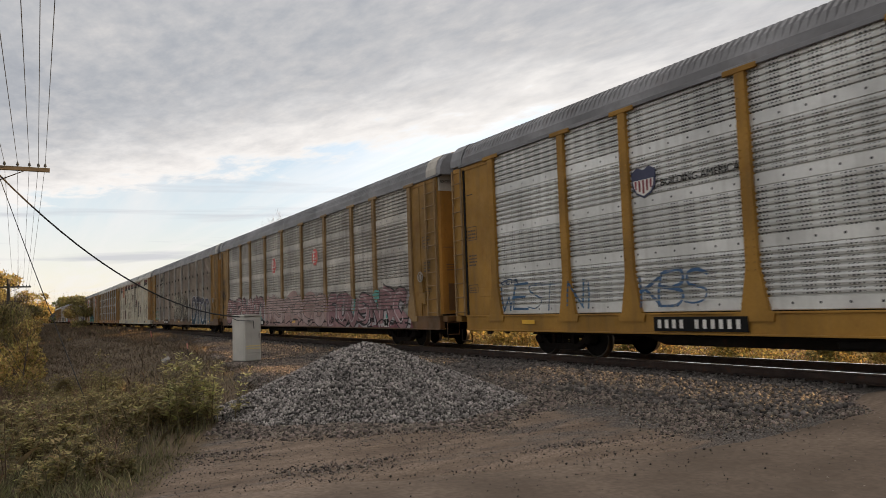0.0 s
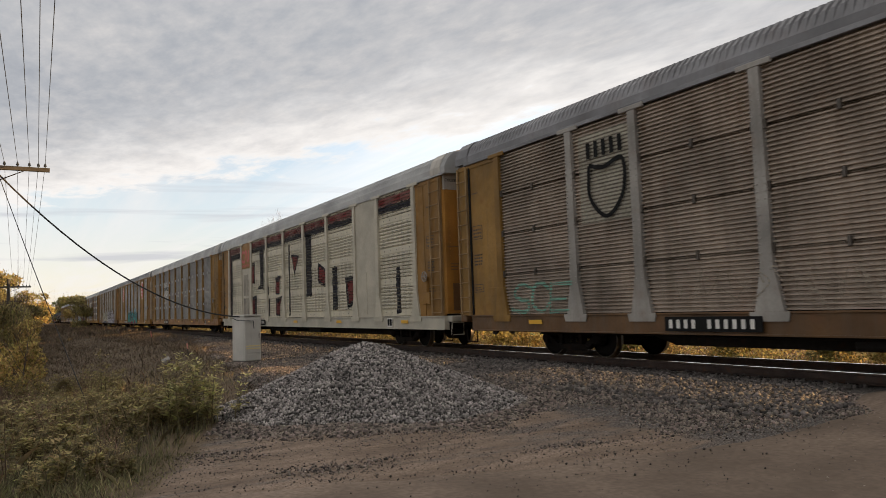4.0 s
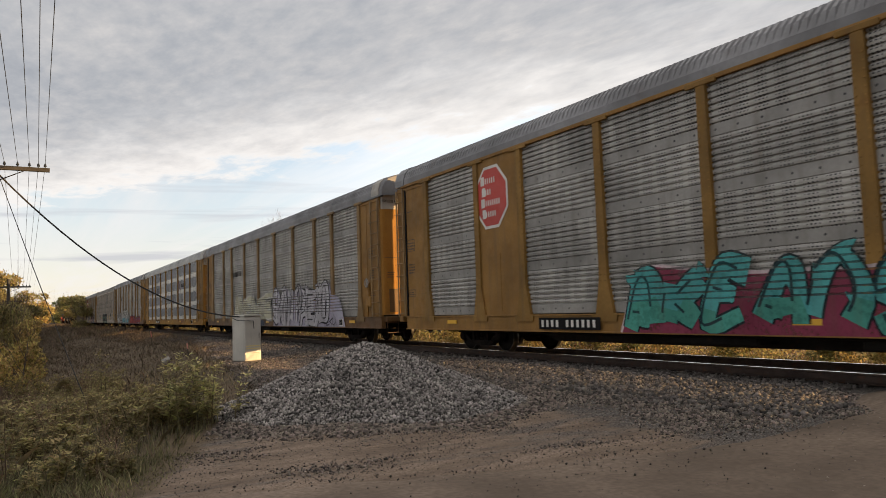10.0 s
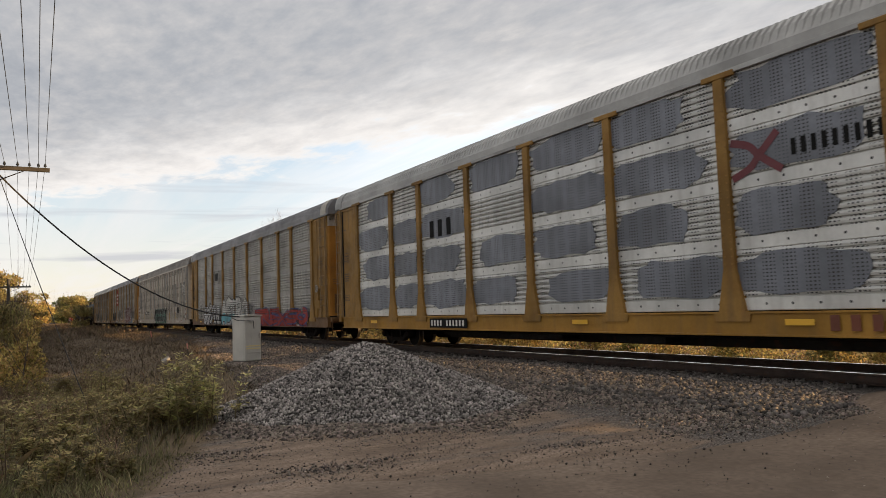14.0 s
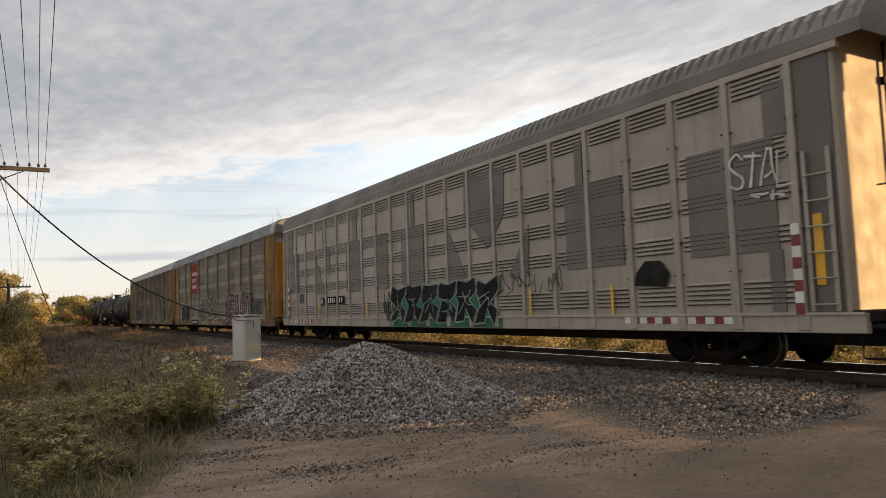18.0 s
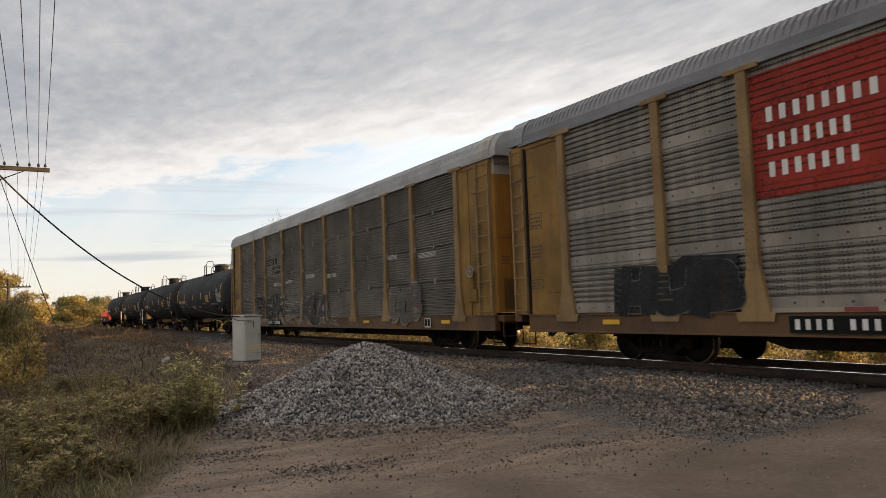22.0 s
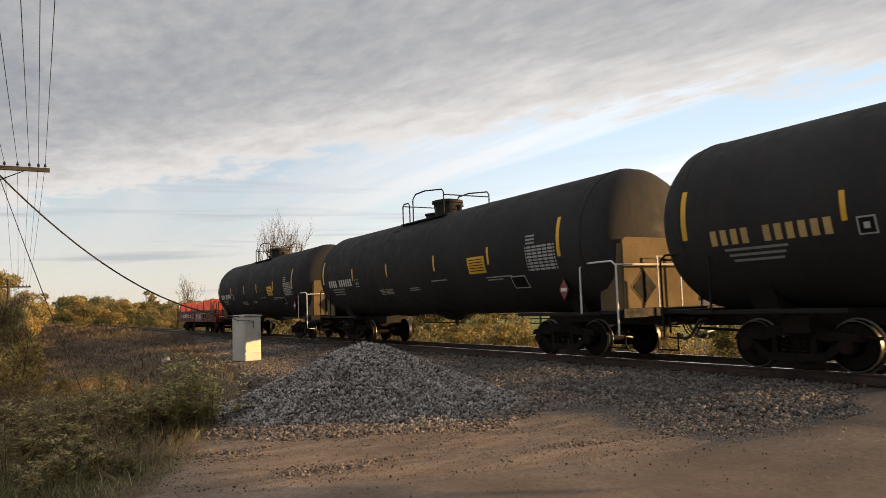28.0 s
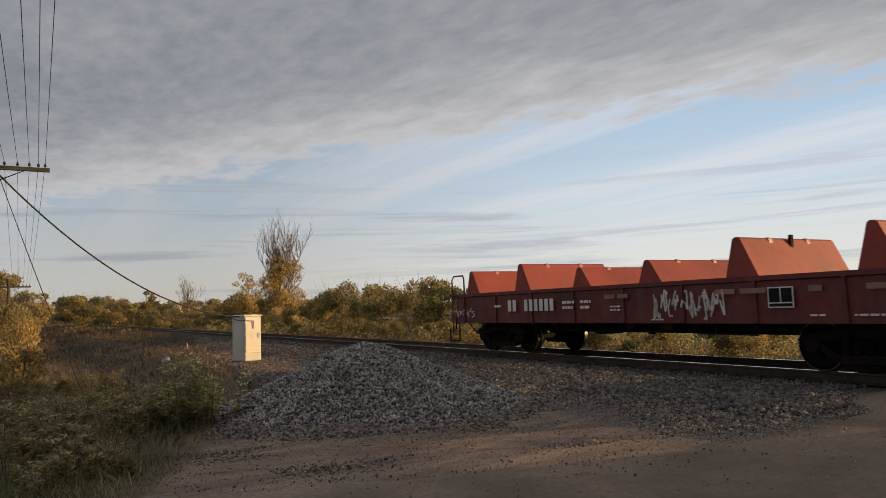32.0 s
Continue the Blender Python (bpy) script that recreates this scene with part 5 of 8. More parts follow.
def hose_geo():
    """Air hose that hangs between two cars, with its fittings."""
    g = Geo().tube(spline([(0.1, -0.34, 0.86), (-0.12, -0.36, 0.80), (-0.36, -0.34, 0.52), (-0.62, -0.26, 0.44), (-0.80, -0.2, 0.52)], 5), 0.034, 7)
    g.lathe([(-0.06, 0.03), (-0.05, 0.055), (0.05, 0.055), (0.06, 0.03)], (-0.70, -0.23, 0.47), "x", 8)
    return g


def cut_lever_geo():
    """Bent uncoupling rod from the corner of the car to the coupler, with a hanging chain."""
    g = Geo().tube([(0.16, -1.5, 0.62), (0.12, -1.46, 0.94), (-0.02, -1.32, 0.92), (-0.05, -0.7, 0.80), (-0.08, -0.2, 0.96), (-0.2, -0.1, 1.02)], 0.02, 6)
    g.tube(spline([(-0.06, -0.95, 0.84), (-0.1, -0.75, 0.58), (-0.12, -0.5, 0.52), (-0.1, -0.3, 0.78)], 5), 0.014, 5)
    return g


def couplers(car, L):
    for m in (pose(0.62, 0, 0), pose(L - 0.62, 0, 0, 0, 0, 180)):
        add_part("coupler", "coupler", coupler_geo, brown_steel, car, "dark knuckle coupler", m)
        add_part("air_hose", "airhose", hose_geo, wire_dark, car, "black rubber air hose", m)
        add_part("cut_lever", "cutlever", cut_lever_geo, brown_steel, car, "bent uncoupling rod", m)
    for x in (0.1, L - 1.3):
        add_part("stirrup_step", "stirrup", lambda: Geo().tube([(0.35, -1.5, 0.62), (0.35, -1.5, 0.3), (0.85, -1.5, 0.3), (0.85, -1.5, 0.62)], 0.02, 6), brown_steel, car, m=pose(x, 0, 0))


POSTS = (2.24, 5.1, 7.08, 9.92, 12.7, 15.55, 18.4, 21.25, 23.25, 26.0)


def profile_perf():
    """Outline (depth, height) of corrugated sheet: four courses, each a plain band with seven ribs above it."""
    out = []
    for k in range(4):
        z0 = 1.02 + k * 1.035
        out += [(0.012, z0), (0.0, z0 + 0.012), (0.0, z0 + 0.215)]
        for i in range(7):
            z = z0 + 0.222 + i * 0.1155
            out += [(0.048, z), (0.048, z + 0.022), (0.006, z + 0.030), (0.0, z + 0.07), (0.006, z + 0.105)]
    return out


def profile_rib():
    """Outline of finely ribbed sheet in four courses with a dark joint between them."""
    out = []
    for k in range(4):
        z0 = 1.02 + k * 1.035
        z = z0
        while z < z0 + 0.98:
            out += [(0.0, z), (0.0, z + 0.027), (0.058, z + 0.034), (0.058, z + 0.066)]
            z += 0.0785
        out += [(0.0, z0 + 0.995), (0.09, z0 + 1.0), (0.09, z0 + 1.03)]
    return out


def panel_geo(x0, x1, style):
    g = Geo()
    prof = profile_perf() if style == "perf" else profile_rib()
    y = -HALF + 0.045
    outl = [(y + d, z) for d, z in prof] + [(y + 0.14, prof[-1][1]), (y + 0.14, prof[0][1])]
    g.prism(outl, x0, x1, "x")
    return g


def clip_geo():
    return Geo().box(-0.03, 0.03, -HALF - 0.005, -HALF + 0.06, -0.08, 0.08, 0.006)


def post_geo():
    """Upright with a flared foot and a wide cap plate."""
    g = Geo()
    g.prism([(-0.27, 1.0), (0.27, 1.0), (0.25, 1.1), (0.12, 1.75), (0.10, 5.1), (-0.10, 5.1), (-0.12, 1.75), (-0.25, 1.1)], -HALF - 0.03, -HALF + 0.09, "y")
    g.box(-0.34, 0.34, -HALF - 0.04, -HALF + 0.02, 5.09, 5.19, 0.01)
    g.prism([(-0.34, 0.84), (0.34, 0.84), (0.38, 1.0), (-0.38, 1.0)], -HALF - 0.035, -HALF, "y")
    return g


def rivets_geo(pitch=0.128, off=0.075):
    g = Geo()
    for k in range(int(3.3 / pitch)):
        z = 1.7 + k * pitch
        for s in (-1, 1):
            g.box(s * off - 0.014, s * off + 0.014, -HALF - 0.04, -HALF + 0.034 if off > 0.08 else -HALF - 0.028, z - 0.012, z + 0.012)
    return g


def roof_geo(pitch=0.15, deep=0.03):
    """Arched roof sheet with pressed cross ribs."""
    arc = [(-1.56, 5.17), (-1.56, 5.38), (-1.48, 5.62), (-1.30, 5.80), (-0.9, 5.93), (-0.45, 6.0), (0, 6.02)]
    arc += [(-y, z) for y, z in arc[-2::-1]]
    n = len(arc)
    g = Geo()
    vs, xs = [], []
    x = 0.62
    while x < 27.93:
        xs += [(x, 0.0), (x + pitch * 0.45, 0.0), (x + pitch * 0.55, deep), (x + pitch * 0.9, deep)]
        x += pitch
    for x, d in xs:
        for k, (y, z) in enumerate(arc):
            e = d if 1 < k < n - 2 else 0
            vs.append((x, y * (1 - e * 0.5), z - e))
    m = len(xs)
    fs = [(i * n + k, (i + 1) * n + k, (i + 1) * n + k + 1, i * n + k + 1) for i in range(m - 1) for k in range(n - 1)]
    fs += [tuple(range(n)), tuple((m - 1) * n + k for k in range(n))]
    g.add(vs, fs)
    return g


LEAF = ((0.0, -1.50), (0.05, -1.49), (0.09, -1.44), (0.10, -1.36), (0.10, -0.02), (0.04, -0.02), (0.04, -1.40), (0.0, -1.43))


def door_leaf_geo(z0, z1):
    """Half of an end door: a flat face with a rounded outer corner."""
    return Geo().prism(LEAF, z0, z1, "z")


def door_hood_geo():
    """Pale top of the door leaf: fills the arch of the roof end and wraps back over it."""
    half = [(-1.46, 4.724), (-1.46, 5.2), (-1.575, 5.2), (-1.575, 5.39), (-1.495, 5.635), (-1.31, 5.815), (-0.9, 5.945), (-0.45, 6.015), (-0.004, 6.035), (-0.004, 4.724)]
    g = Geo().prism(half, -0.5, 0.104, "x")
    for z in (4.78, 5.24):   # rows of bolts
        for k in range(11):
            g.box(0.104, 0.116, -1.38 + k * 0.13, -1.36 + k * 0.13, z, z + 0.02)
    return g


def door_bolts_geo():
    g = Geo()
    for k in range(18):
        z = 1.2 + k * 0.195
        for y in (-1.3, -0.95, -0.62, -0.12):
            g.box(0.10, 0.114, y - 0.012, y + 0.012, z - 0.012, z + 0.012)
    return g


def door_panel_geo():
    """Dark plate low on the door, a seam and small print above it."""
    g = Geo()
    for y0, y1, z0, z1 in ((-1.25, -0.88, 1.15, 1.95), (-1.3, -1.05, 2.42, 2.45), (-1.3, -1.02, 2.5, 2.53), (-1.3, -1.06, 2.34, 2.37), (-1.4, -0.3, 3.02, 3.04), (-0.75, -0.45, 3.9, 3.94)):
        g.box(0.099, 0.106, y0, y1, z0, z1)
    return g


def door_bar_geo():
    return Geo().tube([(0.15, -0.14, 1.05), (0.15, -0.14, 5.3)], 0.022, 6).tube([(0.10, -0.14, 3.0), (0.17, -0.14, 3.0), (0.17, -0.4, 2.96)], 0.016, 5).box(0.10, 0.17, -0.2, -0.08, 1.3, 1.42, 0.01).box(0.10, 0.17, -0.2, -0.08, 4.6, 4.72, 0.01)


def ladder_geo(z0, z1, w=0.46):
    """Angle-iron stiles with round rungs bent back to the sheet."""
    g = Geo()
    z = z0
    g.box(-0.03, 0.03, -HALF - 0.075, -HALF - 0.05, z0 - 0.1, z1 + 0.1)
    g.box(w - 0.035, w + 0.035, -HALF - 0.075, -HALF - 0.05, z0 - 0.1, z1 + 0.1)
    while z <= z1:
        g.tube([(0, -HALF - 0.02, z), (0, -HALF - 0.095, z), (w, -HALF - 0.095, z), (w, -HALF - 0.02, z)], 0.016, 6)
        z += 0.40
    return g


def end_marks_geo(x0):
    """Framed stencil, lines of small print and a framed plate on the end sheet."""
    y = -HALF + 0.026
    g = Geo()
    for a, z, w, h in ((x0 + 0.66, 3.05, 0.46, 0.36), (x0 + 0.66, 1.62, 0.44, 0.2)):
        g.box(a, a + w, y, y + 0.003, z, z + 0.018).box(a, a + w, y, y + 0.003, z + h, z + h + 0.018)
        g.box(a, a + 0.018, y, y + 0.003, z, z + h).box(a + w, a + w + 0.018, y, y + 0.003, z, z + h)
        rows_of_bars(g, a + 0.05, z + 0.05, w - 0.1, h - 0.08, 3 if h > 0.3 else 2, y)
    rows_of_bars(g, x0 + 0.72, 2.35, 0.38, 0.34, 4, y)
    rows_of_bars(g, x0 + 0.70, 4.3, 0.3, 0.06, 1, y)
    return g


def bars(g, x0, z0, w, h, n, y, mi=0, seed=1):
    """Lettering as plain bars, one upright block for each character."""
    step = w / n
    for k in range(n):
        a = x0 + k * step
        g.box(a + step * 0.14, a + step * 0.80, y - 0.002, y + 0.002, z0, z0 + h, 0, mi)
    return g


def rows_of_bars(g, x0, z0, w, h, rows, y, mi=0):
    """Small print: thin broken lines."""
    r = random.Random(int(x0 * 31))
    for k in range(rows):
        z, x = z0 + h - (k + 1) * h / rows, x0
        while x < x0 + w - 0.03:
            l = r.uniform(0.04, 0.16)
            g.box(x, min(x + l, x0 + w), y - 0.002, y + 0.002, z, z + h / rows * 0.5, 0, mi)
            x += l + 0.03
    return g


def spline(pts, n=8):
    P = [np.array(p, float) for p in pts]
    P = [2 * P[0] - P[1]] + P + [2 * P[-1] - P[-2]]
    out = []
    for i in range(1, len(P) - 2):
        for k in range(n):
            t = k / n
            out.append(0.5 * ((2 * P[i]) + (P[i + 1] - P[i - 1]) * t + (2 * P[i - 1] - 5 * P[i] + 4 * P[i + 1] - P[i + 2]) * t * t + (3 * P[i] - P[i - 1] - 3 * P[i + 1] + P[i + 2]) * t ** 3))
    out.append(P[-2])
    return out


# strokes of sprayed capitals on a grid of 8 by 8; a stroke with ~ is a curve
STROKES = {"A": "00 38 58 80|22 62", "B": "00 08|~08 68 75 44|~04 64 82 50 00", "C": "~86 58 17 04 11 50 82", "D": "00 08|~08 58 85 83 50 00", "E": "88 08 00 80|04 64",
           "G": "~86 58 17 04 11 50 82|82 84 54", "H": "00 08|80 88|04 84", "I": "40 48", "K": "00 08|88 04|24 80", "L": "08 00 80", "M": "00 18 43 78 80", "N": "00 08|08 80|80 88",
           "O": "~48 17 04 11 40 71 84 77 48", "P": "00 08|~08 68 75 03", "R": "00 08|~08 68 75 04|34 80", "S": "~87 48 17 15 44 73 71 40 01", "T": "40 48|08 88",
           "U": "~08 03 11 40 71 83 88", "V": "08 40 88", "n": "00 08|~06 38 76 83 80", "e": "~14 74 67 38 14 11 40 71", "m": "00 07|~06 28 46 40|~46 68 86 80", "W": "08 20 45 60 88", "X": "00 88|08 80", "Y": "08 44|88 44|44 40", "Z": "08 88 00 80", "J": "~88 82 60 30 02"}


def lettering(car, text, x0, x1, z0, z1, fill, line, seed, weight=0.20, edge=0.05, back=None, ribs="perf", wild=0.07, slant=0.1, y=None, shine=None, fade=None, round_ends=False, spikes=0, label="spray-painted graffiti letter"):
    """Sprayed capitals: each letter a part, with a shadow, an outline and a fill laid over one another."""
    r = random.Random(seed)
    y = -HALF - 0.046 if y is None else y
    H, n = z1 - z0, len(text)
    step = (x1 - x0) / n
    slots = [spray(q, ribs) for q in (back or line, line, fill or line, shine or line, fade or line)]
    for k, ch in enumerate(text):
        if ch == " ":
            continue
        g = Geo()
        lift, grow, yk = r.uniform(-0.06, 0.06) * H, r.uniform(0.92, 1.1), y - 0.0012 * (k % 3)
        lean = slant + r.uniform(-wild, wild)
        w = weight * min(H, step * 1.4)
        inner = max(0.0, 1 - w / step * 0.8)

        def at_grid(p):
            u, v = int(p[0]) / 8 + r.uniform(-wild, wild), int(p[1]) / 8 + r.uniform(-wild, wild)
            return x0 + (k + 0.5) * step + ((u - 0.5) * inner * 1.12 + lean * (v - 0.5)) * step * grow, z0 + lift + w / 2 + v * (H - w)
        runs = []
        for stroke in STROKES[ch].split("|"):
            P = [at_grid(p) for p in stroke.lstrip("~").split()]
            if stroke[0] == "~" or round_ends:
                runs.append(spline(P, 6))
            else:
                for a, b in zip(P, P[1:]):
                    d = Vector((b[0] - a[0], b[1] - a[1])).normalized() * w * 0.42
                    bend = r.uniform(-0.05, 0.05) * H
                    runs.append(spline([(a[0] - d.x, a[1] - d.y), ((a[0] + b[0]) / 2 + bend, (a[1] + b[1]) / 2), (b[0] + d.x, b[1] + d.y)], 5))
        widths = [None] * len(runs)
        for _ in range(spikes):   # tapering arrows that shoot out of the letter
            P = r.choice(runs[:len(widths)])
            p = P[r.randint(0, len(P) - 1)]
            a, ln = r.uniform(0, 6.283), r.uniform(0.22, 0.42) * H
            tip = (p[0] + math.cos(a) * ln, min(max(p[1] + math.sin(a) * ln * 0.8, z0), z1 + 0.08 * H))
            runs.append(spline([p, ((p[0] + tip[0]) / 2 + r.uniform(-0.08, 0.08) * H, (p[1] + tip[1]) / 2), tip], 4))
        for i, P in enumerate(runs):
            if i >= len(widths):
                q = np.array([w * 0.8 * (1 - 0.95 * j / (len(P) - 1)) for j in range(len(P))])
                g.ribbon(P, q + 2 * edge * np.linspace(1, 0.3, len(P)), yk + 0.003 - 0.0003 * i, 1)
                if fill:
                    g.ribbon(P, q, yk - 0.0003 * i, 2)
                continue
            q = np.array([w * (0.82 + 0.3 * math.sin(2.6 * j / len(P) + k)) for j in range(len(P))])
            dy = -0.0003 * i
            if back:
                g.ribbon([(p[0] + 0.10 * H, p[1] - 0.07 * H) for p in P], q + 2.4 * edge, yk + 0.006 + dy, 0)
            g.ribbon(P, q + (2 * edge if fill else 0), yk + 0.003 + dy, 1)
            if fill:
                g.ribbon(P, q, yk + dy, 2)
                if fade:
                    low = [(j, p) for j, p in enumerate(P) if p[1] < z0 + 0.42 * H]
                    if len(low) > 2:
                        g.ribbon([p for _, p in low], [q[j] * 0.98 for j, _ in low], yk - 0.0022 + dy, 4)
                if shine and len(P) > 5:
                    g.ribbon([(p[0] - 0.28 * w, p[1] + 0.1 * w) for p in P[1:-2]], 0.12 * w, yk - 0.003 + dy, 3)
        g.v = [(x, q, max(z, 0.63)) for x, q, z in g.v]
        part("graffiti_letter", g, slots, car, label)


def cloud(car, x0, x1, z0, z1, col, seed, ribs="perf", rim=None, bumps=9, y=None, label="sprayed ground of the graffiti"):
    """A sprayed ground with a billowing upper edge."""
    r = random.Random(seed)
    y = -HALF - 0.0385 if y is None else y
    top = [(x0, z0)] + [(x0 + (x1 - x0) * (k + 0.5) / bumps, z1 - r.uniform(0.0, 0.34) * (z1 - z0)) for k in range(bumps)] + [(x1, z0)]
    top = [(p[0], max(z0, p[1])) for p in spline(top, 5)]
    n = len(top)
    g = Geo().add([(p[0], y, p[1]) for p in top] + [(p[0], y, z0) for p in top], [(i, i + 1, n + i + 1, n + i) for i in range(n - 1)])
    if rim:
        g.ribbon(top, 0.06, y - 0.002, 1)
    part("graffiti_ground", g, [spray(col, ribs), spray(rim or col, ribs)], car, label)


def ragged(P, amp, seed, step=0.16):
    """An outline with torn edges."""
    r = random.Random(seed)
    out = []
    for a, b in zip(P, P[1:] + P[:1]):
        n = max(1, int(math.hypot(b[0] - a[0], b[1] - a[1]) / step))
        for k in range(n):
            t = k / n
            out.append((a[0] + (b[0] - a[0]) * t + r.uniform(-amp, amp), a[1] + (b[1] - a[1]) * t + r.uniform(-amp, amp)))
    return out


def block_graffiti(car, x0, x1, z0, z1, n, fill, line, seed, y):
    """Slanted angular blocks with pale edges and cuts, no words."""
    r = random.Random(seed)
    step, H = (x1 - x0) / n, z1 - z0
    for k in range(n):
        a = x0 + k * step

        def q(u, v):
            return a + (u + 0.22 * (v - 0.5)) * step + r.uniform(-0.06, 0.06) * step, z0 + v * H + r.uniform(-0.05, 0.05) * H
        P = [q(0.05, 0.0), q(0.55, 0.05), q(0.62, 0.3), q(0.95, 0.0), q(1.12, 0.35), q(0.75, 0.5), q(1.05, 0.75), q(0.95, 1.0), q(0.5, 0.9), q(0.1, 1.0), q(-0.05, 0.7), q(0.2, 0.45)]
        g = Geo().prism(P, y, y + 0.003, "y", 1)
        g.ribbon(P + [P[0]], 0.05, y - 0.003, 0)
        for _ in range(3):
            g.ribbon(spline([q(r.uniform(0.1, 0.4), r.uniform(0.2, 0.8)), q(0.6, r.uniform(0.3, 0.7)), q(r.uniform(0.6, 0.9), r.uniform(0.2, 0.8))], 5), 0.03, y - 0.003, 0)
        part("graffiti_piece", g, [spray(line), spray(fill)], car, "spray-painted graffiti block")


def tag_lines(car, x0, x1, z0, z1, n, col, seed, w=0.035, y=None, ribs=None):
    """Thin scrawled strokes."""
    r = random.Random(seed)
    y = -HALF - 0.046 if y is None else y
    step = (x1 - x0) / n
    for k in range(n):
        pts = [(x0 + step * (k + r.uniform(-0.15, 1.15)), r.uniform(z0, z1)) for _ in range(5)]
        part("graffiti_scrawl", Geo().ribbon(spline(pts, 6), w, y - 0.0008 * (k % 4)), spray(col, ribs), car, "thin scrawled graffiti stroke")


def octagon(x, z, r, sz=1.1):
    return [(x + r * math.cos(radians(a)), z + r * sz * math.sin(radians(a))) for a in (22.5, 67.5, 112.5, 157.5, 202.5, 247.5, 292.5, 337.5)]


def octagon_sign(car, x, z, r, faded=False, y=-HALF + 0.012):
    part("emblem_border", Geo().prism(octagon(x, z, r * 1.1), y, y + 0.012, "y"), dirty_white if faded else white_paint, car, "white-edged red octagon emblem")
    part("emblem", Geo().prism(octagon(x, z, r), y - 0.004, y + 0.004, "y"), sign_red, car, "red octagon emblem")
    for k, n in enumerate((5, 3, 7, 5)):
        zk = z + r * (0.50 - k * 0.40)
        add_part("character_bar", ("initial", round(r, 3)), lambda: Geo().box(0, r * 0.22, -0.002, 0.002, 0, r * 0.32), white_paint, car, m=pose(x - r * (0.62 - 0.06 * (k % 2)), y - 0.008, zk - r * 0.04))
        character_bars(car, x - r * 0.36, zk, r * 0.135 * n, r * 0.20, n, y - 0.008, white_paint)


def character_bars(car, x0, z0, w, h, n, y, material, skip=()):
    """Lettering as plain bars, each one a part."""
    step = w / n
    for k in range(n):
        if k not in skip:
            add_part("character_bar", ("bar", round(step, 3), round(h, 3)), lambda: Geo().box(0, step * 0.46, -0.002, 0.002, 0, h), material, car, m=pose(x0 + k * step + step * 0.16, y, z0))


def placard(car, x0, z0, w, h, chars, y=-HALF - 0.060, col=None):
    part("number_board", Geo().box(x0, x0 + w, y, y + 0.014, z0, z0 + h, 0.002), col or plate_black, car, "black number board")
    character_bars(car, x0 + 0.08, z0 + h * 0.2, w - 0.16, h * 0.6, chars, y - 0.004, white_paint, (4,) if chars > 8 else ())


def brake_wheel_geo():
    g = Geo()
    ring = [(26.76 + 0.15 * math.cos(k * math.pi / 8), -HALF - 0.09, 2.2 + 0.15 * math.sin(k * math.pi / 8)) for k in range(17)]
    g.tube(ring, 0.016, 5, cap=False)
    for k in range(4):
        a = k * math.pi / 4
        c, s = 0.15 * math.cos(a), 0.15 * math.sin(a)
        g.tube([(26.76 - c, -HALF - 0.085, 2.2 - s), (26.76 + c, -HALF - 0.085, 2.2 + s)], 0.011, 4)
    return g


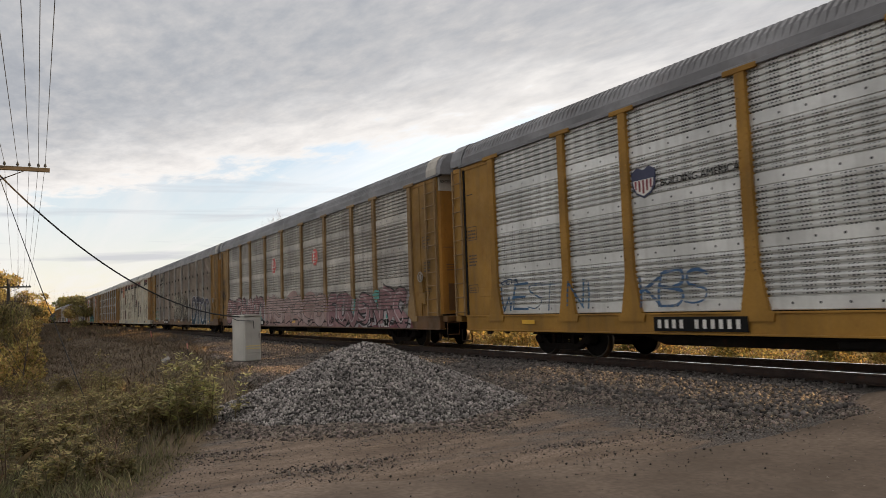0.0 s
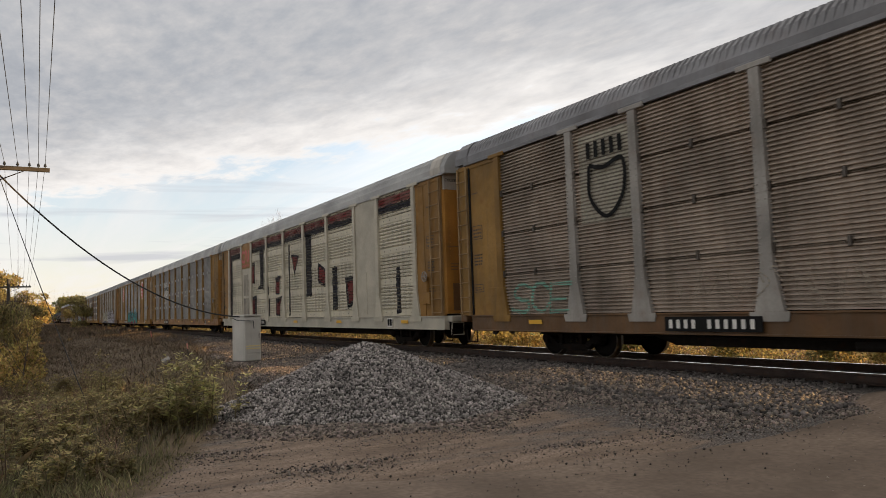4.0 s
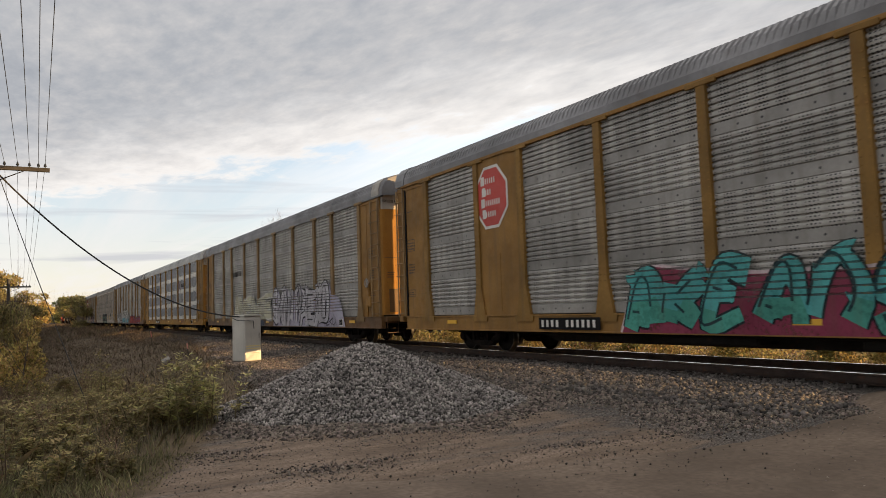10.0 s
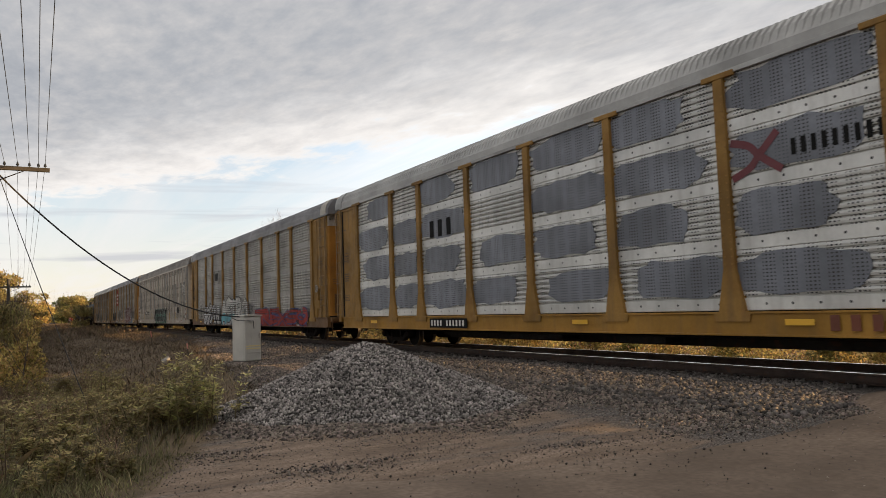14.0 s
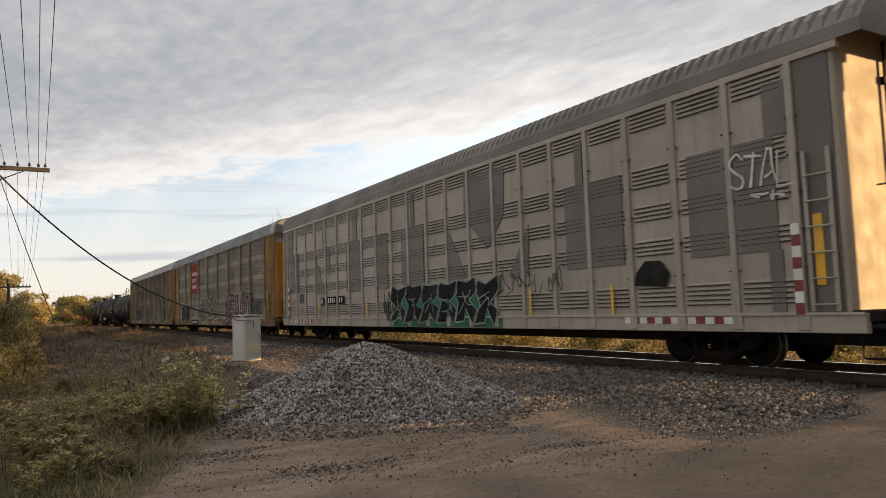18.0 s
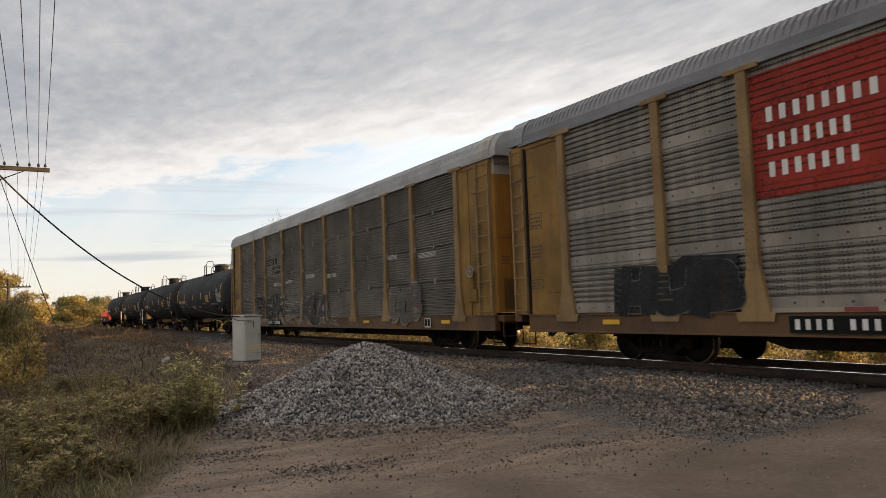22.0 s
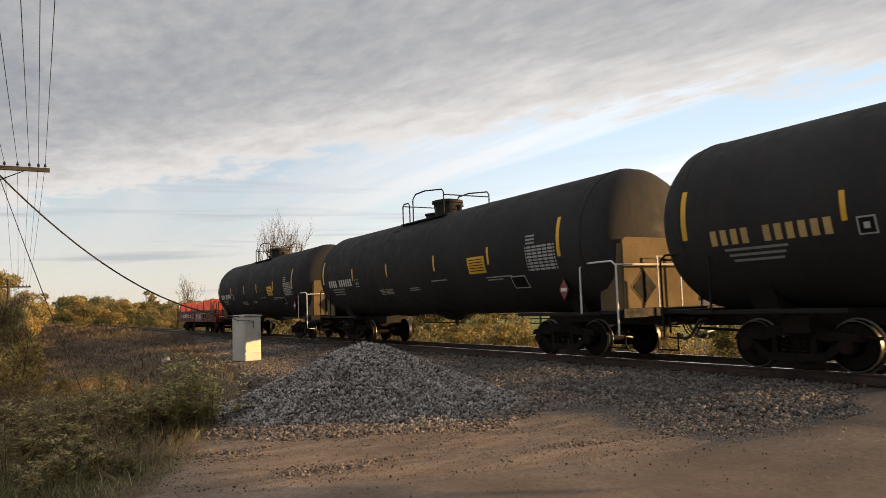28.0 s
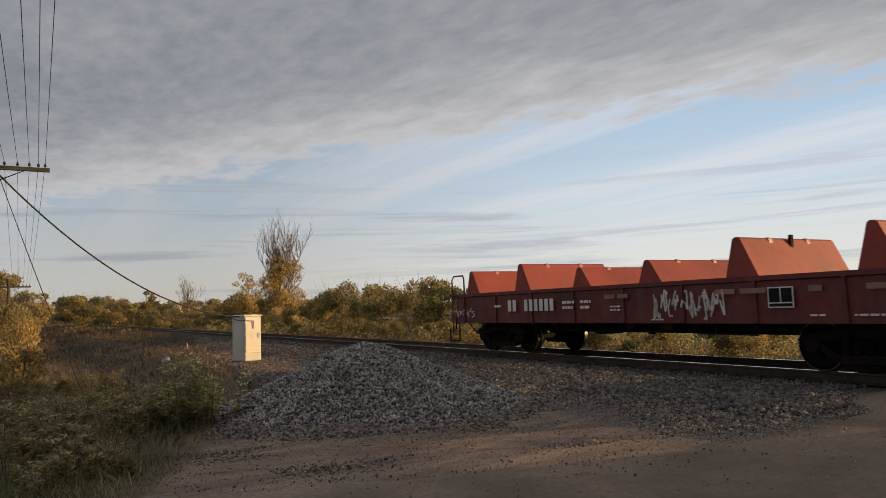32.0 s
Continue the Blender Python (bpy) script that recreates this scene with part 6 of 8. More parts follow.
def rack_car(label, sheet, post, sill, ends, roof, style="perf", pale_posts=None, pale_idx=(1, 2, 3, 4, 5), board=(7.7, 11), doors=(), pitch=0.15, end_paint=None, hood_paint=None, rail=None, clips=None):
    """An enclosed car-carrying wagon: sill, sheets between posts, ribbed roof, end doors, ladders, trucks."""
    sill = sill_brown if sill in (yellow, yellow_pale) else sill
    car = new("autorack_car")
    tagged(car, label, "railway car", "cars of the freight train")
    back = Matrix.Translation((CAR_L, 0, 0)) @ Matrix.Rotation(math.pi, 4, "Z")
    add_part("underframe", "underframe", lambda: Geo().box(0.5, 28.05, -0.34, 0.34, 0.70, 0.95, 0.02).prism([(5.4, 0.72), (6.8, 0.30), (21.8, 0.30), (23.1, 0.72)], -0.34, 0.34, "y").box(7.5, 21, -0.9, 0.9, 0.54, 0.64, 0.02).box(0.6, 27.95, -1.40, 1.40, 0.95, 1.0, 0.01).box(11, 13.2, -1.1, -0.5, 0.38, 0.72, 0.03).box(15, 16.4, -1.1, -0.55, 0.36, 0.7, 0.03), black_steel, car, "dark steel underframe")
    add_part("brake_pipe", "brakepipe", lambda: Geo().tube([(1.5, -1.3, 0.60), (9, -1.32, 0.55), (20, -1.32, 0.55), (27, -1.3, 0.60)], 0.022, 5), brown_steel, car)
    for side, M in ((0, None), (1, back)):
        add_part("side_sill", "sill", lambda: Geo().prism([(-HALF, 0.62), (-HALF + 0.16, 0.59), (-HALF + 0.16, 1.0), (-HALF, 1.0)], 0.8, CAR_L - 0.8, "x").box(0.8, CAR_L - 0.8, -HALF - 0.035, -HALF + 0.01, 0.595, 0.63, 0.004).box(0.8, CAR_L - 0.8, -HALF - 0.03, -HALF + 0.01, 0.97, 1.005, 0.004), sill, car, m=M)
        add_part("top_rail", "eave", lambda: Geo().box(0.62, CAR_L - 0.62, -HALF - 0.015, -HALF + 0.12, 5.14, 5.23, 0.008), rail or roof, car, m=M)
        for i in range(len(POSTS) - 1):
            a, b = POSTS[i] + 0.06, POSTS[i + 1] - 0.06
            if i in doors:
                add_part("door_panel", ("plain", i), lambda: Geo().box(a, b, -HALF + 0.02, -HALF + 0.1, 1.0, 5.16, 0.01).box((a + b) / 2 - 0.02, (a + b) / 2 + 0.02, -HALF + 0.008, -HALF + 0.03, 1.1, 2.6, 0.004), ends if doors[i] is None else doors[i], car, "plain painted steel side panel", m=M)
            else:
                add_part("side_panel", ("panel", style, i), lambda: panel_geo(a, b, style), sheet, car, m=M)
            if style == "rib" and side == 0 and i not in doors:
                n_c = 3 if b - a > 2.2 else 2
                for k in range(1, 4):
                    for q in range(n_c):
                        add_part("clip", "clip", clip_geo, clips or white_paint, car, m=pose(a + 0.06 + (b - a - 0.12) * q / (n_c - 1), 0, 1.0 + k * 1.035))
        for i, x in enumerate(POSTS):
            p = pale_posts if (pale_posts is not None and i in pale_idx) else post
            ob = add_part("post", "post", post_geo, p, car, m=(M or Matrix()) @ pose(x, 0, 0))
            if side == 0:
                tagged(add_part("rivets", "rivets", rivets_geo, p, ob), kind="stuff")
        for x0, x1 in ((0.27, 2.14), (26.1, 27.72)):
            e = add_part("end_sheet", ("end", x0), lambda: Geo().box(x0, x1, -HALF + 0.03, -HALF + 0.12, 1.0, 5.16, 0.012).box(x0 + 0.5, x0 + 0.54, -HALF + 0.012, -HALF + 0.05, 1.05, 5.1, 0.004).box(x0, x1, -HALF + 0.01, -HALF + 0.05, 5.02, 5.10, 0.006).box(x1 - 0.62, x1 - 0.1, -HALF + 0.018, -HALF + 0.035, 1.5, 1.72, 0.006), ends, car, "plain painted end sheet", m=M)
            if side == 0:
                g_small = ("endprint", x0)
                tagged(add_part("stencil", g_small, lambda: end_marks_geo(x0), paint((0.07, 0.042, 0.022)), e), kind="stuff")
            if side == 0 and x0 < 5:
                # black strip laid on the sheet; the gap's shade is only its colour
                add_part("door_gap", "gapshade", lambda: Geo().box(0.82, 0.90, -HALF + 0.004, -HALF + 0.034, 1.02, 5.06), plate_black, e, "black strip for the shade in the gap by the ladder")
            lx, lw = (0.32, 0.44) if x0 < 5 else (27.1, 0.58)
            add_part("ladder", ("ladder", lx), lambda: ladder_geo(1.1, 5.0, lw), yellow_pale, e, "steel ladder", m=pose(lx, 0.03, 0))
    for end in (0, 1):
        base = pose(27.70, 0, 0) if end else pose(0.35, 0, 0, 0, 0, 180)
        for s in (0, 1):
            flip = base @ (Matrix.Diagonal((1, -1, 1, 1)) if s else Matrix())
            d = add_part("end_door", "leaf", lambda: door_leaf_geo(1.06, 4.72), end_paint or door_bounce_orange, car, "folding end door leaf", m=flip)
            add_part("door_top", "leaftop", door_hood_geo, (hood_paint or hood_silver) if end else roof, d, "pale painted door top" if end else "grey door top")
            tagged(add_part("bolts", "leafbolts", door_bolts_geo, end_paint or door_bounce_orange, d), kind="stuff")
            add_part("door_plate", "doorplate", door_panel_geo, paint((0.15, 0.08, 0.03)), d, "dark plate and small print")
            add_part("lock_bar", "lockbar", door_bar_geo, ends, d, "vertical lock bar")
        add_part("end_platform", "endplat", lambda: Geo().box(0.0, 0.30, -1.45, 1.45, 0.82, 1.0, 0.02).tube([(0.2, -1.4, 0.45), (0.22, -1.4, 0.8), (0.22, -1.0, 0.8), (0.2, -1.0, 0.45), (0.2, -1.4, 0.45)], 0.018, 5), sill, car, m=base)
    add_part("roof", ("roof", pitch), lambda: roof_geo(pitch), roof, car, "ribbed metal roof")
    couplers(car, CAR_L)
    truck(car, 4.28), truck(car, 24.27)
    brake = add_part("hand_brake", "handbrake", lambda: Geo().box(26.55, 26.95, -HALF - 0.04, -HALF + 0.05, 1.35, 1.72, 0.015).box(26.68, 26.84, -HALF - 0.06, -HALF + 0.03, 1.72, 2.2, 0.01).tube([(26.76, -HALF - 0.05, 1.4), (26.72, -HALF - 0.05, 1.0)], 0.02, 5), ends, car, "hand brake housing")
    add_part("brake_wheel", "brakewheel", brake_wheel_geo, grey_post, brake, "spoked grey brake wheel")
    if board:
        placard(car, board[0], 0.66, 2.1, 0.27, board[1])
    for x in (3.4, 8.6, 14.2, 19.4, 25.0):
        add_part("reflector", "reflector", lambda: Geo().box(0, 0.5, -HALF - 0.04, -HALF - 0.034, 0.78, 0.88), reflector, car, "yellow reflector strip", m=pose(x, 0, 0))
    add_part("stencil_plate", "acplate", lambda: Geo().box(0, 0.36, -HALF - 0.045, -HALF - 0.03, 0.66, 0.94, 0.003), white_paint, car, "white framed stencil plate", m=pose(24.0, 0, 0))
    add_part("stencil_plate", "acplate2", lambda: Geo().box(0.03, 0.17, -HALF - 0.05, -HALF - 0.044, 0.70, 0.92).box(0.2, 0.33, -HALF - 0.05, -HALF - 0.044, 0.70, 0.92), plate_black, car, m=pose(24.0, 0, 0))
    return car


def word_mesh(text, size, material, key):
    """Stencilled words as a thin flat mesh."""
    cu = bpy.data.curves.new(key, "FONT")
    cu.body, cu.size, cu.extrude = text, size, 0.002
    tmp = bpy.data.objects.new(key, cu)
    scene.collection.objects.link(tmp)
    me = bpy.data.meshes.new_from_object(tmp.evaluated_get(bpy.context.evaluated_depsgraph_get()))
    bpy.data.objects.remove(tmp)
    me.materials.clear()
    me.materials.append(material)
    MESHES[key] = me


word_mesh("EXCESS HEIGHT CAR", 0.125, plate_black, "warning")
word_mesh("BUILDING AMERICA", 0.2, plate_black, "slogan")


def warn(car):
    """The warning on the pale door top."""
    part("warning_text", MESHES["warning"], None, car, "black stencilled warning", pose(27.808, -1.42, 4.96, 90, 0, 90))


cars = []     # (thing, distance of its rear coupler behind the reference point)

# lead wagon, already past: never in view, added to shade the foreground
c = rack_car("unseen enclosed yellow and silver car-carrying wagon, added to shade the foreground", galv_bright, yellow, yellow, yellow, roof_grey)
cars.append((c, -28.55))

# A: bright perforated sheets, yellow frame, blue scrawl, shield emblem
c = rack_car("enclosed railway car carrier, bright silver sheets, yellow posts, blue graffiti", galv_bright, yellow_bright, yellow_bright, yellow_bright, roof_grey)
cars.append((c, 0.0)), warn(c)
lettering(c, "WEST", 2.6, 4.8, 1.1, 1.75, None, (0.06, 0.14, 0.26), 1, 0.085)
lettering(c, "NI", 5.2, 6.1, 1.12, 1.7, None, (0.06, 0.15, 0.27), 2, 0.085)
lettering(c, "KBS", 7.4, 9.0, 1.12, 1.8, None, (0.05, 0.12, 0.24), 3, 0.09)
tag_lines(c, 2.6, 3.3, 1.75, 1.9, 3, (0.05, 0.08, 0.14), 4)
SHIELD = [(7.24, 3.80), (7.40, 3.90), (7.56, 3.83), (7.72, 3.90), (7.88, 3.80), (7.86, 3.50), (7.76, 3.36), (7.56, 3.27), (7.36, 3.36), (7.26, 3.50)]
part("emblem", Geo().prism(SHIELD, -HALF + 0.02, -HALF + 0.035, "y"), paint((0.035, 0.04, 0.09)), c, "navy shield emblem with white and red stripes")
part("emblem_field", Geo().prism([(7.29, 3.64), (7.83, 3.64), (7.81, 3.50), (7.73, 3.39), (7.56, 3.315), (7.39, 3.39), (7.31, 3.50)], -HALF + 0.015, -HALF + 0.03, "y"), white_paint, c)
for k in range(5):
    part("emblem_stripe", Geo().box(7.335 + k * 0.1, 7.385 + k * 0.1, -HALF + 0.01, -HALF + 0.02, 3.36 + abs(k - 2) * 0.05, 3.63), paint((0.25, 0.05, 0.06)), c)
part("slogan_text", MESHES["slogan"], None, c, "dark lettered slogan", pose(7.98, -HALF + 0.03, 3.44, 90, 0, 0))

# B: weathered sheets, pink and black graffiti
c = rack_car("enclosed railway car carrier, weathered grey sheets, pink graffiti", galv_mid, yellow_pale, yellow_pale, yellow, roof_grey)
cars.append((c, 28.48)), warn(c)
cloud(c, 2.2, 9.9, 0.64, 1.15, (0.30, 0.17, 0.18), 1, bumps=14)
cloud(c, 3.9, 9.9, 0.9, 2.05, (0.13, 0.38, 0.33), 2, label="teal sprayed ground of the graffiti")
cloud(c, 10.0, 18.9, 0.64, 2.2, (0.42, 0.29, 0.27), 3, bumps=12, label="pale pink sprayed ground of the graffiti")
cloud(c, 18.9, 26.1, 0.64, 1.0, (0.26, 0.11, 0.13), 4, bumps=14)
cloud(c, 20.2, 24.6, 0.9, 1.95, (0.13, 0.36, 0.32), 5, label="teal sprayed ground of the graffiti")
lettering(c, "CmRemOn", 2.3, 9.7, 0.7, 2.1, (0.42, 0.25, 0.25), (0.03, 0.028, 0.032), 5, 0.30, 0.06, (0.52, 0.50, 0.50), shine=(0.62, 0.58, 0.57), slant=0.25, wild=0.1, round_ends=True, spikes=2)
lettering(c, "mSnRCe", 10.3, 18.6, 0.7, 2.0, (0.46, 0.35, 0.33), (0.09, 0.08, 0.08), 6, 0.26, 0.03, wild=0.12, slant=0.2, round_ends=True)
lettering(c, "EOUSNRC", 18.9, 25.8, 0.64, 1.98, (0.36, 0.21, 0.22), (0.03, 0.028, 0.032), 7, 0.30, 0.06, (0.50, 0.46, 0.47), shine=(0.60, 0.50, 0.50), wild=0.12, round_ends=True, spikes=3)
tag_lines(c, 9.0, 9.8, 1.5, 1.85, 5, (0.03, 0.08, 0.09), 8)
tag_lines(c, 24.0, 24.9, 1.55, 1.95, 9, (0.03, 0.03, 0.03), 9, 0.03)
tag_lines(c, 2.4, 26.0, 0.66, 0.95, 26, (0.03, 0.028, 0.03), 10, 0.05)
tag_lines(c, 0.6, 1.6, 1.9, 2.9, 6, (0.03, 0.025, 0.02), 16, 0.035, -HALF + 0.02)
octagon_sign(c, 11.36, 3.56, 0.36, y=-HALF + 0.032), octagon_sign(c, 17.2, 3.55, 0.34, True, y=-HALF + 0.032)

# C: brown ribbed sheets, large dark blue and white lettering shapes
c = rack_car("enclosed railway car carrier, brown ribbed sheets, large blue and white graffiti", ribbed_brown, yellow, yellow_pale, yellow, roof_grey, "rib", grey_post, range(1, 9), clips=mat("dull_clip", (0.09, 0.075, 0.06)))
cars.append((c, 56.77)), warn(c)
lettering(c, "RAWCK", 12.5, 18.2, 1.02, 2.9, (0.50, 0.45, 0.36), (0.03, 0.028, 0.028), 11, 0.24, 0.06, (0.10, 0.09, 0.08), ribs="rib", wild=0.08, slant=0.05, round_ends=True)
lettering(c, "SKA", 18.85, 19.95, 2.45, 2.95, None, (0.60, 0.58, 0.52), 13, 0.12, ribs="rib")
cloud(c, 19.9, 25.6, 0.66, 2.2, (0.30, 0.285, 0.265), 15, "rib", bumps=8, label="pale grey sprayed ground of the graffiti")
lettering(c, "DTOn", 19.9, 25.7, 0.64, 2.55, (0.022, 0.024, 0.06), (0.62, 0.62, 0.62), 12, 0.19, 0.075, ribs="rib", wild=0.045, slant=0.06, fade=(0.045, 0.09, 0.13))
tag_lines(c, 18.8, 20.0, 1.15, 1.7, 7, (0.4, 0.36, 0.3), 17, 0.02, ribs="rib")
lettering(c, "SCE", 2.8, 5.0, 1.05, 1.8, None, (0.20, 0.42, 0.33), 14, 0.12, ribs="rib")
tag_lines(c, 8.0, 12.0, 1.1, 1.8, 12, (0.36, 0.31, 0.25), 18, 0.025, ribs="rib")
part("emblem_sheet", Geo().box(5.4, 6.98, -HALF + 0.034, -HALF + 0.036, 2.95, 4.9), spray((0.40, 0.37, 0.30), "rib"), c, "faded cream emblem sheet")
character_bars(c, 5.65, 4.35, 1.2, 0.35, 5, -HALF - 0.006, plate_black)
part("emblem_outline", Geo().ribbon(spline([(5.75, 4.2), (5.75, 3.5), (6.25, 3.05), (6.75, 3.5), (6.75, 4.2), (6.2, 4.1), (5.75, 4.2)], 6), 0.09, -HALF - 0.006), plate_black, c, "dark shield outline")

# D: cream sheets with broken dark letters, orange panel
orange_panel = mat("orange_panel", (0.30, 0.163, 0.048), 0.62, 0.0, 0.2, 0.1, 0.8, 0.08, streak=0.35, rust=0.15, spec=0.2)
c = rack_car("enclosed railway car carrier in cream with black and dark red shapes", cream_sheet, paint((0.52, 0.48, 0.38)), paint((0.46, 0.43, 0.35)), orange_panel, roof_light, pale_posts=paint((0.52, 0.48, 0.38)), doors={1: paint((0.46, 0.42, 0.33)), 7: paint((0.46, 0.42, 0.33))}, pitch=0.15)
cars.append((c, 85.27)), warn(c)
part("orange_panel", Geo().box(5.2, 7.0, -HALF + 0.0, -HALF + 0.022, 3.75, 5.14, 0.004), orange_panel, c, "orange upper panel")
part("emblem", Geo().ribbon(spline([(5.85, 4.62), (5.4, 4.68), (5.2, 4.35), (5.5, 4.14), (5.9, 4.2), (6.0, 4.66), (6.2, 4.66), (6.4, 4.2), (6.6, 4.2), (6.66, 4.74)], 6), 0.15, -HALF - 0.012), sign_red, c, "red waving line emblem")
character_bars(c, 5.15, 3.84, 1.6, 0.14, 9, -HALF - 0.006, sign_red)
ink, deep_red = spray((0.016, 0.016, 0.022), "perf"), spray((0.17, 0.025, 0.024), "perf")
yg = -HALF + 0.037


def letter(geo, material=ink, label="broken black letter shape"):
    part("painted_letter", geo, material, c, label)


def torn(P, material=ink, seed=1, up=0.0, label="torn black letter shape"):
    letter(Geo().prism(ragged(P, 0.035, seed, 0.09), yg - up * 0.5, yg - up * 0.5 + 0.001, "y"), material, label)


def block(x0, x1, z0, z1):
    return [(x0, z0), (x1, z0), (x1, z1), (x0, z1)]


faded_red = spray((0.19, 0.08, 0.07), "perf")
torn(block(2.3, 2.5, 1.1, 4.95), faded_red, 1, label="faded dark red letter edge")
torn(block(2.3, 4.75, 4.74, 5.04), faded_red, 2, label="faded dark red letter edge")
torn([(2.48, 1.1), (2.86, 1.1), (2.9, 4.40), (4.65, 4.43), (4.68, 4.72), (2.48, 4.70)], ink, 3, 0.003)
torn(block(6.95, 26.0, 4.74, 5.05), faded_red, 4, label="faded dark red letter edge")
torn(block(6.95, 26.0, 4.52, 4.76), ink, 5, 0.003)
for x in np.arange(7.3, 25.5, 1.15):
    torn(block(x, x + 0.5, 4.82, 4.98), deep_red, int(x * 7), 0.006, "dark red letter fill")
torn([(8.62, 4.55), (9.34, 4.55), (9.28, 2.5), (8.2, 2.5), (8.2, 2.62), (8.72, 2.75)], ink, 6, 0.003)
for k, (x0, x1, z0, z1) in enumerate(((6.9, 7.72, 2.82, 4.0), (6.95, 8.0, 1.12, 2.2), (11.3, 11.95, 2.12, 3.0), (11.32, 12.0, 1.1, 1.98))):
    torn([(x0, z0 + 0.06), (x1, z0), (x1 - 0.04, z1), (x0 + 0.1, z1 - 0.05)], ink, 20 + k, 0.003)
    torn([(x0 + 0.12, z0 + 0.1), (x0 + 0.62, z0 + 0.08), (x0 + 0.66, z1 - 0.2), (x0 + 0.2, z1 - 0.25)], deep_red, 30 + k, 0.007, "dark red letter fill")
for k, P in enumerate(([(11.3, 2.95), (12.2, 3.08), (11.95, 2.7), (11.7, 2.3)], [(11.3, 1.95), (12.4, 2.05), (12.1, 1.7), (11.8, 1.4)])):
    torn(P, ink, 40 + k, 0.005)
    torn([(P[0][0] + 0.62, P[0][1] - 0.2), (P[1][0] - 0.12, P[1][1] - 0.1), (P[2][0] - 0.1, P[2][1] - 0.05)], deep_red, 50 + k, 0.008, "dark red letter fill")
for k, (x0, x1, z0, z1) in enumerate(((9.9, 10.22, 2.17, 2.58), (10.16, 10.38, 1.1, 2.0), (15.8, 16.5, 1.9, 4.6), (18.9, 19.4, 1.3, 3.0), (22.0, 22.5, 2.1, 4.6), (24.6, 24.9, 1.1, 2.6), (13.4, 13.6, 1.1, 4.4))):
    torn(block(x0, x1, z0, z1), ink, 60 + k, 0.003)
for k, P in enumerate(([(17.3, 3.3), (18.4, 2.9), (18.1, 2.2), (17.2, 2.5)], [(20.2, 2.5), (21.6, 2.6), (21.2, 1.5), (20.4, 1.3)], [(13.8, 3.9), (14.9, 3.8), (14.2, 2.9)])):
    torn(P, ink, 70 + k, 0.003)
    cx, cz = sum(p[0] for p in P) / len(P), sum(p[1] for p in P) / len(P)
    torn([(cx + (p[0] - cx) * 0.65, cz + (p[1] - cz) * 0.65) for p in P], deep_red, 80 + k, 0.007, "dark red letter fill")
for k, (x0, x1, z0, z1) in enumerate(((5.5, 6.5, 2.25, 3.4), (5.45, 6.6, 1.12, 2.1))):
    torn(block(x0, x1, z0, z1), spray((0.34, 0.31, 0.26)), 90 + k, 0.046, "worn grey patch of the cream panel")

# E: grey ribbed sheets with a white sign
c = rack_car("enclosed railway car carrier, grey ribbed sheets, yellow posts, white sign", ribbed_grey, yellow, orange_rust, yellow, roof_light, "rib")
cars.append((c, 113.81)), warn(c)
part("sign_board", Geo().box(7.14, 9.8, -HALF + 0.034, -HALF + 0.036, 2.95, 4.12), spray((0.66, 0.65, 0.62), "rib"), c, "white sign sheet with dark lettering")
character_bars(c, 7.35, 3.45, 2.2, 0.32, 8, -HALF + 0.030, plate_black)
rows_g = Geo()
for x0, z0 in ((10.6, 2.55), (13.0, 2.8), (7.2, 2.4), (16.2, 2.7), (18.8, 2.6), (21.6, 3.0), (24.0, 2.75)):
    rows_of_bars(rows_g, x0, z0, 1.2, 0.14, 3, -HALF + 0.04)
tagged(part("scuff_marks", rows_g, white_paint, c, "pale scraped marks"), kind="stuff")

# F: grey sheets, orange door panels with octagon emblems, teal graffiti
c = rack_car("enclosed railway car carrier, blue-grey sheets, orange panels, teal graffiti", galv, yellow, orange_panel, orange_panel, roof_grey, doors={1: None, 7: None}, end_paint=mat("worn_white_door", (0.46, 0.42, 0.34), 0.55, 0.0, 0.2, 0.1, 0.8, 0.06, streak=0.3, rust=0.12), rail=orange_panel)
cars.append((c, 142.59))
octagon_sign(c, 5.8, 4.1, 0.74), octagon_sign(c, 22.25, 4.05, 0.80)
cloud(c, 10.4, 18.7, 0.62, 2.1, (0.24, 0.045, 0.085), 34, rim=(0.60, 0.50, 0.52), bumps=7, label="dark magenta sprayed ground of the graffiti")
lettering(c, "AKEAnSRJ", 10.6, 18.5, 0.62, 1.95, (0.10, 0.40, 0.40), (0.015, 0.03, 0.035), 31, 0.34, 0.04, fade=(0.08, 0.33, 0.27), wild=0.14, slant=0.25, shine=(0.02, 0.05, 0.06), round_ends=True, spikes=3)
tag_lines(c, 15.5, 18.0, 1.8, 2.3, 3, (0.30, 0.42, 0.50), 33, 0.2)
lettering(c, "CK", 18.5, 19.1, 1.2, 1.6, None, (0.45, 0.40, 0.32), 35, 0.12)

# G: silver sheets, pale and violet graffiti
c = rack_car("enclosed railway car carrier, silver sheets, pale yellow and violet graffiti", galv, yellow_pale, yellow_pale, orange_panel, roof_grey)
cars.append((c, 171.5)), warn(c)
character_bars(c, 6.95, 3.42, 2.2, 0.26, 8, -HALF + 0.028, plate_black)
cloud(c, 8.0, 15.3, 0.95, 1.95, (0.48, 0.47, 0.36), 43, rim=(0.60, 0.60, 0.55), label="pale yellow sprayed ground of the graffiti")
lettering(c, "AMENTE", 7.9, 15.3, 0.98, 2.2, (0.52, 0.50, 0.38), (0.64, 0.63, 0.58), 41, 0.30, 0.05, (0.30, 0.29, 0.28), wild=0.12, round_ends=True)
lettering(c, "C", 7.8, 8.6, 1.05, 1.75, None, (0.05, 0.04, 0.07), 45, 0.2)
